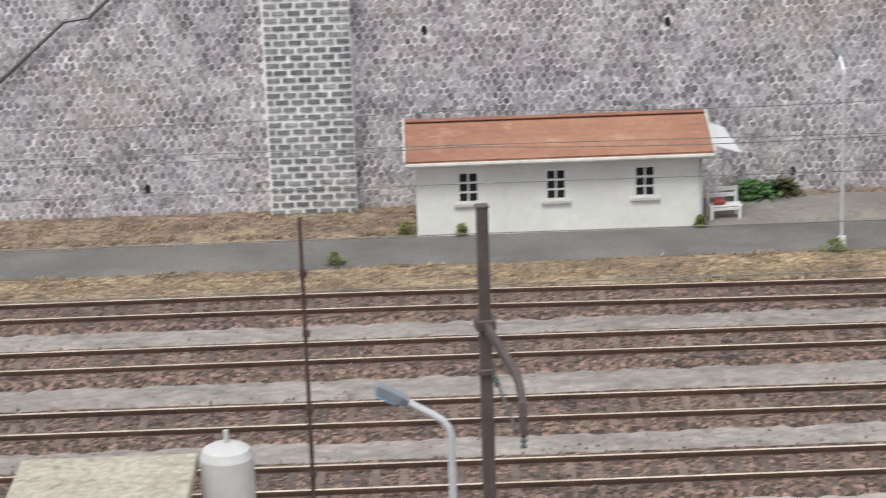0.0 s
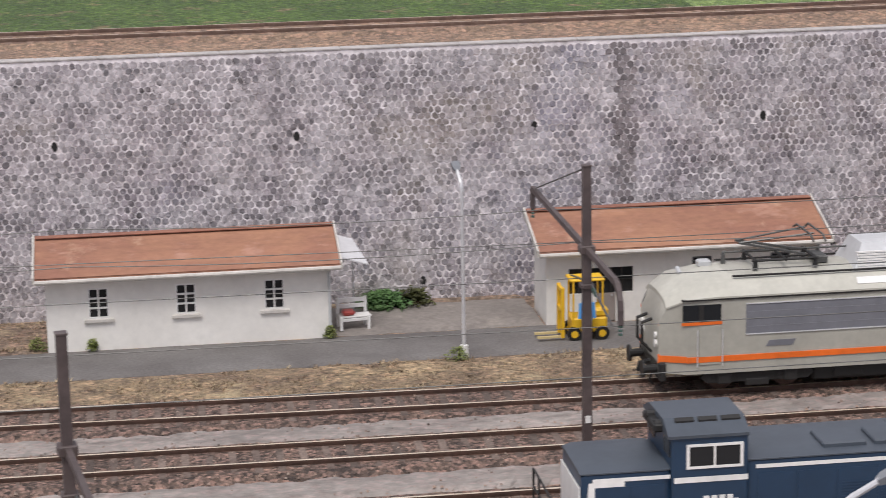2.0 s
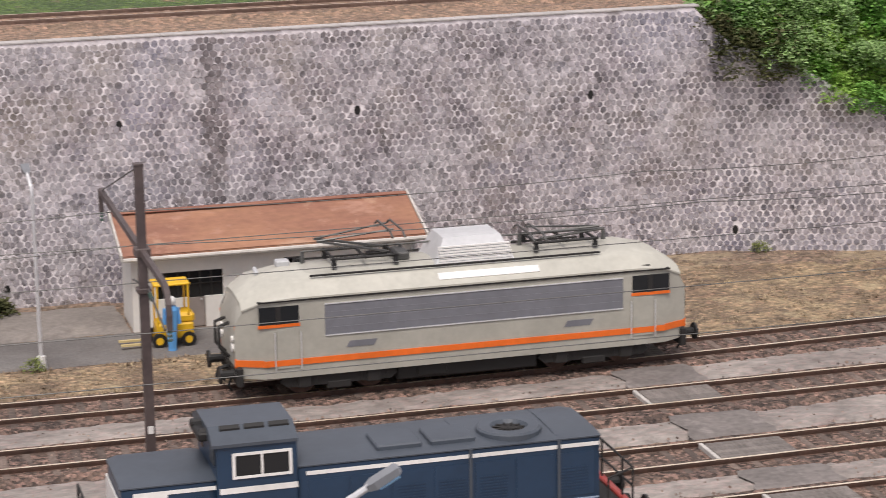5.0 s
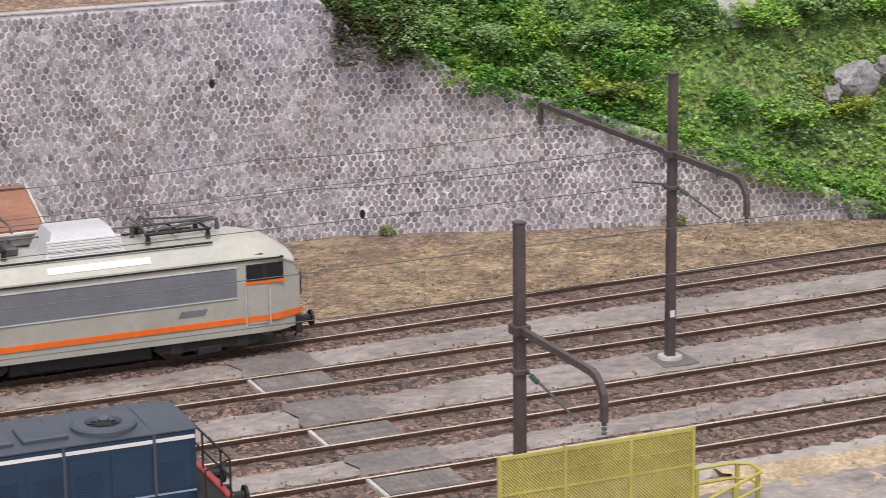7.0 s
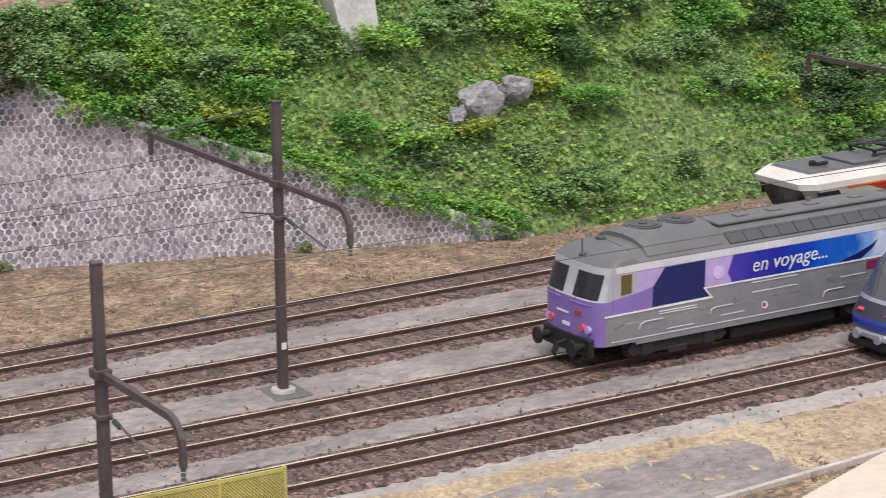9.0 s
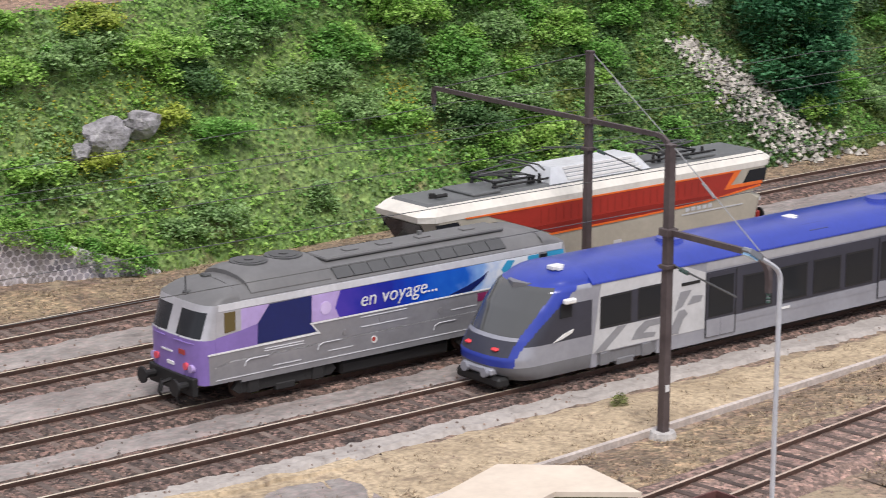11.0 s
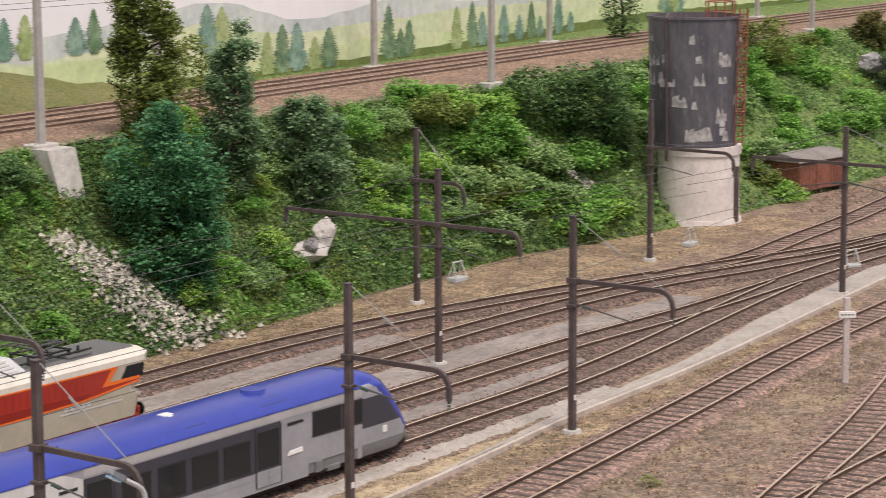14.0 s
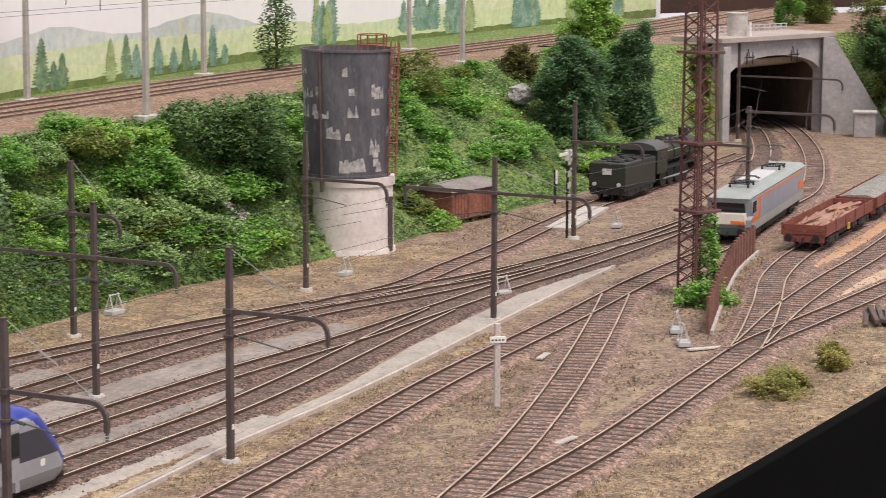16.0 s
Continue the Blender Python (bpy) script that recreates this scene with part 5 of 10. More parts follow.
    for k in range(6):
        a = math.pi * k / 6
        rod(bm, (9.55 - 0.38 * math.cos(a), -0.33 - 0.38 * math.sin(a), 2.79), (9.55 + 0.38 * math.cos(a), -0.33 + 0.38 * math.sin(a), 2.79), 0.02, n=4)
    part("fan_grille", bm, M_DARK, cowl)
    for a in (8.35, 10.45):
        bm = B()
        loft(bm, [hull(xx, w + 0.035, 1.2, 2.66, 0.93, 2.77) for xx in (a, a + 0.07)])
        part("hood_rib", bm, C_BLUEGREY, t)
    # running boards, railings, ends
    bm = B()
    box(bm, 0.25, L + 0.1, -1.38, 1.38, 0.86, 0.95, 0.02)
    box(bm, 0.5, L - 0.5, -1.2, 1.2, 0.7, 0.86)
    part("frame", bm, M_DARK, t)
    for s, x0 in ((-1, 0.35), (1, L + 0.1)):
        bm = B()
        for yy in (-1.4, -0.7, 0.7, 1.4):
            rod(bm, (x0 + s * 0.5, yy, 0.9), (x0 + s * 0.5, yy, 1.9), 0.03, n=5)
        for z in (1.45, 1.9):
            rod(bm, (x0 + s * 0.5, -1.4, z), (x0 + s * 0.5, 1.4, z), 0.03, n=5)
        pipe(bm, [(x0 + s * 0.5, -1.42, 1.9), (x0 - s * 0.1, -1.42, 1.7), (x0 - s * 0.1, -1.42, 0.95)], 0.03, 5)
        part("end_railing", bm, M_DARK, t, "dark end railing")
        bm = B()
        box(bm, *sorted((x0, x0 + s * 0.6)), -1.45, 1.45, 0.72, 0.92, 0.02)
        part("end_platform", bm, M_DARK, t)
        buffers(t, x0 + s * 0.6, s, C_RED)
    for xx in (2.9, L - 2.6):
        bogie(t, xx, 2, 0.46, 2.1)
    bm = B()
    box(bm, 4.4, 7.2, -1.2, 1.2, 0.25, 0.8, 0.08)
    part("fuel_tank", bm, M_BLACK, t)
    return t


C_RED = paint("buffer red", (0.38, 0.05, 0.04))
diesel(12.12, -14.25, 0.0)

# --- silver and violet diesel ---
C_SILVER = paint("silver grey paint", (0.33, 0.325, 0.34), rough=0.32, metal=0.35)
C_LIGHTSILVER = paint("light silver", (0.72, 0.72, 0.74), rough=0.35, metal=0.15)
C_BRUSHED = paint("brushed silver paint", (0.50, 0.495, 0.515), rough=0.3, metal=0.3)
C_VIOLET = paint("violet paint", (0.25, 0.165, 0.46), rough=0.35)
C_LILAC = paint("lilac paint", (0.48, 0.36, 0.66), rough=0.4)
C_NAVY = paint("navy blue paint", (0.008, 0.016, 0.115), rough=0.3)
C_SKY = paint("sky blue paint", (0.055, 0.36, 0.62), rough=0.35)
C_ROOFGREY = paint("dark grey roof", (0.15, 0.147, 0.145), rough=0.5)


def word(parent, text, x, y, z, size, m, label, shear=0.0, rot=0.0):
    cu = bpy.data.curves.new("lettering", "FONT")
    cu.body, cu.size, cu.extrude, cu.shear, cu.resolution_u = text, size * K, 0.008 * K, shear, 3
    cu.offset = -0.004 * K
    me_ob = new("lettering", cu)
    me_ob.parent = parent
    me_ob.matrix_basis = pose(x * K, y * K, z * K, 90, 0, 0) @ pose(0, 0, 0, 0, 0, rot)
    cu.materials.append(m)
    me_ob["label"] = label
    return me_ob


C_FILTER = paint("dark grey filter", (0.075, 0.075, 0.075), rough=0.5)
C_LAMPRED = paint("lamp red", (0.75, 0.10, 0.14), rough=0.2)
M_PRINT = paint("printed blue and white", (0.015, 0.045, 0.33), rough=0.25)


def printed_fade(m):
    """Livery film: royal blue that brightens along its length and breaks into white."""
    nt = m.node_tree
    co = nt.nodes.new("ShaderNodeTexCoord")
    no = nt.nodes.new("ShaderNodeTexNoise")
    no.inputs["Scale"].default_value = 1.1 / K
    no.inputs["Detail"].default_value = 3
    nt.links.new(co.outputs["Object"], no.inputs["Vector"])
    sp = nt.nodes.new("ShaderNodeSeparateXYZ")
    nt.links.new(co.outputs["Object"], sp.inputs[0])
    a = nt.nodes.new("ShaderNodeMath")
    a.operation = "MULTIPLY_ADD"
    a.inputs[1].default_value = 1 / (13.0 * K)
    nt.links.new(sp.outputs[0], a.inputs[0])
    c = nt.nodes.new("ShaderNodeMath")
    c.operation = "MULTIPLY_ADD"
    c.inputs[1].default_value, c.inputs[2].default_value = 0.22, -0.11
    nt.links.new(no.outputs["Fac"], c.inputs[0])
    nt.links.new(c.outputs[0], a.inputs[2])
    r = _ramp(nt, a.outputs[0], [(0.38, (0.06, 0.035, 0.36)), (0.5, (0.012, 0.02, 0.30)), (0.62, (0.006, 0.06, 0.47)), (0.72, (0.02, 0.12, 0.55)), (0.79, (0.25, 0.42, 0.75)), (0.84, (0.74, 0.77, 0.82)), (1.0, (0.78, 0.80, 0.82))])
    nt.links.new(r, nt.nodes["Principled BSDF"].inputs["Base Color"])


printed_fade(M_PRINT)


def violet_loco(x, y, rz):
    L, w = 14.55, 1.42
    t = thing("diesel_locomotive", "silver and violet diesel locomotive with a blue slogan panel", "locomotive", x, y, 0.24, rz)
    XN = 1.5
    bm = B()
    loft(bm, [hull(a, w, 0.7, 3.12, 0.9, 3.55) for a in (XN - 0.01, L - XN + 0.01)])
    part("body", bm, C_SILVER, t, smooth=True)
    bm = B()
    loft(bm, [hull(a, 1.40, 3.11, 3.16, 0.9, 3.57) for a in (XN - 0.02, L - XN + 0.02)])
    roof = part("roof", bm, C_ROOFGREY, t, "dark grey roof", smooth=True)
    bm = B()
    loft(bm, [hull(a, 1.3, 3.1, 3.28, 0.92, z) for a, z in ((1.95, 3.7), (2.2, 3.84), (4.75, 3.84), (4.8, 3.8))])
    cowl = part("radiator_cowl", bm, C_ROOFGREY, t, "raised radiator cowl", smooth=True)
    for a in (2.85, 4.1):
        bm = B()
        for r0, z in ((0.58, 3.85), (0.44, 3.87), (0.14, 3.90)):
            rod(bm, (a, 0.15, 3.7), (a, 0.15, z), r0, n=22)
        part("fan", bm, C_FILTER, cowl, "round fan grille")
    for k in range(10):
        x0 = 5.0 + k * 0.66
        for s in (-1, 1):
            bm = B()
            q = [(x0, s * 1.33, 3.22), (x0 + 0.63, s * 1.33, 3.22), (x0 + 0.63, s * 0.98, 3.50), (x0, s * 0.98, 3.50)]
            loft(bm, [q, [(p[0], p[1] + s * 0.02, p[2] + 0.04) for p in q]])
            part("filter_panel", bm, C_FILTER, roof, "dark grey filter panel" if k == 0 else "")
    bm = B()
    box(bm, 5.2, 12.2, -0.5, 0.5, 3.56, 3.68, 0.04)
    for a in (6.2, 7.5, 9.0, 10.8):
        box(bm, a, a + 0.5, -0.15, 0.15, 3.68, 3.72, 0.02)
    rod(bm, (9.4, 0.3, 3.6), (9.4, 0.3, 3.8), 0.08)
    part("roof_hatch", bm, C_ROOFGREY, roof)
    bm = B()
    rod(bm, (0.55, 0, 3.15), (0.55, 0, 3.75), 0.025, n=5)
    box(bm, 0.5, 0.8, -0.1, 0.12, 3.1, 3.3, 0.03)
    box(bm, 1.35, 1.6, 0.2, 0.5, 3.45, 3.62, 0.04)
    part("horn", bm, C_FILTER, roof)
    # light silver band under the roof, and slim lines
    bm = B()
    sided(bm, band(0.72, L - 0.72, 2.92, 3.12), w, 0.016)
    sided(bm, [(0.6, 1.24), (1.1, 1.36), (L - 0.6, 1.40), (L - 0.6, 1.44), (1.1, 1.40), (0.6, 1.28)], w, 0.02)
    sided(bm, band(0.6, L - 0.6, 0.88, 0.905), w, 0.016)
    for x0, x1, z in ((2.3, 3.7, 1.56), (2.3, 3.7, 1.49), (5.8, 7.55, 1.93), (5.8, 7.55, 1.63), (9.3, 10.3, 1.6), (2.6, 3.6, 1.0), (4.6, 5.5, 1.1)):
        sided(bm, band(x0, x1, z, z + 0.025), w, 0.018)
    part("stripe", bm, C_LIGHTSILVER, t, "light silver lines")
    for x0, z in ((1.6, 1.16), (4.2, 1.2), (8.6, 1.08), (10.6, 1.16)):
        bm = B()
        pipe(bm, [(x0, -w - 0.01, z), (x0 + 0.05, -w - 0.02, z + 0.14), (x0 + 0.2, -w - 0.02, z + 0.2), (x0 + 0.85, -w - 0.02, z + 0.2)], 0.016, 5)
        part("handrail", bm, C_LIGHTSILVER, t)
    for x0, z in ((8.87, 1.66), (5.23, 1.58), (6.6, 1.78), (11.6, 1.7)):
        bm = B()
        rod(bm, (x0, -w - 0.022, z), (x0, -w, z), 0.10, n=14)
        part("filler_cap", bm, C_SILVER, t)
    # violet cab end
    panel("cab_side", t, [(0.62, 1.70), (2.05, 1.74), (2.08, 2.37), (1.5, 2.26), (0.62, 2.15)], w, C_VIOLET, "violet cab side")
    panel("cab_side", t, [(1.5, 2.26), (2.08, 2.37), (2.5, 2.89), (1.5, 2.9)], w, C_LILAC, "lilac part of the livery")
    panel("cab_side", t, [(0.64, 2.16), (1.5, 2.26), (1.5, 2.9), (0.64, 2.9)], w, C_BRUSHED, "silver cab side")
    panel("cab_side_window", t, [(0.92, 2.26), (1.3, 2.3), (1.3, 2.86), (0.92, 2.86)], w + 0.012, glass("amber cab window", (0.12, 0.09, 0.035)), "amber tinted cab window")
    panel("livery_panel", t, [(2.05, 1.76), (4.15, 1.78), (3.98, 2.08), (4.0, 2.9), (2.5, 2.88), (2.08, 2.37)], w + 0.004, C_NAVY, "navy blue livery panel")
    panel("livery_panel", t, [(4.0, 2.08), (5.0, 2.08), (4.85, 2.4), (5.05, 2.9), (4.0, 2.9)], w, C_LILAC, "lilac livery panel")
    panel("livery_panel", t, [(5.0, 2.08), (12.85, 2.08), (12.85, 2.9), (5.05, 2.9), (4.85, 2.4)], w, M_PRINT, "printed panel fading from royal blue to white")
    panel("livery_panel", t, [(9.2, 2.1), (10.1, 2.1), (10.6, 2.4), (10.78, 2.64), (10.5, 2.48), (9.9, 2.28)], w + 0.01, C_NAVY, "navy curved stroke")
    for pts in ([(11.35, 2.2), (11.7, 2.12), (11.75, 2.35), (11.6, 2.5), (11.85, 2.82), (11.55, 2.86), (11.3, 2.6), (11.45, 2.4)], [(12.35, 2.36), (12.85, 2.3), (12.85, 2.88), (12.4, 2.88)], [(13.2, 2.1), (13.9, 2.1), (13.9, 2.9), (13.2, 2.9)]):
        panel("livery_panel", t, pts, w + 0.008, C_SKY, "sky blue splash")
    panel("cab_side_window", t, band(12.9, 13.2, 2.26, 2.86), w + 0.02, M_GLASS)
    # light line under the livery with its step
    bm = B()
    sided(bm, [(0.35, 1.66), (4.32, 1.70), (4.02, 2.02), (L - 1.5, 2.04), (L - 1.5, 2.09), (3.92, 2.07), (4.2, 1.76), (0.35, 1.71)], w + 0.004, 0.018)
    part("stripe", bm, M_WHITE, t, "white stepped line")
    word(t, "en voyage...", 5.75, -w - 0.03, 2.28, 0.64, M_WHITE, "white handwritten slogan", 0.2, 1)
    bm = B()
    rod(bm, (4.5, -w - 0.03, 2.45), (4.5, -w, 2.45), 0.2, n=16)
    part("emblem", bm, paint("pale lilac", (0.62, 0.5, 0.76)), t, "round pale emblem")
    bm = B()
    rod(bm, (6.3, -w - 0.03, 1.18), (6.3, -w, 1.18), 0.11, n=12)
    part("emblem", bm, M_WHITE, t)
    bm = B()
    rod(bm, (6.27, -w - 0.04, 1.2), (6.27, -w, 1.2), 0.07, n=12)
    part("emblem", bm, C_RED, t)
    panel("emblem", t, band(10.35, 10.9, 1.72, 1.98), w + 0.004, paint("dark magenta", (0.22, 0.02, 0.09)), "dark magenta emblem")
    # ends
    for s, x0 in ((1, 0.0), (-1, L)):
        col = C_VIOLET if s > 0 else C_SKY
        # rounded end: rows from the buffer beam to the roof, columns round the corner
        zs = [0.78, 0.95, 1.3, 1.68, 1.95, 2.12, 2.16, 2.4, 2.65, 2.9, 2.96, 3.04, 3.1] + [3.12 + 0.43 * q / 9 for q in range(1, 10)]
        steps, grid, kinds = 32, [], {}
        for z in zs:
            xf = at_x([(0.7, 0.03), (2.12, 0.0), (2.18, 0.04), (2.9, 0.27), (3.1, 0.33), (3.2, 0.5), (3.36, 0.85), (3.47, 1.15), (3.55, 1.42)], z)
            k = max(0, (z - 3.12) / 0.43) ** (1 / 0.7)
            hw = w if z <= 3.1 else w * 0.97 * math.sqrt(max(0, 1 - k * k))
            dd = min(0.62, XN - xf)
            row = []
            for q in range(-steps, steps + 1):
                a = abs(q) / steps * math.pi / 2
                row.append((x0 + s * (xf + dd * (1 - math.cos(a) ** 0.6)), math.copysign(hw * math.sin(a) ** 0.6, q), z))
            grid.append([(x0 + s * XN, -hw, z)] + row + [(x0 + s * XN, hw, z)])
        for j in range(len(zs) - 1):
            z = (zs[j] + zs[j + 1]) / 2
            for q in range(len(grid[0]) - 1):
                a = abs(q + 0.5 - (steps + 1)) / steps * 90
                if z > 3.1:
                    k = "roof_end"
                elif z < 2.12:
                    k = "nose" if a < 78 or z > 1.68 else "cab_corner"
                elif 2.16 < z < 2.9 and 2.6 < a < 57:
                    k = "windscreen"
                else:
                    k = "window_surround"
                kinds.setdefault(k, []).append((j, q))
        for k, m, lab in (("nose", col, "violet nose" if s > 0 else "sky blue nose"), ("cab_corner", C_SILVER, ""), ("window_surround", C_BRUSHED, "silver window surround"), ("roof_end", C_ROOFGREY, "rounded dark grey roof end"), ("windscreen", M_GLASS, "split windscreen")):
            ids, vs, fs = {}, [], []
            for cell in kinds[k]:
                f = []
                for dj, dq in ((0, 0), (0, 1), (1, 1), (1, 0)):
                    c = (cell[0] + dj, cell[1] + dq)
                    if c not in ids:
                        ids[c] = len(vs)
                        vs.append(grid[c[0]][c[1]])
                    f.append(ids[c])
                fs.append(tuple(f) if s > 0 else tuple(reversed(f)))
            ws = raw(k, vs, fs, m, t, lab)
            ws.data.shade_smooth()
        bm = B()
        for yy in (-1, 1):
            pipe(bm, [(x0 + s * (-0.03), yy * 0.25, 2.02), (x0 + s * 0.02, yy * 0.8, 2.0), (x0 + s * 0.1, yy * 1.1, 2.0)], 0.022, 5)
        part("handrail", bm, col, t)
        bm = B()
        for y0 in (-0.55, 0.55):
            pipe(bm, [(x0 - s * 0.06, y0, 2.14), (x0 + s * 0.06, y0 + 0.15, 2.62)], 0.015, 4)
        part("wiper", bm, M_BLACK, ws)
        for yy in (-0.78, 0.78):
            bm = B()
            rod(bm, (x0 - s * 0.03, yy, 1.3), (x0 + s * 0.08, yy, 1.3), 0.11, n=14)
            part("tail_light", bm, C_LAMPRED, t, "red tail light")
            bm = B()
            rod(bm, (x0 + s * 0.01, yy * 1.28, 1.26), (x0 + s * 0.14, yy * 1.28, 1.26), 0.12, n=14)
            part("headlight", bm, C_LILAC, t, "round headlight")
        bm = B()
        box(bm, *sorted((x0 - s * 0.012, x0 + s * 0.05)), -0.15, 0.2, 1.2, 1.3)
        box(bm, *sorted((x0 - s * 0.008, x0 + s * 0.05)), -0.1, 0.5, 1.57, 1.62)
        part("lettering", bm, M_WHITE, t)
        bm = B()
        box(bm, *sorted((x0 - s * 0.005, x0 + s * 0.05)), -0.72, -0.42, 1.62, 1.76)
        part("emblem", bm, C_RED, t, "red emblem")
        buffers(t, x0 - s * 0.02, -s, M_BLACK, w=1.2)
    for xx in (3.1, L - 3.1):
        bogie(t, xx, 2, 0.5, 2.3)
    bm = B()
    box(bm, 5.2, L - 5.2, -1.25, 1.25, 0.2, 0.62, 0.08)
    part("fuel_tank", bm, M_BLACK, t)
    return t


violet_loco(48.67, -9.58, 0.7)

# --- red and white electric locomotive with slanted ends, behind the violet one ---
C_CCRED = paint("dark red paint", (0.27, 0.022, 0.014), rough=0.35)
C_CCRED2 = paint("bright dark red", (0.38, 0.035, 0.022), rough=0.35)
C_CREAM = paint("cream white paint", (0.74, 0.70, 0.62))
C_SAND = paint("sand grey paint", (0.44, 0.40, 0.32))
C_ROOFDARK = paint("graphite roof", (0.13, 0.135, 0.135), rough=0.5)


def red_loco(x, y, rz):
    L, w = 17.7, 1.45
    t = thing("electric_locomotive", "dark red and cream electric locomotive with slanted ends", "locomotive", x, y, 0.29, rz)
    bm = B()
    # body with noses that lean forward at the top
    half = []
    for z, inx in ((0.72, 0.75), (1.55, 0.55), (1.75, 0.95), (2.75, 0.25), (2.95, 0.15)):
        half.append((z, inx))
    ring_l = []
    for z, inx in half:
        ring_l.append([(inx, -1.1, z), (inx + 0.5, -w, z), (L - inx - 0.5, -w, z), (L - inx, -1.1, z), (L - inx, 1.1, z), (L - inx - 0.5, w, z), (inx + 0.5, w, z), (inx, 1.1, z)])
    ring_l.append([(0.5, -0.95, 3.2), (0.95, -1.2, 3.2), (L - 0.95, -1.2, 3.2), (L - 0.5, -0.95, 3.2), (L - 0.5, 0.95, 3.2), (L - 0.95, 1.2, 3.2), (0.95, 1.2, 3.2), (0.5, 0.95, 3.2)])
    loft(bm, ring_l)
    part("body", bm, C_SAND, t, "sand grey body")
    bm = B()
    r1 = [(0.13, -1.12, 2.78), (0.62, -w - 0.012, 2.78), (L - 0.62, -w - 0.012, 2.78), (L - 0.13, -1.12, 2.78), (L - 0.13, 1.12, 2.78), (L - 0.62, w + 0.012, 2.78), (0.62, w + 0.012, 2.78), (0.13, 1.12, 2.78)]
    r2 = [(0.06, -1.12, 3.0), (0.6, -w - 0.012, 3.0), (L - 0.6, -w - 0.012, 3.0), (L - 0.06, -1.12, 3.0), (L - 0.06, 1.12, 3.0), (L - 0.6, w + 0.012, 3.0), (0.6, w + 0.012, 3.0), (0.06, 1.12, 3.0)]
    r3 = [(0.45, -1.0, 3.25), (0.9, -1.24, 3.25), (L - 0.9, -1.24, 3.25), (L - 0.45, -1.0, 3.25), (L - 0.45, 1.0, 3.25), (L - 0.9, 1.24, 3.25), (0.9, 1.24, 3.25), (0.45, 1.0, 3.25)]
    loft(bm, [r1, r2, r3])
    part("roof_edge", bm, C_CREAM, t, "cream white roof edge")
    bm = B()
    loft(bm, [[(0.6, -1.0, 3.2), (L - 0.6, -1.0, 3.2), (L - 0.6, 1.0, 3.2), (0.6, 1.0, 3.2)], [(0.75, -0.9, 3.34), (L - 0.75, -0.9, 3.34), (L - 0.75, 0.9, 3.34), (0.75, 0.9, 3.34)]])
    roof = part("roof", bm, C_ROOFDARK, t, "graphite grey roof")
    for a in (2.7, L - 4.2):
        bm = B()
        box(bm, a, a + 1.3, -0.95, 0.7, 3.34, 3.44, 0.03)
        part("roof_hatch", bm, C_ROOFDARK, roof)
    bm = B()
    loft(bm, [[(6.3, -0.95, 3.3), (11.3, -0.95, 3.3), (11.3, 0.95, 3.3), (6.3, 0.95, 3.3)], [(6.7, -0.55, 3.82), (10.9, -0.55, 3.82), (10.9, 0.55, 3.82), (6.7, 0.55, 3.82)]])
    fair = part("roof_fairing", bm, C_PALE, t, "pale metal fairing with long louvres")
    for k in range(4):
        z = 3.37 + 0.115 * k
        yy = -0.95 + 0.4 * (z - 3.3) / 0.52
        bm = B()
        box(bm, 7.2, 10.9 - 0.1 * k, yy - 0.05, yy + 0.02, z, z + 0.08)
        part("louvre", bm, M_WHITE, fair)
    pantograph(t, 4.9, 3.38, 1, 0.08)
    pantograph(t, 13.0, 3.38, -1, 0.05)
    bm = B()
    for xx in (5.7, 6.2, 11.9, 14.5):
        rod(bm, (xx, -0.5, 3.3), (xx, -0.5, 3.66), 0.09, 0.05, n=7)
    rod(bm, (3.8, -0.7, 3.5), (15.0, -0.7, 3.5), 0.04, n=5)
    rod(bm, (1.5, -0.2, 3.3), (1.5, -0.2, 3.5), 0.12, n=8)
    rod(bm, (1.4, -0.5, 3.45), (1.9, -0.5, 3.45), 0.07, n=8)
    part("roof_cable", bm, M_DARK, roof)
    # side livery: red field with orange edges and arrow at the right end
    ww = w + 0.002
    panel("side_panel", t, [(2.9, 2.74), (6.0, 1.69), (10.5, 1.73), (13.8, 1.8), (L - 0.95, 2.06), (L - 0.9, 2.12), (L - 2.78, 2.14), (L - 2.25, 2.72)], ww, C_CCRED2, "dark red side panel")
    panel("side_panel", t, [(5.0, 2.04), (6.0, 1.70), (10.5, 1.74), (13.6, 1.82), (14.2, 2.0), (10.5, 2.07)], ww + 0.006, C_CCRED, "darker red lower strip")
    for k in range(24):
        bm = B()
        xx = 5.4 + 0.36 * k
        sided(bm, band(xx, xx + 0.05, 2.12, 2.62), ww + 0.004, 0.01)
        part("grille_rib", bm, C_CCRED, t)
    bm = B()
    for pts in ([(2.0, 2.74), (L - 2.25, 2.72), (L - 2.28, 2.78), (1.9, 2.80)], [(5.9, 1.64), (10.5, 1.68), (13.8, 1.75), (L - 0.95, 2.02), (L - 0.95, 2.09), (13.8, 1.82), (10.5, 1.75), (5.8, 1.71)], [(L - 2.95, 2.1), (L - 0.85, 2.12), (L - 0.9, 2.24), (L - 2.6, 2.24)], [(L - 2.95, 2.1), (L - 2.6, 2.24), (L - 2.05, 2.76), (L - 2.4, 2.76)]):
        sided(bm, pts, ww + 0.012, 0.012)
    part("stripe", bm, C_ORANGE, t, "orange arrow lines")
    bm = B()
    sided(bm, band(L - 5.2, L - 1.9, 1.42, 1.47), ww, 0.014)
    for k in range(5):
        sided(bm, band(L - 5.0 + k * 0.3, L - 4.8 + k * 0.3, 1.54, 1.68), ww, 0.014)
    sided(bm, band(9.0, 9.4, 0.8, 1.0), ww, 0.014)
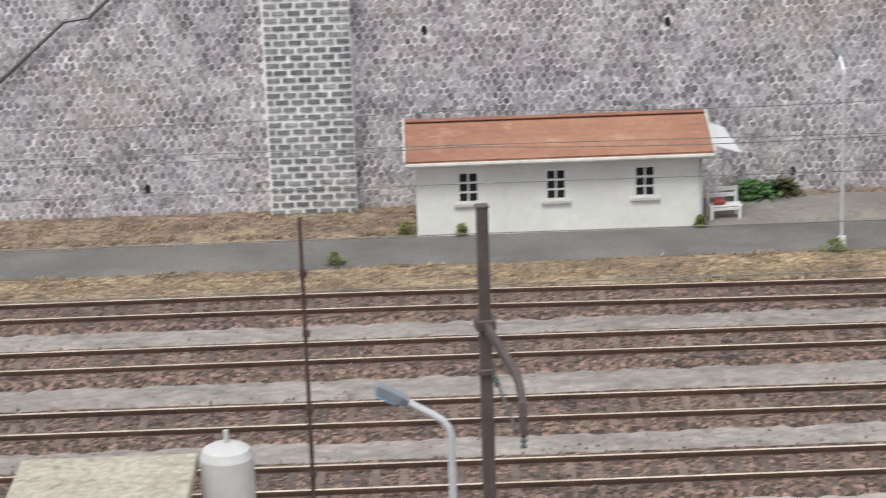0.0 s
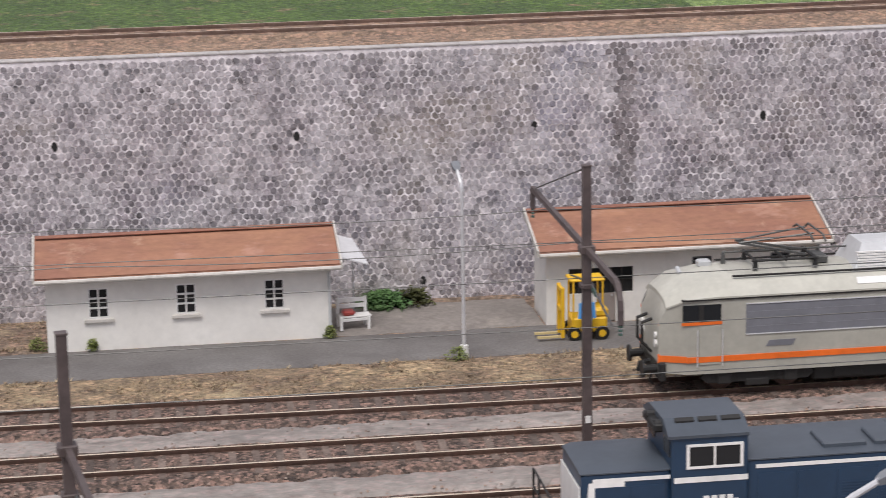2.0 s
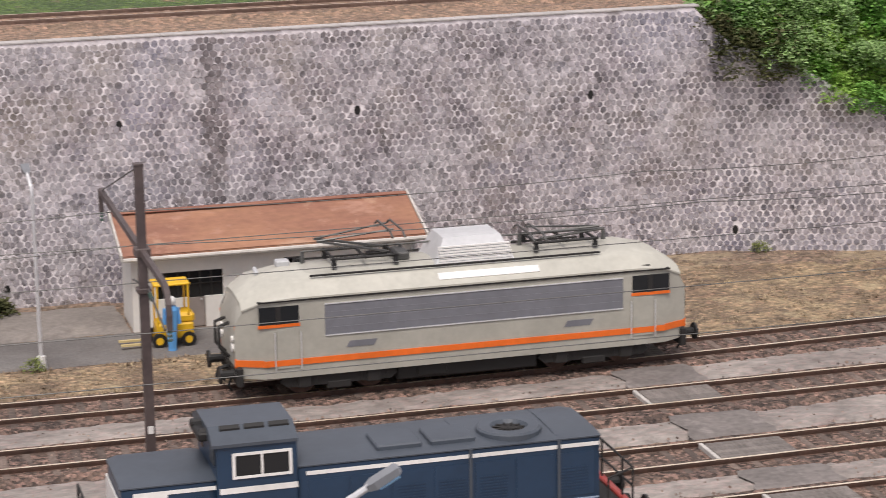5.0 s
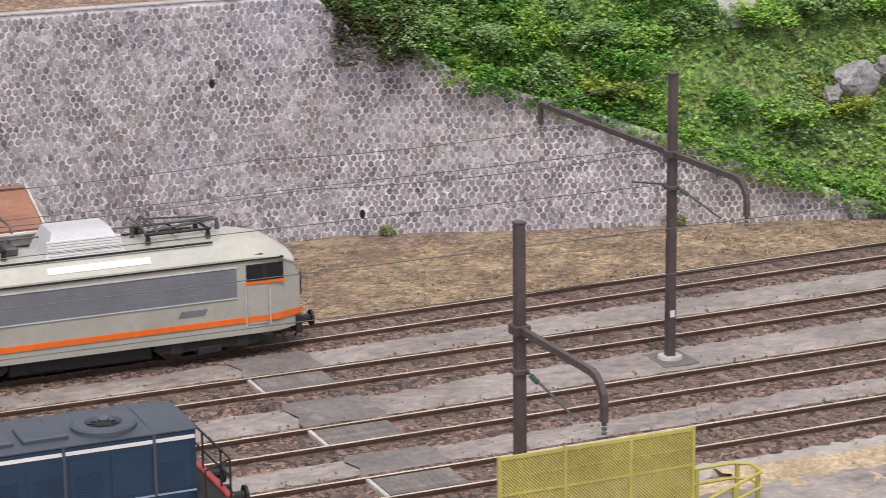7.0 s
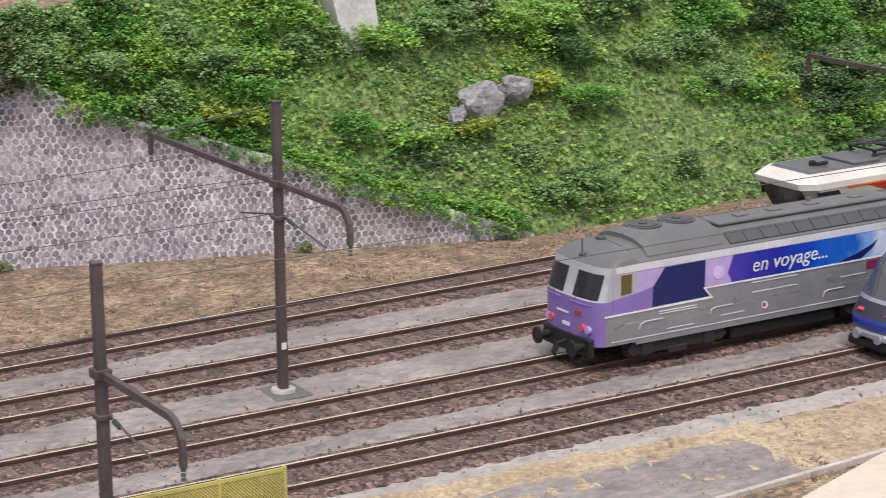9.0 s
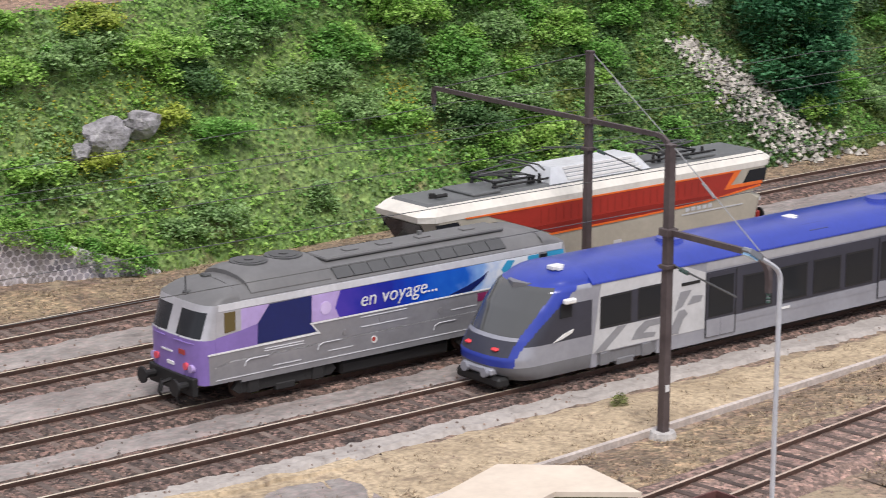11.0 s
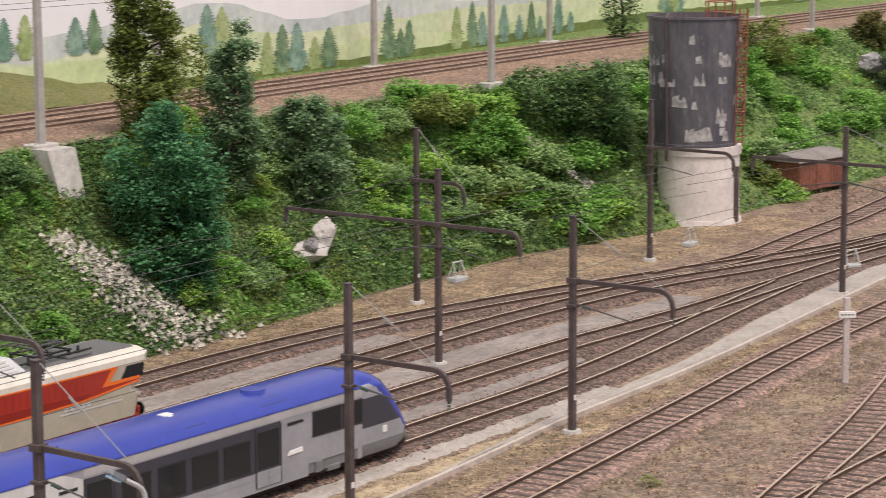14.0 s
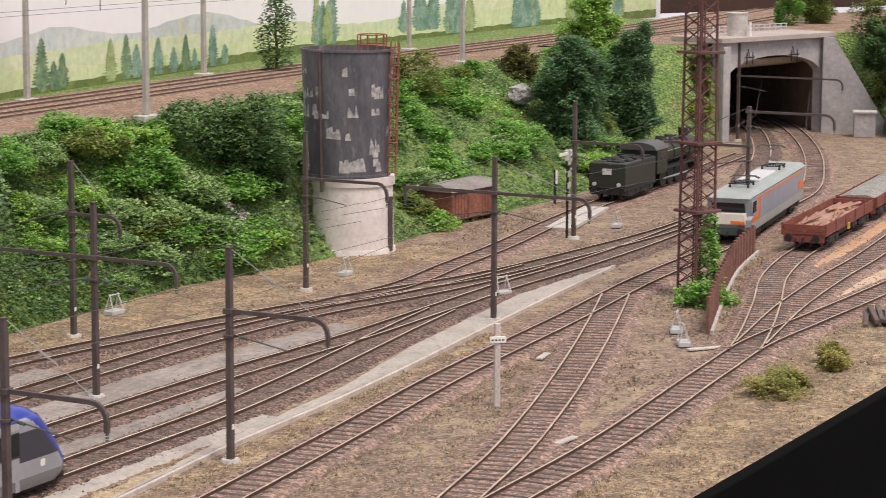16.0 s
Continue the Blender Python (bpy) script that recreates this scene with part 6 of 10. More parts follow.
    part("lettering", bm, C_PALE, t, "pale lettering bars")
    panel("cab_side_window", t, [(L - 1.95, 2.2), (L - 0.72, 2.2), (L - 0.62, 2.7), (L - 1.6, 2.7)], ww + 0.003, M_GLASS, "dark cab window")
    panel("cab_side_window", t, [(0.72, 2.2), (1.95, 2.2), (1.6, 2.7), (0.62, 2.7)], ww + 0.003, M_GLASS)
    for s, x0 in ((1, 0.0), (-1, L)):
        bm = B()
        q = [(x0 + s * 0.87, -1.02, 1.84), (x0 + s * 0.87, 1.02, 1.84), (x0 + s * 0.27, 1.06, 2.7), (x0 + s * 0.27, -1.06, 2.7)]
        loft(bm, [[(p[0] - s * 0.03, p[1], p[2]) for p in q], [(p[0] + s * 0.04, p[1], p[2]) for p in q]])
        part("windscreen", bm, M_GLASS, t, "dark slanted windscreen")
        bm = B()
        box(bm, *sorted((x0 + s * 0.5, x0 + s * 0.62)), -1.1, 1.1, 1.35, 1.5)
        part("stripe", bm, M_WHITE, t)
        buffers(t, x0 + s * 0.72, -s, C_CCRED, w=1.3)
    bm = B()
    box(bm, 0.9, L - 0.9, -1.38, 1.38, 0.55, 0.74, 0.02)
    part("sole_bar", bm, C_CCRED, t)
    for xx in (3.7, L - 3.7):
        bogie(t, xx, 3, 0.5, 1.45)
    bm = B()
    box(bm, 6.6, L - 6.6, -1.25, 1.25, 0.2, 0.56, 0.05)
    part("underframe_box", bm, M_BLACK, t)
    return t


red_loco(61.1, -3.82, 2.0)

# --- blue and grey railcar ---
C_RCBLUE = paint("ultramarine paint", (0.03, 0.052, 0.34), rough=0.28)
C_RCGREY = paint("mid grey paint", (0.33, 0.335, 0.375), rough=0.3, metal=0.15)
C_RCSILVER = paint("silver grey paint band", (0.45, 0.45, 0.47), rough=0.28, metal=0.2)
C_EMBLEM = paint("emblem grey", (0.27, 0.27, 0.285))
C_RCLIGHT = paint("light grey paint", (0.56, 0.56, 0.565), rough=0.35)
C_RCDARK = paint("dark grey paint", (0.042, 0.043, 0.06), rough=0.35)


C_RCDUSKBLUE = paint("dusky blue paint", (0.055, 0.065, 0.19), rough=0.5)
C_RCDUSK = paint("dusky grey paint", (0.17, 0.17, 0.18), rough=0.45)
M_SCREEN = glass("windscreen", (0.07, 0.072, 0.07), 0.06)
M_SCREEN.node_tree.nodes["Principled BSDF"].inputs["Specular IOR Level"].default_value = 0.9


def railcar(x, y, rz):
    L, w, XN = 25.5, 1.45, 3.3
    t = thing("railcar", "grey diesel railcar with a blue roof and rounded ends", "railcar", x, y, 0.29, rz)
    bm = B()
    loft(bm, [hull(xx, w, 0.72, 2.9, 0.9, 3.38) for xx in (XN - 0.002, L - XN + 0.002)], caps=False)
    part("body", bm, C_RCGREY, t, "grey body", smooth=True)
    bm = B()
    loft(bm, [hull(xx, w + 0.008, 2.88, 2.93, 0.905, 3.40) for xx in (XN - 0.01, L - XN + 0.01)])
    roof = part("roof", bm, C_RCBLUE, t, "ultramarine blue roof", smooth=True)
    # rounded ends: slices from the skirt to the roof, leaning back
    lean = [(0.30, 0.40), (0.5, 0.12), (0.75, 0.02), (0.95, 0.0), (1.05, 0.04), (1.5, 0.32), (1.6, 0.40), (2.3, 0.92), (2.9, 1.5), (3.12, 1.9), (3.28, 2.45), (3.34, 2.85), (3.38, 3.2), (3.4, 3.3)]

    def half(z):
        if z < 0.6:
            return w - 0.5 * (0.6 - z) ** 1.5
        if z < 2.9:
            return w
        k = min(1, (z - 2.9) / 0.50) ** (1 / 0.7)
        return w * (0.9 + 0.1 * max(0, 1 - (z - 2.9) / 0.06)) * math.sqrt(max(0, 1 - k * k))

    for s, x0 in ((1, 0.0), (-1, L)):
        zs = [0.30, 0.4, 0.5, 0.62] + [0.75 + 0.05 * q for q in range(43)] + [2.94, 2.98, 3.04, 3.12, 3.2, 3.28, 3.34, 3.38, 3.399]
        steps = 40
        grid = []
        for z in zs:
            xf, hw = at_x(lean, z), half(z)
            dd = min(1.2, (XN - xf) * 0.75)
            row = []
            for i in range(-steps, steps + 1):
                a = abs(i) / steps * math.pi / 2
                row.append((x0 + s * (xf + dd * (1 - math.cos(a) ** 0.75)), math.copysign(hw * math.sin(a) ** 0.85, i), z))
            grid.append([(x0 + s * XN, -hw, z)] + row + [(x0 + s * XN, hw, z)])
        kinds = {}
        for j in range(len(zs) - 1):
            z = (zs[j] + zs[j + 1]) / 2
            for i in range(len(grid[0]) - 1):
                a = abs(i + 0.5 - (steps + 1)) / steps * 90
                xm = abs((grid[j][i][0] + grid[j + 1][i + 1][0]) / 2 - x0)
                if z < 0.75:
                    k = "skirt"
                elif z > 2.9:
                    k = "blue"
                elif a < at_x([(1.0, 44), (1.6, 47), (2.3, 57), (2.9, 58)], z):
                    k = "glass" if 1.6 < z < 2.9 else "dash" if 1.5 < z < 1.6 else "panel" if 1.05 < z < 1.5 else "blue"
                elif a < (at_x([(0.7, 54), (1.3, 60), (2.0, 74), (2.5, 86), (2.9, 89.9)] if s > 0 else [(0.7, 72), (1.3, 74), (2.0, 80), (2.5, 86), (2.9, 89.9)], z)):
                    k = "blue"
                else:
                    k = "band" if 1.35 < z < 2.45 else "side"
                kinds.setdefault(k + ("_b" if k in ("band", "side") and i > steps else ""), []).append((j, i))
        for k, (nm, m, lab) in {"skirt": ("skirt", C_RCDUSK, "dusky grey nose skirt"), "blue": ("nose_frame", C_RCBLUE, "blue frame round the windscreen"), "glass": ("windscreen", M_SCREEN, "large sloping windscreen"),
                                "panel": ("nose_panel", C_RCDARK, "dark grey nose panel"), "dash": ("nose_strip", C_RCGREY, "light grey strip under the windscreen"), "band": ("cab_side", C_RCDARK, "dark cab window band"), "side": ("nose_side", C_RCGREY, "grey cab side"), "band_b": ("cab_side", C_RCDARK, ""), "side_b": ("nose_side", C_RCGREY, "")}.items():
            ids, vs, fs = {}, [], []
            for j, i in kinds[k]:
                f = []
                for q in ((j, i), (j, i + 1), (j + 1, i + 1), (j + 1, i)):
                    if q not in ids:
                        ids[q] = len(vs)
                        vs.append(grid[q[0]][q[1]])
                    f.append(ids[q])
                fs.append(tuple(f) if s > 0 else tuple(reversed(f)))
            ob = raw(nm, vs, fs, m, t, lab)
            ob.data.shade_smooth()
        bm = B()
        rod(bm, (x0 + s * 0.62, -0.62, 1.78), (x0 + s * 0.86, 0.1, 2.0), 0.022, n=5)
        part("wiper", bm, M_BLACK, t)
        bm = B()
        rod(bm, (x0 + s * 2.0, 0, 0.35), (x0 + s * 2.0, 0, 3.0), 0.6, n=8)
        part("cab_interior", bm, C_RCDUSK, t)
        for yy in (-0.6, 0.6):
            bm = B()
            box(bm, *sorted((x0 + s * 0.12, x0 + s * 0.4)), yy - 0.13, yy + 0.13, 1.18, 1.29, 0.05)
            part("tail_light", bm, paint("glowing red lens", (0.85, 0.06, 0.07), rough=0.2), t, "red tail light")
        bm = B()
        box(bm, *sorted((x0 - s * 0.02, x0 + s * 0.3)), -0.7, 0.7, 0.45, 0.68, 0.06)
        rod(bm, (x0, -0.45, 0.55), (x0 - s * 0.12, -0.45, 0.55), 0.15, n=12)
        rod(bm, (x0, 0.45, 0.55), (x0 - s * 0.12, 0.45, 0.55), 0.15, n=12)
        part("coupler", bm, C_RCGREY, t, "grey coupler and buffers")
        # dark chin; the shadow below the nose is put into its black
        bm = B()
        box(bm, *sorted((x0 + s * 0.02, x0 + s * 0.5)), -1.0, 1.0, 0.12, 0.44, 0.08)
        part("chin", bm, M_BLACK, t, "black chin with the shadow under the nose in its colour")
    # side colours
    panel("light_panel", t, [(3.34, 0.75), (8.1, 0.75), (8.1, 2.56), (7.2, 2.88), (3.66, 2.88), (3.6, 2.6)], w, C_RCLIGHT, "light grey side panel")
    panel("window_band", t, [(3.62, 1.46), (6.4, 1.46), (6.4, 2.52), (3.62, 2.47)], w + 0.006, C_RCDARK, "dark grey window band")
    panel("window_band", t, [(8.13, 0.98), (17.64, 0.98), (17.64, 2.56), (8.13, 2.54)], w, C_RCDARK, "dark grey window band")
    panel("cant_rail", t, band(8.13, L - XN, 2.6, 2.86), w, C_RCSILVER, "silver grey cant rail")
    panel("lower_side", t, band(8.13, 17.64, 0.74, 0.94), w, C_RCGREY)
    panel("window_band", t, [(19.36, 1.62), (L - XN, 1.58), (L - XN, 2.5), (19.36, 2.54)], w, C_RCDARK, "dark window band")
    for a, b, z0, z1 in ((3.68, 4.86, 1.54, 2.42), (5.24, 6.3, 1.56, 2.46), (9.85, 11.1, 1.12, 2.16), (11.52, 12.75, 1.12, 2.16), (13.15, 14.37, 1.12, 2.16), (14.72, 15.98, 1.12, 2.16), (19.46, 20.92, 1.68, 2.48), (21.15, 22.15, 1.68, 2.46)):
        panel("window", t, band(a, b, z0, z1), w + 0.018, M_GLASS, "tinted side window")
        bm = B()
        for q in (band(a - 0.05, b + 0.05, z0 - 0.05, z0), band(a - 0.05, b + 0.05, z1, z1 + 0.05), band(a - 0.05, a, z0, z1), band(b, b + 0.05, z0, z1)):
            sided(bm, q, w + 0.006, 0.02)
        part("window_frame", bm, M_BLACK, t)
    for a in (8.15, 16.32):
        bm = B()
        sided(bm, band(a, a + 1.3, 0.42, 2.5), w + 0.006, 0.018)
        d = part("door", bm, C_RCDARK, t, "sliding door, dark above and grey below")
        panel("door_panel", d, band(a + 0.02, a + 1.28, 0.44, 1.0), w + 0.026, C_RCGREY, "grey lower door panel")
        panel("door_window", d, band(a + 0.1, a + 1.2, 1.08, 2.36), w + 0.026, M_GLASS)
        bm = B()
        for q in (band(a - 0.03, a, 0.42, 2.52), band(a + 1.3, a + 1.33, 0.42, 2.52), band(a + 0.64, a + 0.66, 0.44, 1.0)):
            sided(bm, q, w + 0.03, 0.008)
        part("door_gap", bm, M_BLACK, d)
    for a, b, z in ((7.04, 7.85, 2.27), (18.0, 18.86, 2.3)):
        panel("vent", t, band(a, b, z, z + 0.1), w + 0.014, M_BLACK)
    # skirts between the bogies
    for side in (-1, 1):
        bm = B()
        box(bm, 6.05, 19.15, *sorted((side * w, side * (w - 0.12))), 0.28, 0.74, 0.02)
        part("skirt", bm, C_RCDUSK if side > 0 else C_RCGREY, t, "grey side skirt")
        for a in (3.3, 21.95):
            bm = B()
            box(bm, a, a + 0.25, *sorted((side * w, side * (w - 0.12))), 0.3, 0.74, 0.02)
            part("skirt", bm, C_RCGREY, t)
    # large cut-off letters as plain shapes
    for pts in ([(3.42, 0.77), (3.85, 0.77), (4.75, 1.44), (4.35, 1.44)], [(4.95, 0.9), (5.9, 0.86), (6.0, 1.0), (5.45, 1.06), (5.7, 1.22), (6.3, 1.22), (6.4, 1.42), (5.5, 1.42), (5.15, 1.2)],
                [(6.5, 0.78), (6.95, 0.78), (7.15, 1.2), (7.35, 1.35), (7.2, 1.52), (6.95, 1.5)], [(6.75, 1.5), (7.1, 1.62), (7.5, 2.1), (7.0, 2.1)], [(7.3, 1.62), (7.9, 1.66), (8.0, 1.85), (7.55, 1.9)]):
        bm = B()
        sided(bm, pts, w + 0.012, 0.008)
        part("emblem", bm, C_EMBLEM, t, "large slanted grey shape")
    for pts in ([(1.75, 1.36), (2.1, 1.42), (2.5, 1.56), (2.55, 1.66), (2.15, 1.56)], [(18.0, 1.24), (18.8, 1.26), (18.8, 1.42), (18.1, 1.4)], [(L - 2.1, 1.0), (L - 1.85, 1.0), (L - 1.85, 1.25), (L - 2.1, 1.25)], [(11.4, 0.8), (12.0, 0.8), (12.0, 0.88), (11.4, 0.88)]):
        bm = B()
        sided(bm, pts, w, 0.03)
        part("emblem", bm, M_WHITE, t, "small white emblem")
    panel("cab_side_window", t, band(2.0, 2.46, 2.06, 2.5), w + 0.018, M_GLASS, "small cab side window")
    # the mirror's white glare is put into the paint of its housing
    bm = B()
    box(bm, 2.05, 2.5, -w - 0.22, -w - 0.03, 2.5, 2.66, 0.04)
    part("mirror", bm, M_WHITE, t, "mirror housing with its glare painted white")
    # roof details
    for a, b, y0, y1 in ((2.45, 2.9, -0.62, -0.32), (13.2, 13.65, -0.2, 0.15)):
        bm = B()
        box(bm, a, b, y0, y1, 3.3, 3.425, 0.015)
        box(bm, a + 0.1, a + 0.3, y0 - 0.12, y0 - 0.003, 3.3, 3.40, 0.01)
        part("roof_box", bm, M_WHITE, roof, "small white roof box")
    for a, b in ((13.1, 14.0), (17.0, 18.3)):
        bm = B()
        loft(bm, [[(x, -1.22, 3.1), (x, -0.86, 3.1), (x, -0.86, 3.30), (x, -1.22, 3.165)] for x in (a, b)])
        part("roof_grille", bm, C_RCDUSKBLUE, roof, "dusky blue roof grille")
    for a in (7.8, 17.75):
        bm = B()
        rod(bm, (a, -0.1, 3.3), (a, -0.1, 3.5), 0.5, 0.42, n=16)
        part("roof_fan", bm, C_RCBLUE, roof)
    bm = B()
    for side in (-1, 1):
        box(bm, XN, L - XN, *sorted((side * (w + 0.03), side * (w - 0.05))), 2.885, 2.915, 0.008)
    part("rain_strip", bm, C_RCBLUE, roof)
    for xx in (4.75, 20.6):
        bg = bogie(t, xx, 2, 0.44, 1.75, 1.34)
        bg.data.materials[0] = C_RCDUSK
    bm = B()
    box(bm, 7.2, 18.2, -1.2, 1.2, 0.12, 0.5, 0.05)
    part("underframe_box", bm, M_BLACK, t)
    return t


railcar(56.7, -13.72, 0.9)

# --- far electric locomotive, grey with orange ---
C_FARGREY = paint("bluish grey paint", (0.30, 0.33, 0.37), rough=0.4)


def far_loco(x, y, rz):
    L, w = 20.8, 1.45
    t = thing("electric_locomotive", "grey electric locomotive with orange trim near the tunnel", "locomotive", x, y, 0.29, rz)
    bm = B()
    half = ((0.72, 0.45), (1.5, 0.25), (1.7, 0.7), (2.65, 0.15), (2.85, 0.1))
    rings = [[(i, -1.1, z), (i + 0.5, -w, z), (L - i - 0.5, -w, z), (L - i, -1.1, z), (L - i, 1.1, z), (L - i - 0.5, w, z), (i + 0.5, w, z), (i, 1.1, z)] for z, i in half]
    loft(bm, rings)
    part("body", bm, C_FARGREY, t)
    bm = B()
    loft(bm, [[(0.1, -1.2, 2.8), (L - 0.1, -1.2, 2.8), (L - 0.1, 1.2, 2.8), (0.1, 1.2, 2.8)], [(0.02, -1.42, 2.92), (L - 0.02, -1.42, 2.92), (L - 0.02, 1.42, 2.92), (0.02, 1.42, 2.92)], [(0.5, -1.1, 3.2), (L - 0.5, -1.1, 3.2), (L - 0.5, 1.1, 3.2), (0.5, 1.1, 3.2)]])
    part("roof", bm, paint("blue grey roof", (0.34, 0.38, 0.37)), t, "blue grey roof")
    panel("side_grille", t, band(3.6, 17.6, 1.5, 2.6), w, paint("violet grey grille", (0.32, 0.325, 0.39)), "slate grey side grille")
    bm = B()
    sided(bm, band(2.6, L - 1.0, 2.66, 2.78), w, 0.015)
    sided(bm, [(0.8, 1.3), (3.3, 1.3), (3.6, 2.66), (2.9, 2.66), (2.4, 1.6), (0.8, 1.6)], w, 0.015)
    box(bm, 0.1, 0.3, -1.12, -0.2, 1.26, 1.46, 0.01)
    part("stripe", bm, C_ORANGE, t, "orange stripe and corner")
    panel("lower_side", t, band(1.0, L - 1.0, 0.78, 1.26), w, paint("pale grey sill", (0.40, 0.40, 0.39)), "pale grey lower side")
    panel("rear_trim", t, band(L - 3.0, L - 1.1, 1.5, 2.1), w + 0.012, C_ORANGE, "orange rear corner")
    bm = B()
    box(bm, 0.12, 0.7, -1.13, 1.13, 1.2, 1.95, 0.04)
    part("nose", bm, C_CREAM, t, "cream nose")
    bm = B()
    box(bm, 0.2, 0.7, -1.2, 1.2, 0.5, 0.95, 0.05)
    part("snow_plough", bm, paint("dark teal grey", (0.05, 0.07, 0.068)), t, "dark teal front apron")
    bm = B()
    q = [(0.5, -1.08, 2.0), (0.5, 1.08, 2.0), (0.17, 1.06, 2.6), (0.17, -1.06, 2.6)]
    loft(bm, [[(p[0] - 0.03, p[1], p[2]) for p in q], [(p[0] + 0.05, p[1], p[2]) for p in q]])
    part("windscreen", bm, M_GLASS, t, "dark slanted windscreen")
    panel("cab_side_window", t, band(1.0, 2.2, 1.9, 2.6), w, M_GLASS)
    pantograph(t, 4.5, 3.2, 1, 0.05)
    pantograph(t, 15.6, 3.2, -1, 0.75)
    bm = B()
    box(bm, 7.0, 13.0, -0.7, 0.7, 3.15, 3.4, 0.06)
    part("roof_hatch", bm, C_PALE, t)
    buffers(t, 0.4, -1, M_DARK)
    bm = B()
    for yy in (-0.85, 0.85):
        box(bm, 0.2, 0.32, yy - 0.2, yy + 0.2, 1.1, 1.25)
    part("headlight", bm, C_RED, t)
    for xx in (3.8, L - 3.8):
        bogie(t, xx, 2, 0.5, 2.6)
    bm = B()
    box(bm, 6.4, L - 6.4, -1.25, 1.25, 0.2, 0.74, 0.05)
    part("underframe_box", bm, M_BLACK, t)
    return t


far_loco(152.3, -13.1, 9.8)

# --- black steam locomotive with its tender ---
C_GREEN = paint("black green paint", (0.021, 0.025, 0.019), rough=0.45)


def steam_loco(x, y, rz):
    t = thing("steam_locomotive", "black green steam locomotive with a coal tender", "locomotive", x, y, 0.29, rz)
    bm = B()
    box(bm, 0.3, 7.0, -1.42, 1.42, 0.95, 2.75, 0.06)
    tender = part("tender", bm, C_GREEN, t, "black green tender")
    bm = B()
    box(bm, 0.2, 7.1, -1.38, 1.38, 0.7, 0.94, 0.02)
    part("frame", bm, M_BLACK, tender)
    cb = B()
    r = random.Random(4)
    for k in range(60):
        cx, cy = r.uniform(1.2, 6.4), r.uniform(-1.1, 1.1)
        s = r.uniform(0.14, 0.26)
        box(cb, cx - s, cx + s, cy - s, cy + s, 2.7, 2.74 + r.uniform(0.02, 0.16), 0.04)
    part("coal", cb, M_BLACK, tender, "heaped black coal")
    for s in (-1, 1):
        lb = B()
        rod(lb, (0.28, s * 0.95, 1.2), (0.12, s * 0.95, 1.2), 0.14, n=10)
        part("lamp", lb, C_PALE, tender, "round tender lamp")
    nb = B()
    box(nb, 0.26, 0.3, -0.35, 0.35, 1.9, 2.35)
    part("number_plate", nb, C_PALE, tender, "pale plate of bars")
    bogie(t, 2.1, 2, 0.48, 1.9)
    bogie(t, 5.2, 2, 0.48, 1.9)
    buffers(t, 0.2, -1, M_BLACK)
    bm = B()
    loft(bm, [hull(xx, 1.45, 1.3, 3.1, 0.95, 3.6) for xx in (7.3, 9.6)])
    cab = part("cab", bm, C_GREEN, t, "black green cab with an arched roof", smooth=True)
    bm = B()
    loft(bm, [hull(xx, 1.5, 3.1, 3.14, 0.95, 3.68) for xx in (6.9, 9.8)])
    part("cab_roof", bm, paint("dusty grey roof", (0.07, 0.07, 0.068)), t, "dusty arched cab roof", smooth=True)
    panel("cab_window", t, band(8.0, 9.2, 2.3, 2.95), 1.45, M_GLASS)
    bm = B()
    rod(bm, (9.6, 0, 2.45), (18.4, 0, 2.45), 1.02, 0.92, n=24)
    part("boiler", bm, C_GREEN, t, "black green boiler", smooth=True)
    bm = B()
    for a in (10.8, 12.6, 14.4, 16.4):
        rod(bm, (a, 0, 2.45), (a + 0.1, 0, 2.45), 1.05, n=24)
    rod(bm, (12.0, 0, 3.3), (12.0, 0, 3.75), 0.42, 0.35, n=14)
    rod(bm, (14.0, 0, 3.3), (14.0, 0, 3.7), 0.4, 0.33, n=14)
    rod(bm, (17.6, 0, 3.2), (17.6, 0, 3.95), 0.38, 0.42, n=14)
    for a in (11.0, 13.0, 15.2):
        rod(bm, (a, -0.5, 3.35), (a + 0.5, -0.5, 3.4), 0.12, n=8)
    part("dome", bm, C_GREEN, t)
    bm = B()
    for a in (10.5, 12.8, 15.2, 16.6):
        rod(bm, (a, -0.3, 3.45), (a, -0.3, 3.6), 0.1, n=8)
    rod(bm, (9.7, -1.12, 2.75), (18.0, -1.05, 2.75), 0.03, n=5)
    part("fitting", bm, paint("dull brass", (0.42, 0.35, 0.22), metal=0.5), t, "dull brass fittings")
    bm = B()
    box(bm, 9.4, 18.6, -1.42, 1.42, 1.45, 1.55, 0.02)
    box(bm, 16.8, 18.3, -1.35, 1.35, 0.7, 1.4, 0.1)
    box(bm, 9.0, 18.5, -0.5, 0.5, 0.7, 1.5)
    part("running_board", bm, M_BLACK, t)
    for k in range(4):
        wb = B()
        for s in (-1, 1):
            rod(wb, (10.4 + k * 1.75, s * 0.72, 0.8), (10.4 + k * 1.75, s * 0.86, 0.8), 0.8, n=20)
        part("driving_wheel", wb, M_BLACK, t)
    bm = B()
    for s in (-1, 1):
        rod(bm, (10.2, s * 0.95, 0.65), (16.0, s * 0.95, 0.65), 0.07, n=6)
    part("coupling_rod", bm, M_GREY, t)
    return t


steam_loco(168.0, 2.55, 4.0)

# --- wagons ---
C_WAGON = mat("faded wagon red", (0.22, 0.062, 0.045), (0.165, 0.05, 0.038), (0.28, 0.11, 0.08), scale=0.8, fine=5, grain=0.25, bump=0.1)
C_VAN = mat("weathered brown boards", (0.20, 0.07, 0.045), (0.26, 0.10, 0.065), (0.14, 0.05, 0.035), scale=0.8, fine=5, grain=0.3, bump=0.2)


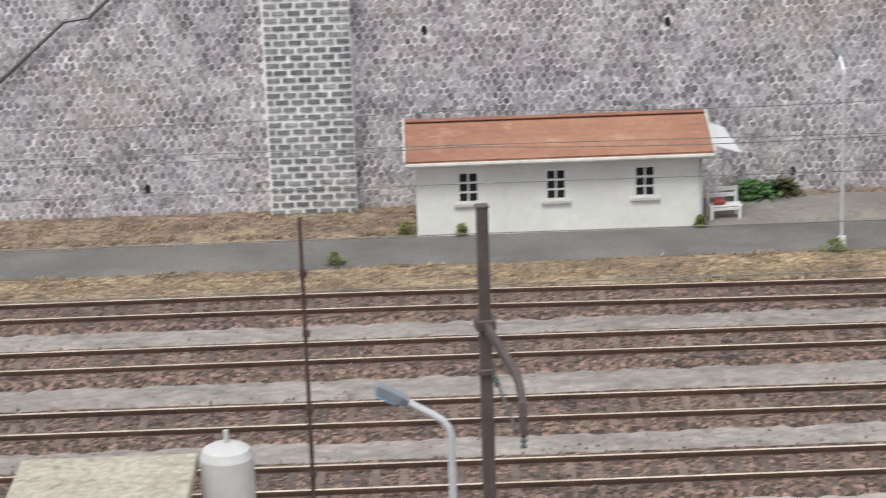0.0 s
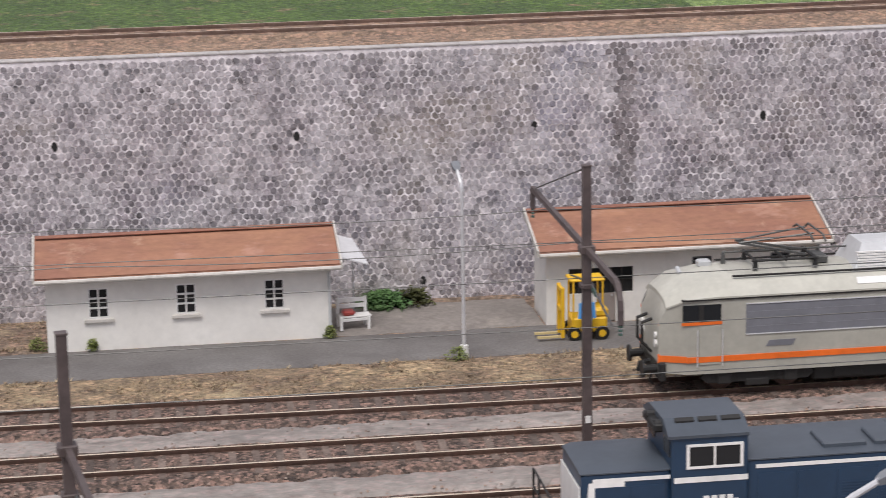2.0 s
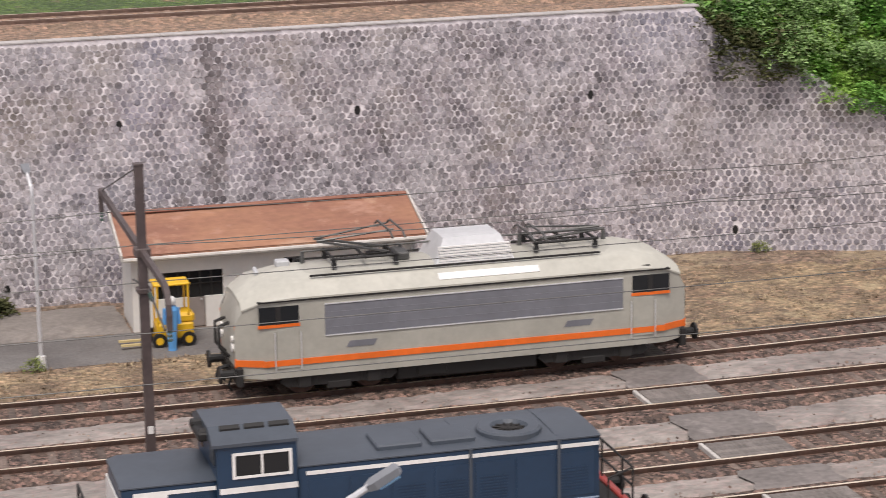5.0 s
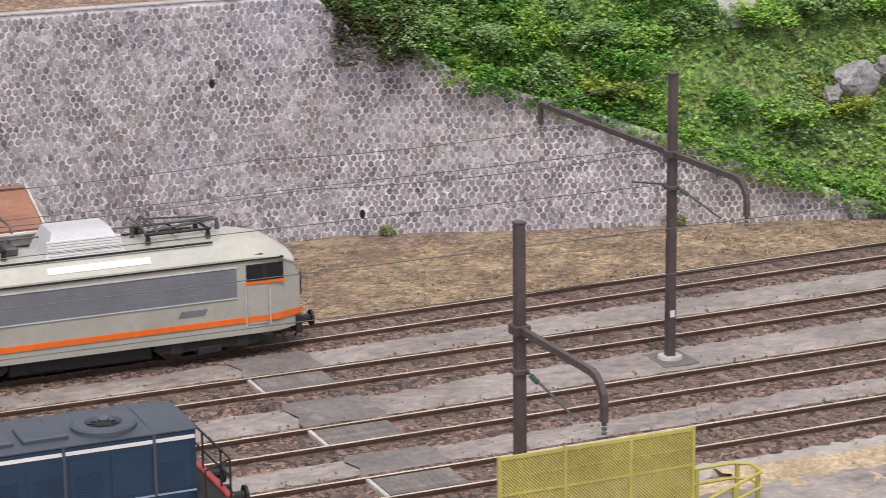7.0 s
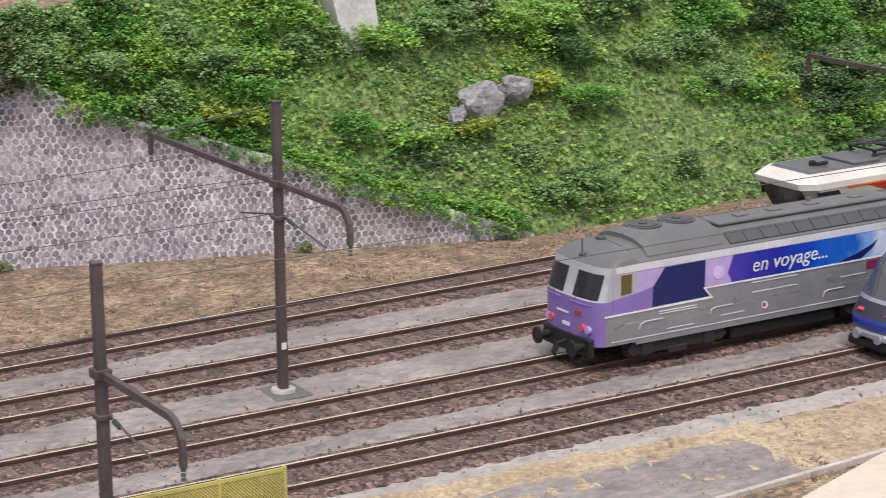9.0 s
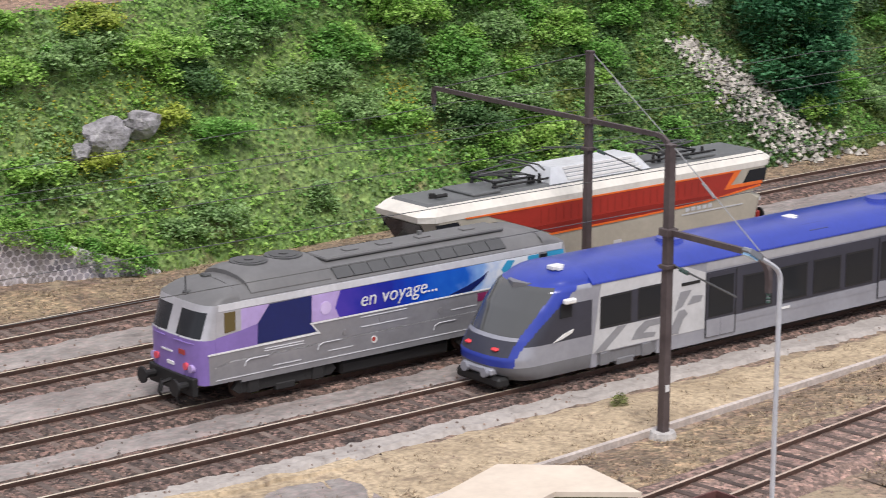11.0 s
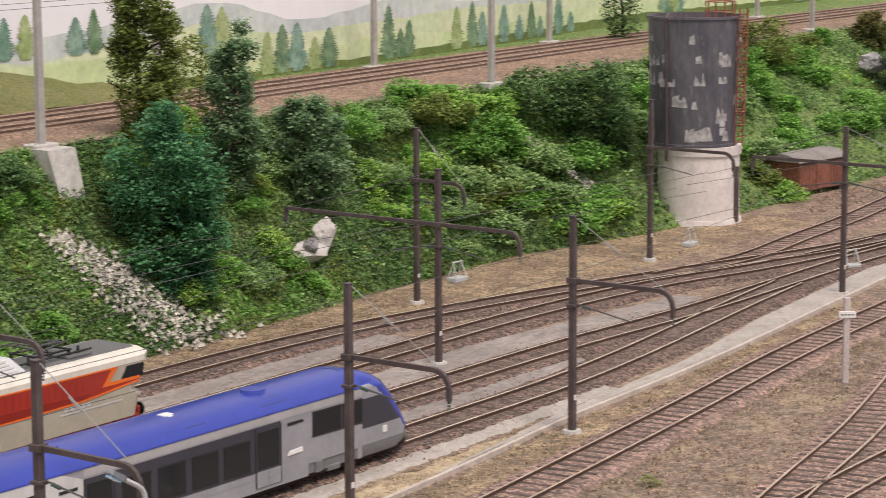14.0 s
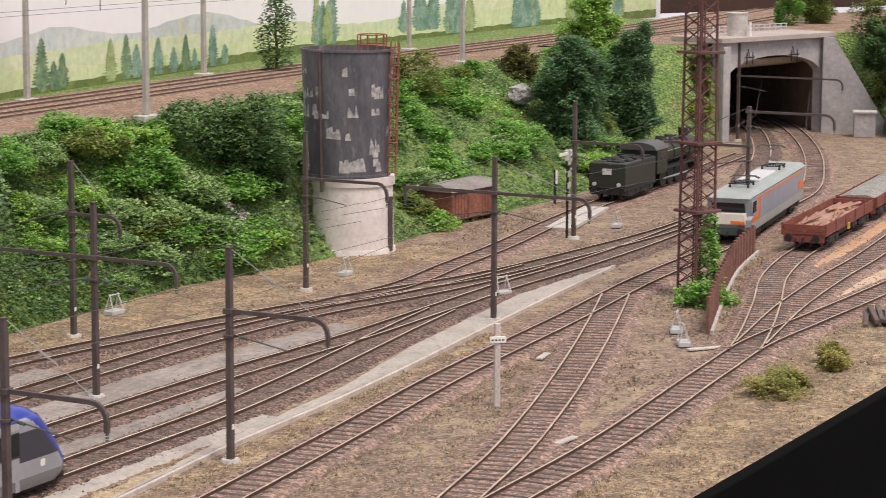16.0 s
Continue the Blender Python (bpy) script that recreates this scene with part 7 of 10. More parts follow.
M_OLDTIMBER = mat("pale sleepers", (0.40, 0.22, 0.16), (0.30, 0.17, 0.13), per_piece=0.2)


def flat_wagon(x, y, rz, load, label):
    L, w = 14.2, 1.4
    t = thing("flat_wagon", label, "wagon", x, y, 0.29, rz, group="red low-sided wagons")
    bm = B()
    box(bm, 0, L, -w, w, 0.85, 1.12, 0.02)
    part("deck", bm, C_WAGON, t)
    for s in (-1, 1):
        for k in range(5):
            bm = B()
            a = 0.05 + k * L / 5
            box(bm, a, a + L / 5 - 0.08, *sorted((s * w, s * (w - 0.08))), 1.13, 1.62, 0.01)
            part("side_board", bm, C_WAGON, t, "faded red drop side")
            bm = B()
            box(bm, a - 0.07, a + 0.02, *sorted((s * (w + 0.05), s * (w - 0.05))), 0.9, 1.66)
            part("stanchion", bm, C_WAGON, t)
    for a in (0.0, L - 0.09):
        bm = B()
        box(bm, a, a + 0.09, -w + 0.09, w - 0.09, 1.13, 1.58, 0.01)
        part("end_board", bm, C_WAGON, t)
    bm = B()
    r = random.Random(int(x))
    if load == "timber":
        for k in range(16):
            cx, cy = r.uniform(1.5, L - 2), r.uniform(-1.0, 1.0)
            a = r.uniform(-0.25, 0.25)
            l = r.uniform(0.8, 2.2)
            p, q = Vector((cx - l, cy - l * a, 1.2 + r.uniform(0, 0.2))), Vector((cx + l, cy + l * a, 1.25 + r.uniform(0, 0.25)))
            bm = B()
            rod(bm, (max(p.x, 0.3), max(-1.2, min(1.2, p.y)), p.z), (min(q.x, L - 0.3), max(-1.2, min(1.2, q.y)), q.z), 0.12, n=4)
            part("timber", bm, M_OLDTIMBER, t, "loose old timber" if k == 0 else "")
        bm = B()
        box(bm, 0.2, L - 0.2, -w + 0.12, w - 0.12, 1.121, 1.16)
        part("floor_board", bm, mat("pale pink boards", (0.45, 0.27, 0.2), (0.38, 0.22, 0.17)), t)
    else:
        n = 16
        secs = []
        for i in range(n + 1):
            a = 0.25 + (L - 0.5) * i / n
            h = 1.75 + r.uniform(-0.08, 0.1)
            secs.append([(a, -w + 0.1, 1.13), (a, -w + 0.12, 1.55), (a, -0.6, h), (a, 0.6, h + r.uniform(-0.05, 0.08)), (a, w - 0.12, 1.55), (a, w - 0.1, 1.13)])
        loft(bm, secs)
        part("load", bm, mat("grey gravel load", (0.28, 0.27, 0.25), (0.36, 0.35, 0.33), fine=7, grain=0.5, bump=1.0, depth=0.15), t, "load of grey gravel")
    for a in (2.4, L - 2.4):
        bogie(t, a, 2, 0.45, 1.8)
    buffers(t, 0, -1, C_WAGON)
    bm = B()
    box(bm, 4.5, L - 4.5, -1.2, 1.2, 0.45, 0.84)
    rod(bm, (8.0, -1.45, 0.6), (8.0, -1.3, 0.6), 0.2, n=10)
    part("underframe", bm, M_DARK, t)
    bm = B()
    box(bm, 6.3, 6.6, -1.5, -1.41, 0.6, 1.0)
    part("yellow_plate", bm, paint("yellow plate", (0.8, 0.55, 0.03)), t, "small yellow plate")
    return t


flat_wagon(152.3, -18.25, 6.2, "timber", "faded red low-sided wagon loaded with old timbers")
flat_wagon(167.6, -16.6, 6.6, "gravel", "faded red low-sided wagon loaded with grey gravel")

van = thing("van_body", "old brown wooden van body standing on the ground", "wagon body", 152.45, 8.35, 0.0, -5)
bm = B()
box(bm, 0, 5.7, -1.5, 1.5, 0.3, 2.3, 0.02)
part("body", bm, C_VAN, van)
for k in range(15):
    bm = B()
    a = 0.03 + k * 0.377
    box(bm, a, a + 0.33, -1.54, -1.502, 0.33, 2.28, 0.01)
    part("plank", bm, C_VAN, van)
for k in range(9):
    bm = B()
    box(bm, -0.035, -0.002, -1.49 + k * 0.332, -1.2 + k * 0.332, 0.33, 2.3 + 0.42 * (1 - ((k - 4) / 4.6) ** 2), 0.01)
    part("plank", bm, C_VAN, van)
bm = B()
sec = [(-1.62, 2.28), (-1.35, 2.5), (-0.7, 2.74), (0, 2.82), (0.7, 2.74), (1.35, 2.5), (1.62, 2.28)]
prism(bm, sec, "x", -0.14, 5.85)
part("roof", bm, mat("weathered felt roof", (0.26, 0.235, 0.22), (0.2, 0.18, 0.17), fine=5), van, "grey weathered arched roof")
bm = B()
box(bm, 2.0, 3.6, -1.59, -1.542, 0.4, 2.2, 0.01)
part("sliding_door", bm, C_VAN, van)
bm = B()
box(bm, 0.1, 5.6, -1.6, -1.592, 2.12, 2.2)
part("door_rail", bm, M_DARK, van)
for a in (0.3, 2.7, 5.1):
    bm = B()
    box(bm, a, a + 0.3, -1.4, 1.4, 0.0, 0.3)
    part("timber_support", bm, M_SLEEPER, van)

# ---- embankment, plants, rocks ----


def foot_at(x):
    if x < 57:
        return wall_point(x)[0].y + 0.3, at_x(WALL_TOP, x) - 0.05
    return at_x(FOOT, x), -0.02


def slope_z(x, y):
    f, zf = foot_at(x)
    c = at_x(CREST, x)
    k = min(max((y - f) / (c - f), 0), 1)
    return zf + (ZU - zf) * k + 0.35 * math.sin(math.pi * k) * noise.noise((x * 0.22, y * 0.3, 3.0))


def slope_point(x, k):
    f, zf = foot_at(x)
    y = f + (at_x(CREST, x) - f) * k
    return x, y, slope_z(x, y)


vs, fs = [], []
xs = np.arange(36.8, 244.5, 0.8)
for x in xs:
    for j in range(13):
        vs.append(slope_point(float(x), j / 12))
for i in range(len(xs) - 1):
    for j in range(12):
        q = i * 13 + j
        fs.append((q, q + 13, q + 14, q + 1))
bank = tagged(raw("embankment", vs, fs, M_SLOPE), "steep earth bank overgrown with grass and ivy", "embankment", kind="structure")


def leaves(vs, fs, c, n, size, rng, up=0.6):
    """Adds n small bent leaves round the place c."""
    for _ in range(n):
        a, b = rng.uniform(0, 6.28), rng.uniform(-0.5, 1.0) * up
        d = Vector((math.cos(a), math.sin(a), b)).normalized()
        e = Vector((-math.sin(a), math.cos(a), rng.uniform(-0.5, 0.5))).normalized()
        p = Vector(c) + Vector((rng.uniform(-1, 1), rng.uniform(-1, 1), rng.uniform(-0.6, 0.8))) * size
        s = size * rng.uniform(0.5, 1.0)
        i = len(vs)
        vs.extend([tuple(p - d * s * 0.5), tuple(p + e * s * 0.4 + Vector((0, 0, 0.15 * s))), tuple(p + d * s * 0.6), tuple(p - e * s * 0.4)])
        fs.append((i, i + 1, i + 2, i + 3))


# ground cover over the whole bank, in patches of several greens
cover = {"a": ([], []), "b": ([], []), "c": ([], []), "d": ([], []), "e": ([], []), "f": ([], [])}
rng = random.Random(21)
for _ in range(46000):
    x = 36.8 + 179 * rng.random() ** 1.25
    k = rng.random()
    px, py, pz = slope_point(x, k)
    v = noise.noise((x * 0.16, py * 0.33, 1.7)) + 0.35 * noise.noise((x * 0.6, py * 0.8, 8.0)) + (0.5 if x < 62 else 0.5 - 1.0 * min(1, (x - 62) / 28))
    bare = noise.noise((x * 0.13, py * 0.25, 40.0))
    if k < 0.5 and bare > 0.12 and rng.random() < 0.65:
        continue
    key = "a" if v > 0.28 else "b" if v > 0.05 else "c" if v > -0.2 else "d"
    sage = noise.noise((x * 0.19, py * 0.4, 61.0)) + 0.3 * (k - 0.5)
    if sage > 0.16 and rng.random() < 0.8:
        key = "f"
    elif rng.random() < 0.10:
        key = "e"
    if k > 0.35 and x < 84 and key == "d":
        key = "b"
    sz = rng.uniform(0.13, 0.29) * (1.0 if x < 110 else 1.35)
    leaves(*cover[key], (px, py, pz + 0.08), 3, sz, rng)
# denser, darker growth round the trees
for _ in range(24000):
    x = rng.uniform(73, 132)
    px, py, pz = slope_point(x, rng.random())
    v = noise.noise((x * 0.2, py * 0.35, 6.1)) - 0.25 * min(1, (x - 73) / 15)
    leaves(*cover["f" if v > 0.22 else "b" if v > 0.05 else "c" if v > -0.08 else "d"], (px, py, pz + 0.12), 3, rng.uniform(0.15, 0.3), rng)
for key, m, lab in (("a", M_LEAF_LIGHT, "light green ground cover"), ("b", M_LEAF, "green ivy cover"), ("c", M_LEAF_OLIVE, "olive weeds"), ("d", M_LEAF_DARK, "dark green ivy"), ("e", M_LEAF, "green weeds"), ("f", M_LEAF_SAGE, "grey sage green creepers")):
    tagged(raw("ground_cover", cover[key][0], cover[key][1], m), lab + " on the bank", "plants", kind="stuff")

# short moss and grass on the open parts of the bank
M_MOSS = leaf("short olive grass", (0.28, 0.41, 0.095), (0.19, 0.32, 0.07), 0.45)
gv, gf = [], []
for _ in range(26000):
    x = 40 + 175 * rng.random() ** 1.4
    px, py, pz = slope_point(x, rng.random() ** 1.5)
    a, l, h = rng.uniform(0, 6.28), rng.uniform(0.03, 0.12), rng.uniform(0.08, 0.22)
    c_, s_, i = math.cos(a), math.sin(a), len(gv)
    gv.extend([(px - s_ * 0.03, py + c_ * 0.03, pz - 0.02), (px + s_ * 0.03, py - c_ * 0.03, pz - 0.02), (px + c_ * l, py + s_ * l - 0.04, pz + h)])
    gf.append((i, i + 1, i + 2))
tagged(raw("short_grass", gv, gf, M_MOSS), "short olive grass on the open bank", "grass", kind="stuff")

# yellow flowers in patches
fv, ff = [], []
for cx, k, n, sp in ((57.0, 0.42, 260, 3.4), (59.5, 0.62, 120, 2.0), (58.9, 0.96, 90, 2.2), (48.5, 0.2, 110, 3.0), (71.7, 0.45, 90, 1.1), (72.5, 0.36, 60, 0.9), (80, 0.3, 30, 1.2), (66, 0.6, 30, 2)):
    for _ in range(n):
        p = slope_point(cx + rng.gauss(0, sp * 0.5), min(max(k + rng.gauss(0, 0.1), 0.03), 0.97))
        leaves(fv, ff, (p[0], p[1], p[2] + 0.22), 2, 0.17, rng)
tagged(raw("yellow_flowers", fv, ff, M_FLOWER), "small yellow flowers among the ivy", "flowers", kind="stuff")


def blob(rng, n, shape):
    """Clump centres spread over a crown; shape gives the half width (0..1) at the height h (0..1)."""
    out = []
    while len(out) < n:
        h = rng.random()
        w = shape(h)
        a, r = rng.uniform(0, 6.28), w * math.sqrt(rng.uniform(0.25, 1.0))
        out.append((r * math.cos(a), r * math.sin(a), h))
    return out


SHAPES = {
    "round": lambda h: math.sqrt(max(0.05, 1 - (2 * h - 0.9) ** 2 / 1.25)),
    "cone": lambda h: 0.25 + 0.75 * (1 - h) ** 0.8 if h > 0.12 else 0.6,
    "column": lambda h: 0.55 + 0.45 * math.sin(math.pi * min(1, h * 1.05 + 0.1)),
    "low": lambda h: math.sqrt(max(0.03, 1 - h * h)),
}


def plant(name, x, y, z, h, w, m, label, category, shape="round", n=260, leaf_size=0.26, trunk=True, seed=0, group=""):
    rng = random.Random(seed or int(x * 13 + y * 7))
    t = thing(name, label, category, x, y, z, group=group)
    base = 0.06 if trunk else 0.0
    cl = blob(rng, n, SHAPES[shape])
    if n >= 600:
        # boughs: clumps gathered round a few centres, for an uneven outline
        cores = blob(rng, 12 + n // 70, SHAPES[shape])
        cl = []
        inner = blob(rng, n // 3, SHAPES[shape])
        cl += [(a * 0.72, b * 0.72, 0.05 + c_ * 0.85) for a, b, c_ in inner]
        for _ in range(n):
            cx, cy, ch = rng.choice(cores)
            r = rng.uniform(0.16, 0.30)
            v = Vector((rng.gauss(0, 1), rng.gauss(0, 1), rng.gauss(0, 1))).normalized() * r * rng.uniform(0.6, 1.0)
            cl.append((cx * 0.86 + v.x, cy * 0.86 + v.y, min(1.05, max(0.0, ch + v.z * w / (2 * h) * 1.1))))
    elif shape == "low" and n >= 200:
        cores = [(rng.uniform(-0.75, 0.75), rng.uniform(-0.75, 0.75), rng.uniform(0.15, 0.75), rng.uniform(0.25, 0.55)) for _ in range(11)]
        cl = [(p_[0], p_[1], p_[2] * 0.55) for p_ in cl[: n // 2]]
        for _ in range(n):
            cx, cy, ch, r = rng.choice(cores)
            v = Vector((rng.gauss(0, 1), rng.gauss(0, 1), rng.gauss(0, 1))).normalized() * r * rng.uniform(0.5, 1.0)
            cl.append((cx + v.x, cy + v.y, max(0.0, ch * (1.1 - 0.5 * math.hypot(cx, cy)) + v.z * 0.6)))
    lump = [(rng.uniform(-1, 1), rng.uniform(-1, 1), rng.random(), rng.uniform(0.75, 1.15)) for _ in range(9)]
    if trunk:
        bm = B()
        r = 0.05 * h ** 0.7
        pts = [(0, 0, -0.3), (0.05, 0.02, h * 0.3), (-0.03 * h, 0.02, h * 0.62), (0, 0, h * 0.85)]
        for i in range(3):
            rod(bm, pts[i], pts[i + 1], r * (1 - 0.28 * i), r * (0.72 - 0.28 * i), n=7)
        for k in range(9):
            a = k * 2.4
            zz = h * (0.25 + 0.06 * k)
            rod(bm, (0, 0, zz), (w * 0.35 * math.cos(a), w * 0.35 * math.sin(a), zz + h * 0.1), r * 0.35, r * 0.12, n=5)
        part("trunk", bm, M_BARK, t, "brown trunk with limbs")
    vs, fs = [], []
    for cx, cy, ch in cl:
        f = 1.0
        for lx, ly, lz, lf in lump:
            if (cx - lx) ** 2 + (cy - ly) ** 2 + (ch - lz) ** 2 * 4 < 0.5:
                f *= lf
        leaves(vs, fs, (cx * w / 2 * f, cy * w / 2 * f, h * (base + (1 - base) * ch) * (0.97 + 0.05 * f)), 7, leaf_size, rng)
    raw("crown", vs, fs, m, t)
    return t


# the larger trees and shrubs
plant("tree", 97.8, 14.3, 7.6, 9.2, 4.6, M_LEAF_OLIVE, "tall olive green tree at the top of the bank", "tree", "column", 2200, 0.27)
plant("tree", 101.6, 11.6, 4.6, 9.0, 4.0, M_LEAF_GREY, "tall narrow dark green tree on the bank", "tree", "column", 1800, 0.26)
plant("tree", 107.2, 11.6, 4.0, 6.2, 4.6, M_LEAF_GREY, "dark green bushy tree on the bank", "tree", "column", 1500, 0.27)
plant("bush", 94.2, 8.9, 1.6, 8.6, 6.6, M_LEAF_PINE, "large blue green bush on the bank", "bush", "round", 2600, 0.28, False)
plant("bush", 100.0, 13.6, 7.2, 2.6, 2.6, M_LEAF_LIGHT, "light green bush on the bank", "bush", "round", 260, 0.26, False)
plant("bush", 103.5, 16.3, 8.7, 4.2, 3.4, M_LEAF_OLIVE, "rounded olive bush beside the upper line", "bush", "round", 340, 0.28, False)
plant("bush", 134.6, 11.7, 4.0, 5.6, 6.5, M_LEAF_DARK, "dark green bush beside the water tower", "bush", "round", 1200, 0.34, False)
plant("bush", 130.8, 13.8, 6.4, 3.2, 5.0, M_LEAF_DARK, "dark green bush at the top of the bank", "bush", "round", 380, 0.34, False)
plant("tree", 183.2, 12.2, 2.8, 7.8, 7.6, M_LEAF_SHADE, "dark green bushy tree on the bank", "tree", "round", 3600, 0.3)
plant("bush", 188.6, 20.2, 7.2, 2.6, 4.4, M_LEAF_BROWN, "brownish olive bush on the bank", "bush", "round", 900, 0.28, False)
plant("tree", 198.0, 17.4, 4.6, 9.6, 6.4, M_LEAF_LIGHT, "light green tree at the top of the bank", "tree", "round", 3600, 0.3)
plant("tree", 197.5, 13.3, 1.6, 9.8, 5.4, M_LEAF_SHADE, "tall dark green tree beside the tunnel", "tree", "column", 3400, 0.3)
plant("bush", 86.7, 13.0, 7.4, 1.9, 4.8, M_LEAF_DARK, "low dark green shrub at the top of the bank", "bush", "low", 380, 0.26, False)
plant("bush", 39.0, 11.9, 6.3, 2.4, 4.8, M_LEAF_DEEP, "dark shrub over the top of the wall", "bush", "low", 420, 0.24, False)
plant("bush", 70.2, 14.2, 7.9, 1.7, 5.4, M_LEAF, "low dark shrub at the top of the bank", "bush", "low", 320, 0.26, False)
plant("bush", 80.6, 25.4, 8.75, 3.0, 4.4, M_LEAF_LIGHT, "round green bush on the upper level", "bush", "round", 320, 0.26, False)
plant("bush", 92.6, 26.6, 10.6, 2.2, 5.4, M_LEAF_LIGHT, "green bush on the upper level", "bush", "round", 320, 0.26, False)
plant("bush", 150.6, 7.0, 0.0, 1.1, 3.0, M_LEAF_LIGHT, "light green weeds beside the van body", "bush", "low", 150, 0.3, False)
for x, y, w, m in ((38.9, 10.7, 1.2, M_LEAF_OLIVE), (49.0, 7.4, 1.3, M_LEAF_OLIVE), (12.65, 3.9, 1.0, M_LEAF), (-2.6, 4.5, 0.8, M_LEAF), (9.0, 7.2, 0.5, M_LEAF_LIGHT), (-0.35, 7.7, 0.7, M_LEAF_OLIVE), (25.8, 8.2, 0.9, M_LEAF_LIGHT), (1.4, 7.25, 0.4, M_LEAF_LIGHT), (59.3, -17.2, 0.8, M_LEAF), (83.4, -24.2, 1.4, M_LEAF_LIGHT)):
    plant("grass_tuft", x, y, 0.05, 0.34, w * 0.7, M_TUFT, "small dull green tuft of grass", "grass tuft", "low", 60, 0.09, False)
plant("bush", 11.1, 10.7, 0.05, 0.4, 2.0, M_LEAF_DARK, "low dark bush at the foot of the wall", "bush", "low", 160, 0.2, False)
plant("bush", 12.2, 10.8, 0.05, 0.42, 1.5, M_LEAF_DEEP, "low dark weeds at the foot of the wall", "bush", "low", 80, 0.2, False)
for x, y, h, w in ((110.8, -31.9, 1.15, 3.2), (113.0, -31.7, 1.2, 2.2), (117.6, -32.0, 1.15, 1.7), (119.3, -31.6, 1.3, 1.6)):
    plant("bush", x, y, 0.05, h, w, M_DRYBUSH, "dry olive green bush near the board edge", "bush", "low", 260, 0.17, False)
# shrubs along the sloping top of the wall, and larger dark ones near the crest
rw = random.Random(15)
for k in range(26):
    x = 37.0 + 0.78 * k
    zt = at_x(WALL_TOP, x)
    y = wall_point(x)[0].y
    plant("shrub", x, y + rw.uniform(0.1, 0.5), zt - 0.35, rw.uniform(0.6, 1.1), rw.uniform(1.1, 1.9), (M_LEAF_DEEP if k < 3 else rw.choice([M_LEAF, M_LEAF_SAGE, M_LEAF_LIGHT, M_LEAF_LIGHT, M_LEAF])), "leafy shrub hanging over the wall", "shrub", "low", 130, 0.17, False, 300 + k, "shrubs along the wall")
for k, (x, kk, h, w, m) in enumerate(((66.5, 0.9, 1.6, 3.6, M_LEAF), (69.5, 0.72, 1.7, 3.8, M_LEAF), (73.2, 0.93, 1.6, 4.0, M_LEAF_LIGHT), (75.4, 0.62, 1.8, 3.8, M_LEAF), (78.0, 0.9, 1.7, 4.4, M_LEAF), (81.5, 0.7, 1.7, 4.0, M_LEAF_LIGHT), (83.4, 0.95, 1.8, 4.6, M_LEAF), (85.5, 0.75, 1.6, 3.0, M_LEAF), (57.3, 0.82, 1.2, 3.2, M_LEAF_SAGE), (58.9, 0.95, 0.9, 3.0, M_LEAF_YELLOW), (56.2, 0.42, 0.7, 2.4, M_LEAF_YELLOW), (60.2, 0.55, 0.7, 2.2, M_LEAF_YELLOW), (59.9, 0.8, 1.2, 3.0, M_LEAF_LIGHT), (62.3, 0.66, 1.3, 3.2, M_LEAF_DARK), (65.7, 0.84, 1.4, 3.6, M_LEAF_SAGE), (68.6, 0.62, 1.4, 3.4, M_LEAF_SAGE), (70.6, 0.74, 1.3, 2.8, M_LEAF_LIGHT), (74.0, 0.84, 1.4, 3.4, M_LEAF_LIGHT), (73.2, 0.7, 1.4, 2.6, M_LEAF_DARK), (62.3, 0.46, 1.0, 2.8, M_LEAF), (77.4, 0.43, 1.4, 3.4, M_LEAF_SAGE), (74.5, 0.36, 1.3, 2.8, M_LEAF_DARK), (78.4, 0.32, 1.2, 2.6, M_LEAF_LIGHT), (78.4, 0.72, 1.5, 3.4, M_LEAF_SAGE), (54.0, 0.3, 0.9, 2.8, M_LEAF_LIGHT), (116.4, 0.87, 1.6, 4.2, M_LEAF_SAGE), (113.6, 0.6, 1.5, 3.6, M_LEAF_SAGE), (122.8, 0.92, 1.8, 4.4, M_LEAF_LIGHT), (128.5, 0.5, 1.7, 4.2, M_LEAF_SAGE), (118.5, 0.35, 1.3, 3.8, M_LEAF_SAGE), (124.0, 0.3, 1.4, 3.8, M_LEAF), (47.0, 0.2, 0.9, 2.4, M_LEAF_YELLOW), (47.2, 0.6, 1.1, 3.2, M_LEAF_SAGE), (43.0, 0.42, 1.0, 2.8, M_LEAF_SAGE), (62.0, 0.8, 1.3, 3.4, M_LEAF_LIGHT), (54.5, 0.75, 1.2, 3.2, M_LEAF_LIGHT), (48.5, 0.6, 1.1, 3.0, M_LEAF_LIGHT), (71.0, 0.4, 1.2, 2.6, M_LEAF_LIGHT), (113.5, 0.85, 1.9, 4.4, M_LEAF), (117.5, 0.6, 1.7, 4.0, M_LEAF_LIGHT), (121.5, 0.85, 2.2, 5.0, M_LEAF_OLIVE), (126, 0.7, 2.2, 4.6, M_LEAF), (146, 0.7, 2.6, 5.4, M_LEAF), (152, 0.85, 3.0, 6.0, M_LEAF_LIGHT), (160, 0.7, 3.0, 6.0, M_LEAF), (168, 0.85, 3.2, 6.4, M_LEAF_OLIVE), (173.5, 0.4, 2.6, 5.4, M_LEAF))):
    p = slope_point(x, kk)
    plant("bush", p[0], p[1], p[2] - 0.3, h, w, m, "spreading leafy bush on the bank", "bush", "low", int(110 * w), 0.2 if x < 120 else 0.28, False, 640 + k, "bushes on the bank")
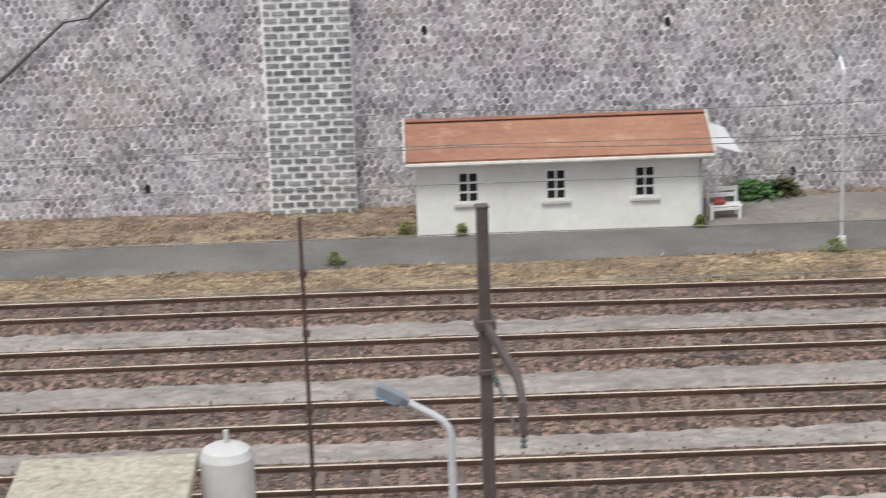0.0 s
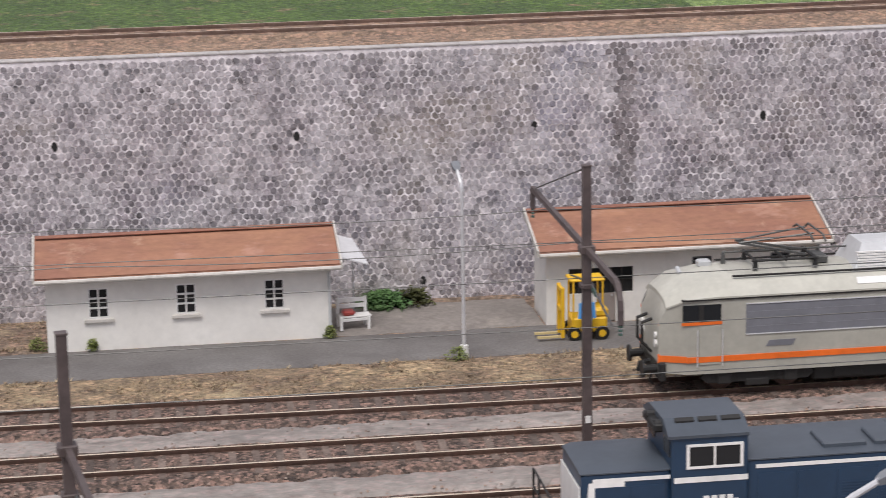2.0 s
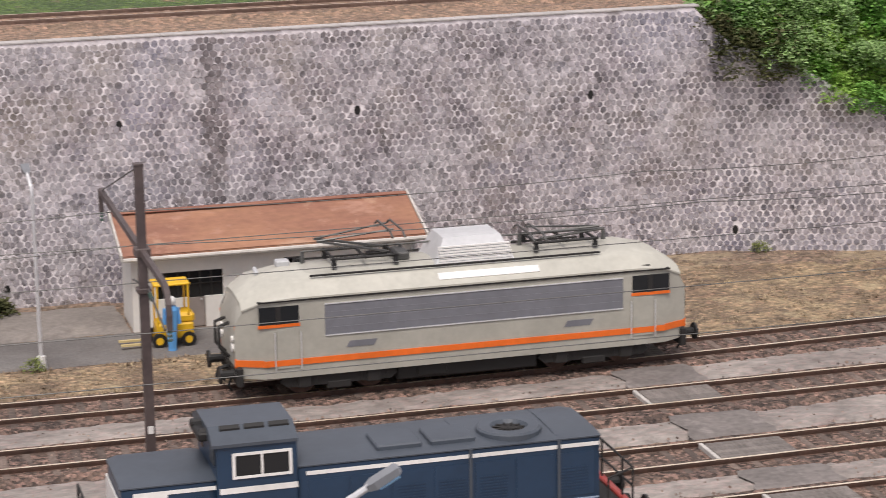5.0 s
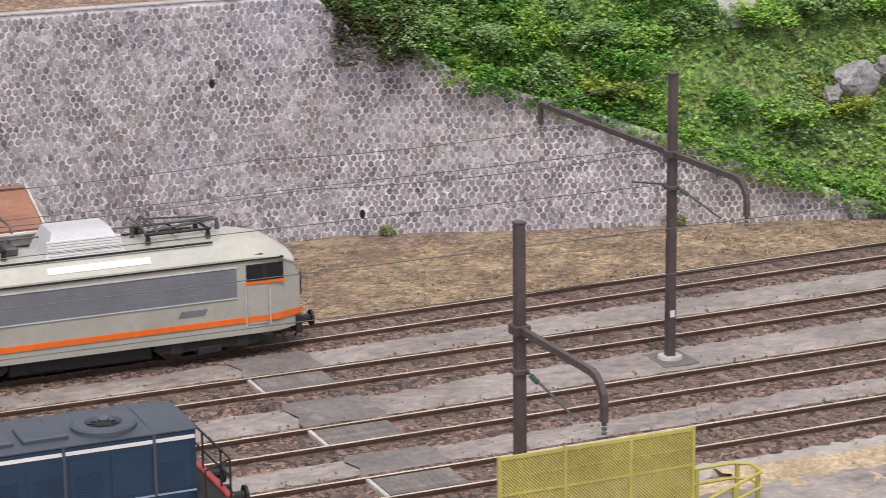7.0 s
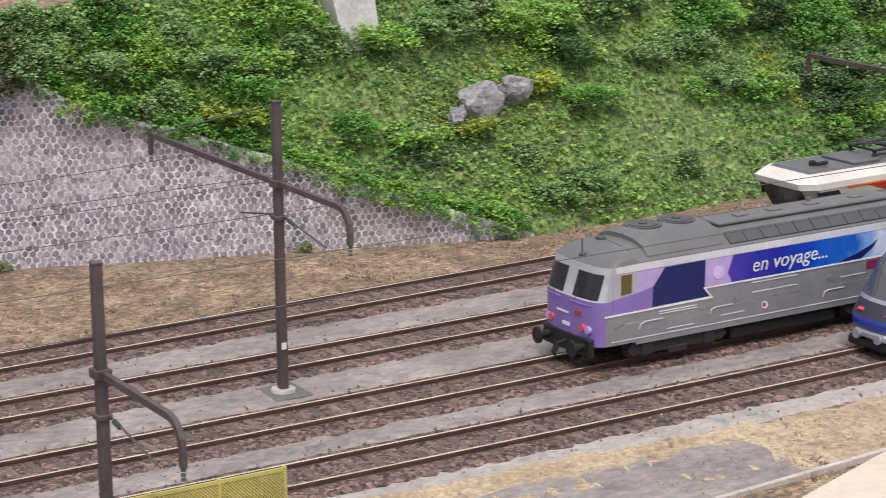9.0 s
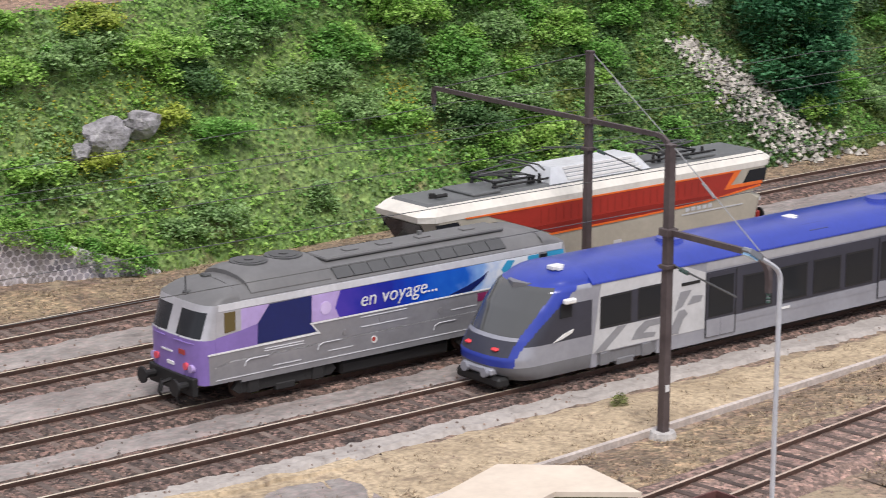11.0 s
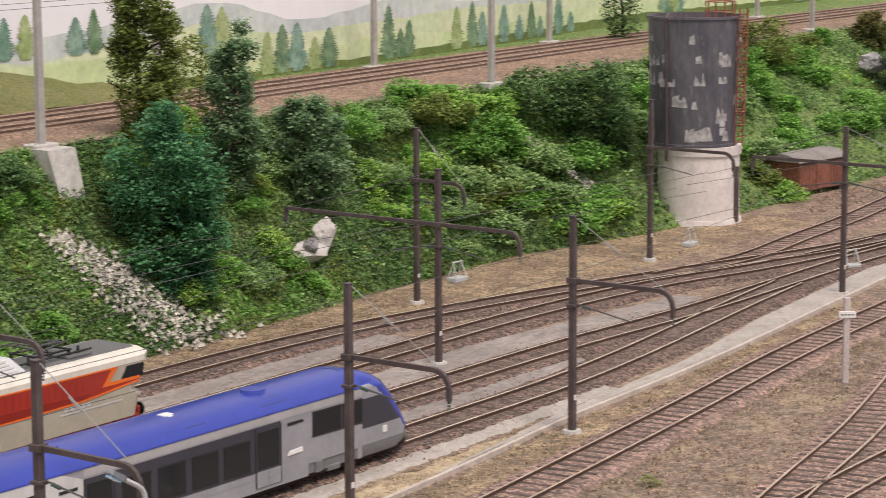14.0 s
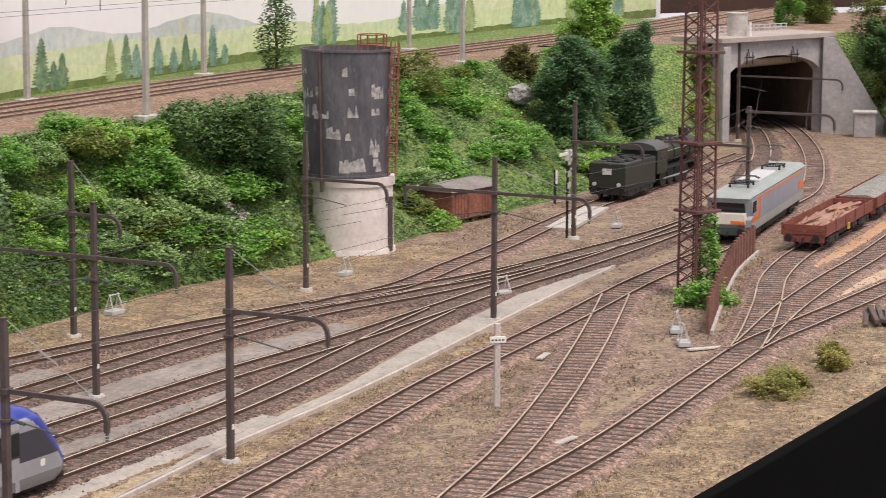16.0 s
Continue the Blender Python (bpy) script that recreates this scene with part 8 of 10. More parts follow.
# many lesser shrubs over the bank
rs = random.Random(77)
for k in range(215):
    x = 39 + 170 * rs.random() ** 1.15 if k < 150 else rs.uniform(72, 128)
    kk = rs.uniform(0.12, 0.97)
    p = slope_point(x, kk)
    if 86 < x < 92.5 and kk < 0.62:
        continue
    if abs(x - 180.2) < 3.6 and 0.3 < kk < 0.85:
        continue
    if abs(x - 57.7) < 2.4 and 0.3 < kk < 0.7 or abs(x - 105.2) < 2 and kk < 0.5 or abs(x - 91) < 2.2 and kk > 0.6:
        continue
    big = rs.uniform(0.9, 2.0) * (1.0 if x < 120 else 1.35)
    plant("shrub", p[0], p[1], p[2] - 0.25, big * rs.uniform(0.55, 0.9), big * rs.uniform(1.2, 1.8), rs.choice([M_LEAF, M_LEAF, M_LEAF_OLIVE, M_LEAF_SAGE, M_LEAF_LIGHT, M_LEAF_SAGE] if x > 84 else [M_LEAF, M_LEAF_LIGHT, M_LEAF_LIGHT, M_LEAF_SAGE, M_LEAF_SAGE]), "leafy shrub on the bank", "shrub", "low", int(130 * big), 0.18 if x < 120 else 0.3, False, 500 + k, "shrubs on the bank")


def boulder(x, y, z, sx, sy, sz, m, label, seed, cat="rock"):
    bm = B()
    bmesh.ops.create_icosphere(bm, subdivisions=3, radius=1)
    for v in bm.verts:
        n = noise.noise(v.co * 1.3 + Vector((seed, 0, 0))) * 0.5 + noise.noise(v.co * 3.1 + Vector((0, seed, 0))) * 0.28
        v.co *= 1 + n
    cut = random.Random(seed)
    for _ in range(16):
        d = Vector((cut.gauss(0, 1), cut.gauss(0, 1), cut.gauss(0, 1))).normalized()
        lim = cut.uniform(0.62, 0.95)
        for v in bm.verts:
            over_by = v.co.dot(d) - lim
            if over_by > 0:
                v.co -= d * over_by
    for v in bm.verts:
        v.co.x, v.co.y, v.co.z = v.co.x * sx, v.co.y * sy, v.co.z * sz
        v.co += v.co.normalized() * noise.noise(v.co * 6 + Vector((seed, seed, 0))) * 0.09
    return tagged(part("rock", bm, m, at=(x, y, z)), label, cat)


boulder(57.2, 8.75, 4.5, 1.1, 0.75, 0.85, M_ROCK, "grey craggy rock in the ivy", 3)
boulder(58.9, 9.0, 4.75, 0.85, 0.6, 0.7, M_ROCK, "grey craggy rock in the ivy", 8)
boulder(56.0, 8.4, 4.1, 0.45, 0.4, 0.4, M_ROCK, "small grey rock in the ivy", 5)
boulder(103.9, 8.8, 2.5, 1.7, 0.8, 0.6, M_FOOT, "pale rock on the bank", 12)
boulder(105.5, 9.0, 3.2, 0.75, 0.6, 1.1, M_FOOT, "pale pointed rock on the bank", 15)
boulder(103.6, 8.3, 2.95, 0.55, 0.45, 0.42, M_ROCK, "dark hollow rock between pale ones", 23)
boulder(181.6, 16.2, 6.6, 1.6, 1.2, 0.85, M_ROCK, "pale grey rock on the bank", 19)


def scree(a, b, w0, w1, n, label, smin, smax):
    """A run of loose stones down the bank from a to b (x, share of height)."""
    rng = random.Random(int(a[0]))
    vs, fs = [], []
    for _ in range(n):
        t = rng.random()
        x = a[0] + (b[0] - a[0]) * t + rng.gauss(0, 0.4) * (w0 + (w1 - w0) * t)
        k = a[1] + (b[1] - a[1]) * t
        p = Vector(slope_point(x, min(max(k + rng.gauss(0, 0.02), 0.0), 1)))
        if k < 0.02:
            p.y -= rng.uniform(0, 1.2)
        s = rng.uniform(smin, smax)
        i = len(vs)
        pts = [Vector((rng.uniform(-1, 1), rng.uniform(-1, 1), rng.uniform(-0.6, 1))).normalized() for _ in range(2)]
        for dx, dy, dz in ((1, 0.2, 0), (-0.3, 0.9, 0.1), (-0.9, -0.4, 0), (0.2, -1, 0.1), (0.1, 0.1, 0.9), (0, 0, -0.7)):
            q = p + Vector((dx * rng.uniform(0.7, 1.2), dy * rng.uniform(0.7, 1.2), dz * rng.uniform(0.7, 1.2))) * s + Vector((0, -0.05, 0.12))
            vs.append(tuple(q))
        for f in ((0, 1, 4), (1, 2, 4), (2, 3, 4), (3, 0, 4), (1, 0, 5), (2, 1, 5), (3, 2, 5), (0, 3, 5)):
            fs.append(tuple(i + q for q in f))
    return tagged(raw("scree", vs, fs, M_SCREE), label, "scree", kind="stuff")


scree((88.3, 0.6), (92.6, 0.0), 0.9, 3.8, 1000, "pale loose stones spilled down the bank", 0.08, 0.24)
scree((128.6, 0.62), (131.3, 0.3), 0.5, 0.8, 120, "pale loose stones on the bank", 0.1, 0.28)

# loose stones along the ballast, and dry grass on the verges
rng = random.Random(31)
pv, pf = [], []
for key, n in (("a", 6500), ("b", 6500), ("c", 6500), ("d", 6000), ("e", 4200), ("f", 1600), ("g", 2600), ("h", 1500), ("i", 1000)):
    line = spline(TRACKS[key], 0.5)
    for _ in range(n):
        x, y = line[int((len(line) - 1) * rng.random() ** (1.3 if key in "abcd" else 1.0))]
        o = rng.gauss(0, 1.05)
        s = rng.uniform(0.03, 0.07)
        i = len(pv)
        z = 0.13 if abs(o) < 1.4 else 0.09
        pv.extend([(x + rng.uniform(-0.3, 0.3) + a * s, y + o + b * s, z + c * s) for a, b, c in ((1, 0, 0), (-0.5, 0.9, 0), (-0.5, -0.9, 0), (0, 0, 1.1))])
        for k in range(1, 4):
            pv[i + k] = (pv[i][0] + (pv[i + k][0] - pv[i][0]) * 0 + [0, -1.5, -1.5, -1][k] * s, pv[i][1] + [0, 0.9, -0.9, 0][k] * s, z + [0, 0, 0, 1.1][k] * s)
        pf.extend([(i, i + 1, i + 3), (i + 1, i + 2, i + 3), (i + 2, i, i + 3)])
tagged(raw("loose_stones", pv, pf, M_PEBBLE), "loose brown ballast stones", "stones", kind="stuff")

cv, cf = [], []
for (xa, xb), line_far, line_near, n in (((60, 118), [(60, -25.4), (79, -22.8), (95, -20.7), (118, -17.6)], [(60, -34.8), (88, -30), (118, -19.2)], 3600), ((95, 150), [(95, -21), (118, -18.5), (132, -15.5), (150, -13.5)], [(95, -26), (118, -26), (132, -22), (150, -17)], 3600),
                                         ((88, 150), [(88, -31.4), (114, -29), (150, -28)], [(88, -35.2), (150, -35.2)], 2600), ((100, 170), [(100, 5), (122, 7.5), (143, 5.5), (170, 6)], [(100, 3.4), (122, 0.8), (143, 1.0), (170, 4.2)], 2200),
                                         ((120, 200), [(120, -4), (160, -4), (200, 0)], [(120, -11), (160, -11), (200, -6)], 2600)):
    for _ in range(n):
        x = rng.uniform(xa, xb)
        y = rng.uniform(at_x(line_near, x), at_x(line_far, x))
        if noise.noise((x * 0.35, y * 0.5, 5.5)) < -0.1:
            continue
        q, i = rng.uniform(0.04, 0.12), len(cv)
        cv.extend([(x + dx * q * rng.uniform(0.7, 1.3), y + dy * q * rng.uniform(0.7, 1.3), 0.03 + dz * q) for dx, dy, dz in ((1, 0, 0), (-0.3, 0.9, 0), (-0.8, -0.6, 0), (0.1, 0, 1.0))])
        cf.extend([(i, i + 1, i + 3), (i + 1, i + 2, i + 3), (i + 2, i, i + 3)])
tagged(raw("clods", cv, cf, mat("brown clods", (0.20, 0.145, 0.11), (0.30, 0.23, 0.165), (0.10, 0.075, 0.06), scale=1.0, fine=8, island=0.6, bump=0)), "small brown clods and gravel on the open ground", "gravel", kind="stuff")

M_BLADE = mat("straw blades", (0.44, 0.355, 0.225), (0.30, 0.23, 0.15), scale=0.9, fine=5, island=0.5, bump=0)
M_WEED = mat("brown weeds", (0.19, 0.14, 0.09), (0.27, 0.20, 0.135), scale=0.9, fine=5, island=0.5, bump=0)
for m, lab, seed, thr in ((M_BLADE, "pale dry grass blades on the verges", 1, 0.0), (M_WEED, "brown dry weeds on the verges", 2, -0.05)):
    r = random.Random(seed)
    gv, gf = [], []
    fields = (((-22, 31), lambda x: (0.95, 4.1), 2400), ((-22, 0), lambda x: (7.6, 11.0), 1500), ((31, 57), lambda x: (1.2, wall_point(x)[0].y - 0.2), 1300), ((57, 108), lambda x: (at_x([(57, 1.9), (99, 3.2), (108, 2.2)], x), at_x(FOOT, x)), 1600),
              ((42, 118), lambda x: (at_x([(40, -24.9), (60, -22.8), (79, -20.4), (95, -18.3), (105, -16.9), (120, -14.9)], x), at_x([(40, -20.1), (58, -20.1), (81, -17.7), (90, -16.6), (100, -15.8), (120, -13.4)], x)), 2200),
              ((60, 112), lambda x: (at_x([(60, -34.5), (88, -27.5), (95, -26.0), (103, -23.4), (112, -20.2)], x), at_x([(60, -25.6), (79, -23.0), (95, -20.9), (112, -18.4)], x)), 2200),
              ((88, 130), lambda x: (-35.2, at_x([(88, -31.6), (95, -31.2), (114, -29.2), (128, -28.6), (130, -28.6)], x)), 2400), ((40, 88), lambda x: (at_x([(40, -19.9), (46, -20.4), (58, -19.8), (88, -16.7)], x), at_x([(40, -18.2), (50, -17.2), (70, -16.5), (88, -15.7)], x)), 900))
    for (x0, x1), rngy, n in fields:
        for _ in range(n):
            x = r.uniform(x0, x1)
            y0, y1 = rngy(x)
            y = r.uniform(y0, y1)
            v = noise.noise((x * 0.5, y * 0.9, seed * 7.0))
            if v < thr:
                continue
            for _b in range(5):
                a = r.uniform(0, 6.28)
                l, h = r.uniform(0.05, 0.17), r.uniform(0.03, 0.12)
                i = len(gv)
                bx, by = x + r.uniform(-0.12, 0.12), y + r.uniform(-0.12, 0.12)
                c, s = math.cos(a), math.sin(a)
                gv.extend([(bx - s * 0.02, by + c * 0.02, 0.05), (bx + s * 0.02, by - c * 0.02, 0.05), (bx + c * l, by + s * l, 0.05 + h)])
                gf.append((i, i + 1, i + 2))
    tagged(raw("dry_grass", gv, gf, m), lab, "dry grass", kind="stuff")

# ---- water tower ----
M_TANK = mat("dark tank sheet", (0.075, 0.073, 0.09), (0.125, 0.118, 0.135), (0.17, 0.165, 0.17), scale=0.9, fine=4, grain=0.22, rough=0.55, bump=0.15, stretch=(1, 1, 0.35))
M_PEEL = mat("peeled pale paint", (0.50, 0.48, 0.475), (0.26, 0.25, 0.25), scale=2.6, fine=5, grain=0.25)
M_RUST = mat("rusty red steel", (0.30, 0.125, 0.08), (0.22, 0.085, 0.058), scale=1.2, fine=6, grain=0.25, rough=0.8)
M_TOWERWHITE = mat("whitewashed masonry", (0.74, 0.68, 0.65), (0.64, 0.58, 0.56), (0.55, 0.49, 0.47), scale=0.35, fine=4, grain=0.12, bump=0.2)
TX, TY = 139.2, 6.9
tower = thing("water_tower", "old water tower with a dark peeling tank on a white base", "water tower", TX, TY, 0.0, -58)
bm = B()
rod(bm, (0, 0, 4.3), (0, 0, 4.85), 2.62, 2.66, n=40)
part("base_cornice", bm, M_TOWERWHITE, tower, smooth=True)
bm = B()
rod(bm, (0, 0, 0), (0, 0, 0.35), 2.72, 2.66, n=40)
part("base_plinth", bm, M_TOWERWHITE, tower, smooth=True)
bm = B()
rod(bm, (0, 0, 0), (0, 0, 4.55), 2.58, 2.5, n=40)
part("base", bm, M_TOWERWHITE, tower, "whitewashed round base", smooth=True)
bm = B()
rod(bm, (-0.35, 0, 4.85), (-0.35, 0, 12.75), 2.62, 2.88, n=48, caps=False)
tank = part("tank", bm, M_TANK, tower, "dark sheet metal tank", smooth=True)
bm = B()
circ = lambda r, z: [(-0.35 + r * math.cos(2 * math.pi * i / 48), r * math.sin(2 * math.pi * i / 48), z) for i in range(48)]
loft(bm, [circ(2.86, 12.62), circ(2.96, 12.64), circ(2.96, 12.8), circ(2.82, 12.8), circ(2.80, 11.9)], caps=False)
part("tank_rim", bm, M_TANK, tank)
bm = B()
loft(bm, [circ(2.62, 4.86), circ(2.72, 4.9), circ(2.72, 5.03), circ(2.6, 5.05)], caps=False)
part("tank_ring", bm, M_TANK, tank)
bm = B()
rod(bm, (-0.35, 0, 12.0), (-0.35, 0, 12.3), 2.8, n=48)
part("tank_cover", bm, M_RUST, tank, "rusty sunken tank cover")
rr = random.Random(9)
for k in range(62):
    a = rr.uniform(0.9 * math.pi, 2.0 * math.pi)
    z = rr.choice([5.4, 6.3, 7.4, 8.7, 9.9, 11.2]) + rr.uniform(-0.2, 0.2)
    h, w = rr.uniform(0.35, 1.0), rr.uniform(0.1, 0.24)
    rz_ = 2.62 + 0.23 * (z - 4.85) / 7.7 + 0.035
    bm = B()
    pts = [(-w, 0), (w, 0), (w * rr.uniform(0.3, 1.1), h), (-w * rr.uniform(0.3, 1.1), h * rr.uniform(0.8, 1.1))]
    ring = []
    for du, dz in pts:
        aa = a + du / rz_ * 1.6
        ring.append((rz_ * math.cos(aa) - 0.35, rz_ * math.sin(aa), z + dz))
    loft(bm, [ring, [((x + 0.35) * 0.985 - 0.35, y * 0.985, zz) for x, y, zz in ring]])
    part("peeled_patch", bm, M_PEEL, tank, "patch of peeled paint")
# ladder with cage on the right flank, pipe on the left
lad = B()
for xx in (2.28, 2.72):
    rod(lad, (xx - 0.12, -1.25, 4.9), (xx + 0.05, -1.25, 13.3), 0.06, n=5)
for z in np.arange(5.1, 13.2, 0.34):
    xx = 2.16 + 0.17 * (z - 4.9) / 8.4
    rod(lad, (xx, -1.25, z), (xx + 0.44, -1.25, z), 0.04, n=4)
for z in np.arange(6.2, 13.3, 0.8):
    xx = 2.16 + 0.17 * (z - 4.9) / 8.4
    pipe(lad, [(xx, -1.25, z), (xx - 0.06, -1.6, z), (xx + 0.22, -1.85, z), (xx + 0.5, -1.6, z), (xx + 0.44, -1.25, z)], 0.04, 4)
for dx, dy in ((-0.06, -1.6), (0.22, -1.85), (0.5, -1.6)):
    rod(lad, (2.19 + dx, dy, 6.2), (2.33 + dx, dy, 13.2), 0.03, n=4)
part("ladder", lad, M_RUST, tower, "rusty caged ladder")
bm = B()
pipe(bm, [(-2.0, -2.1, 4.0), (-2.15, -2.35, 12.7), (-2.0, -2.0, 13.0)], 0.11, 7)
pipe(bm, [(2.3, -1.35, 0.2), (2.3, -1.35, 3.6)], 0.16, 7)
part("pipe", bm, M_MAST, tower)
bm = B()
for k in range(10):
    a = math.pi * 2 * k / 10
    rod(bm, (1.2 + 0.9 * math.cos(a), 0.4 + 0.9 * math.sin(a), 12.2), (1.2 + 0.9 * math.cos(a), 0.4 + 0.9 * math.sin(a), 13.6), 0.04, n=4)
    b = math.pi * 2 * (k + 1) / 10
    for z in (13.0, 13.6):
        rod(bm, (1.2 + 0.9 * math.cos(a), 0.4 + 0.9 * math.sin(a), z), (1.2 + 0.9 * math.cos(b), 0.4 + 0.9 * math.sin(b), z), 0.035, n=4)
part("top_railing", bm, M_RUST, tower, "rusty railing on top of the tank")

# ---- tunnel portal with the road above it ----
M_PORTAL = mat("grey concrete", (0.40, 0.38, 0.385), (0.31, 0.295, 0.30), (0.46, 0.43, 0.42), scale=0.25, fine=3, grain=0.15, bump=0.15)
PX, PY, PRZ = 222.5, 9.8, -16.0
HX, HY, HRZ = 227.1, 13.6, -70.0      # the bank and wing wall beside it
portal = thing("tunnel_portal", "grey concrete tunnel portal with a wide low arch", "tunnel portal", PX, PY, 0, PRZ, kind="structure")
ow, oh, sp = 7.4, 7.75, 5.7
pts_in = [(-ow, 0), (-ow, sp)] + [(-ow * math.cos(a), sp + (oh - sp) * math.sin(a)) for a in np.linspace(0.2, math.pi - 0.2, 15)] + [(ow, sp), (ow, 0)]
pts_out = [(-ow - 1.1, 0), (-ow - 1.1, sp)] + [(-ow - 1.1 + (2 * ow + 2.0) * k / 14, 9.2) for k in range(15)] + [(ow + 0.9, sp), (ow + 0.9, 0)]
bm = B()
rings = [([bm.verts.new((x, y0, z)) for x, z in pts_in], [bm.verts.new((x, y0, z)) for x, z in pts_out]) for y0 in (0.0, 0.9)]
for i in range(len(pts_in) - 1):
    bm.faces.new((rings[0][0][i], rings[0][0][i + 1], rings[0][1][i + 1], rings[0][1][i]))
    bm.faces.new((rings[1][0][i], rings[1][1][i], rings[1][1][i + 1], rings[1][0][i + 1]))
    bm.faces.new((rings[0][0][i], rings[1][0][i], rings[1][0][i + 1], rings[0][0][i + 1]))
    bm.faces.new((rings[0][1][i], rings[0][1][i + 1], rings[1][1][i + 1], rings[1][1][i]))
bmesh.ops.recalc_face_normals(bm, faces=bm.faces)
part("face", bm, M_PORTAL, portal)
bm = B()
box(bm, -ow - 1.15, -ow - 0.1, -0.5, -0.004, 0, 8.9, 0.05)
part("pier", bm, M_PORTAL, portal)
bm = B()
box(bm, -ow - 1.6, ow + 1.6, -0.6, 5.4, 9.2, 9.7, 0.05)
part("road_deck", bm, mat("pale road slab", (0.44, 0.38, 0.36), (0.36, 0.31, 0.295), scale=0.3, grain=0.2), portal, "pale road deck")
bm = B()
for x in np.arange(-3.0, ow + 1.4, 0.9):
    box(bm, x - 0.06, x + 0.06, 5.1, 5.22, 9.7, 10.3)
for z in (9.95, 10.26):
    box(bm, -3.1, ow + 1.4, 5.12, 5.2, z, z + 0.09)
part("parapet_rail", bm, M_GREY, portal, "grey parapet rail")
bm = B()
rod(bm, (-3.9, 1.6, 9.7), (-3.9, 1.6, 11.7), 0.95, n=20)
rod(bm, (-3.9, 1.6, 11.7), (-3.9, 1.6, 11.85), 1.0, n=20)
part("concrete_pillar", bm, M_FOOT, portal, "pale round concrete pillar", smooth=True)
bm = B()
rod(bm, (-3.9, 0.1, 9.7), (-3.9, 0.1, 11.0), 0.13, n=8)
part("marker_post", bm, M_WHITE, portal, "white post on the deck")
# lining: walls that run on askew, in line with the tracks, and a flat roof
sk = 0.75
bm = B()
for u0, u1 in ((-ow - 0.7, -ow - 0.1), (ow + 0.1, ow + 0.7)):
    loft(bm, [[(u0 + sk * v, v, 0), (u1 + sk * v, v, 0), (u1 + sk * v, v, 8.1), (u0 + sk * v, v, 8.1)] for v in (0.95, 26)])
loft(bm, [[(-ow - 0.7 + sk * v, v, 7.85), (ow + 0.7 + sk * v, v, 7.85), (ow + 0.7 + sk * v, v, 8.1), (-ow - 0.7 + sk * v, v, 8.1)] for v in (0.95, 26)])
box(bm, -ow + 18, ow + 20.5, 26.05, 26.3, 0, 8.1)
part("tunnel_lining", bm, mat("sooty lining", (0.40, 0.30, 0.25), (0.28, 0.21, 0.175), scale=0.4, grain=0.3), portal, "dark tunnel lining")
for k, z in enumerate((6.75, 6.3, 5.9)):
    bm = B()
    box(bm, -ow + 2.2 + 2.2 * k, ow + 1.2 + 2.0 * k, 2.2 + 3 * k, 2.7 + 3 * k, z, z + 0.55)
    part("roof_beam", bm, mat("yellowish beam", (0.42, 0.34, 0.24), (0.34, 0.27, 0.19), scale=0.8) if k == 0 else bpy.data.materials["yellowish beam"], portal, "pale beam under the tunnel roof")
for u in (-4.3, 2.7):
    bm = B()
    for d in (-0.45, 0.45):
        rod(bm, (u + d, -0.25, 7.1), (u + d, -0.25, 8.2), 0.06, n=6)
    rod(bm, (u - 0.7, -0.25, 7.75), (u + 0.7, -0.25, 7.75), 0.07, n=6)
    rod(bm, (u, -0.25, 7.75), (u, -0.02, 8.5), 0.05, n=6)
    part("wire_bracket", bm, M_DARK, portal, "dark bracket for the overhead wires")
wing = thing("wing_wall", "sloping grey concrete wing wall of the tunnel", "wing wall", HX, HY, 0, HRZ, kind="structure")
bm = B()
prism(bm, [(6.55, 0), (12.6, 0), (12.6, 1.2), (7.6, 9.2), (6.55, 9.2)], "y", -0.3, 0.2)
part("face", bm, M_PORTAL, wing)
# ground over the tunnel
bm = B()
tilt = math.radians(PRZ)
corners = [(PX + u * math.cos(tilt) - v * math.sin(tilt), PY + u * math.sin(tilt) + v * math.cos(tilt)) for u, v in ((-8.4, 0.95), (140, 0.95), (140, 45), (-8.4, 26))]
loft(bm, [[(x, y, z) for x, y in corners] for z in (8.2, 8.775)])
tagged(part("tunnel_top", bm, M_BALLAST_RED), "reddish earth over the tunnel", "ground", kind="structure")
# hill on both sides of the portal
vs, fs = [], []
n = 30
for i in range(n + 1):
    x = 7.3 + 24 * i / n
    for j in range(9):
        k = j / 8
        y = 0.1 - (1 - k) * 8 * min(1, i / 8) + 4 * k + 1.0 * noise.noise((x * 0.3, k * 3, 2))
        vs.append((x + (1 - k) * 5.0, y, 9.4 * k ** 0.8 + 0.5 * noise.noise((x * 0.4, k * 4, 9))))
for i in range(n):
    for j in range(8):
        q = i * 9 + j
        fs.append((q, q + 9, q + 10, q + 1))
hill = raw("hill", vs, fs, M_SLOPE)
hill.matrix_basis = pose(HX * K, HY * K, 0, 0, 0, HRZ)
tagged(hill, "green bank beside the tunnel", "embankment", kind="structure")
hm = Matrix.Translation((HX, HY, 0)) @ pose(0, 0, 0, 0, 0, HRZ)
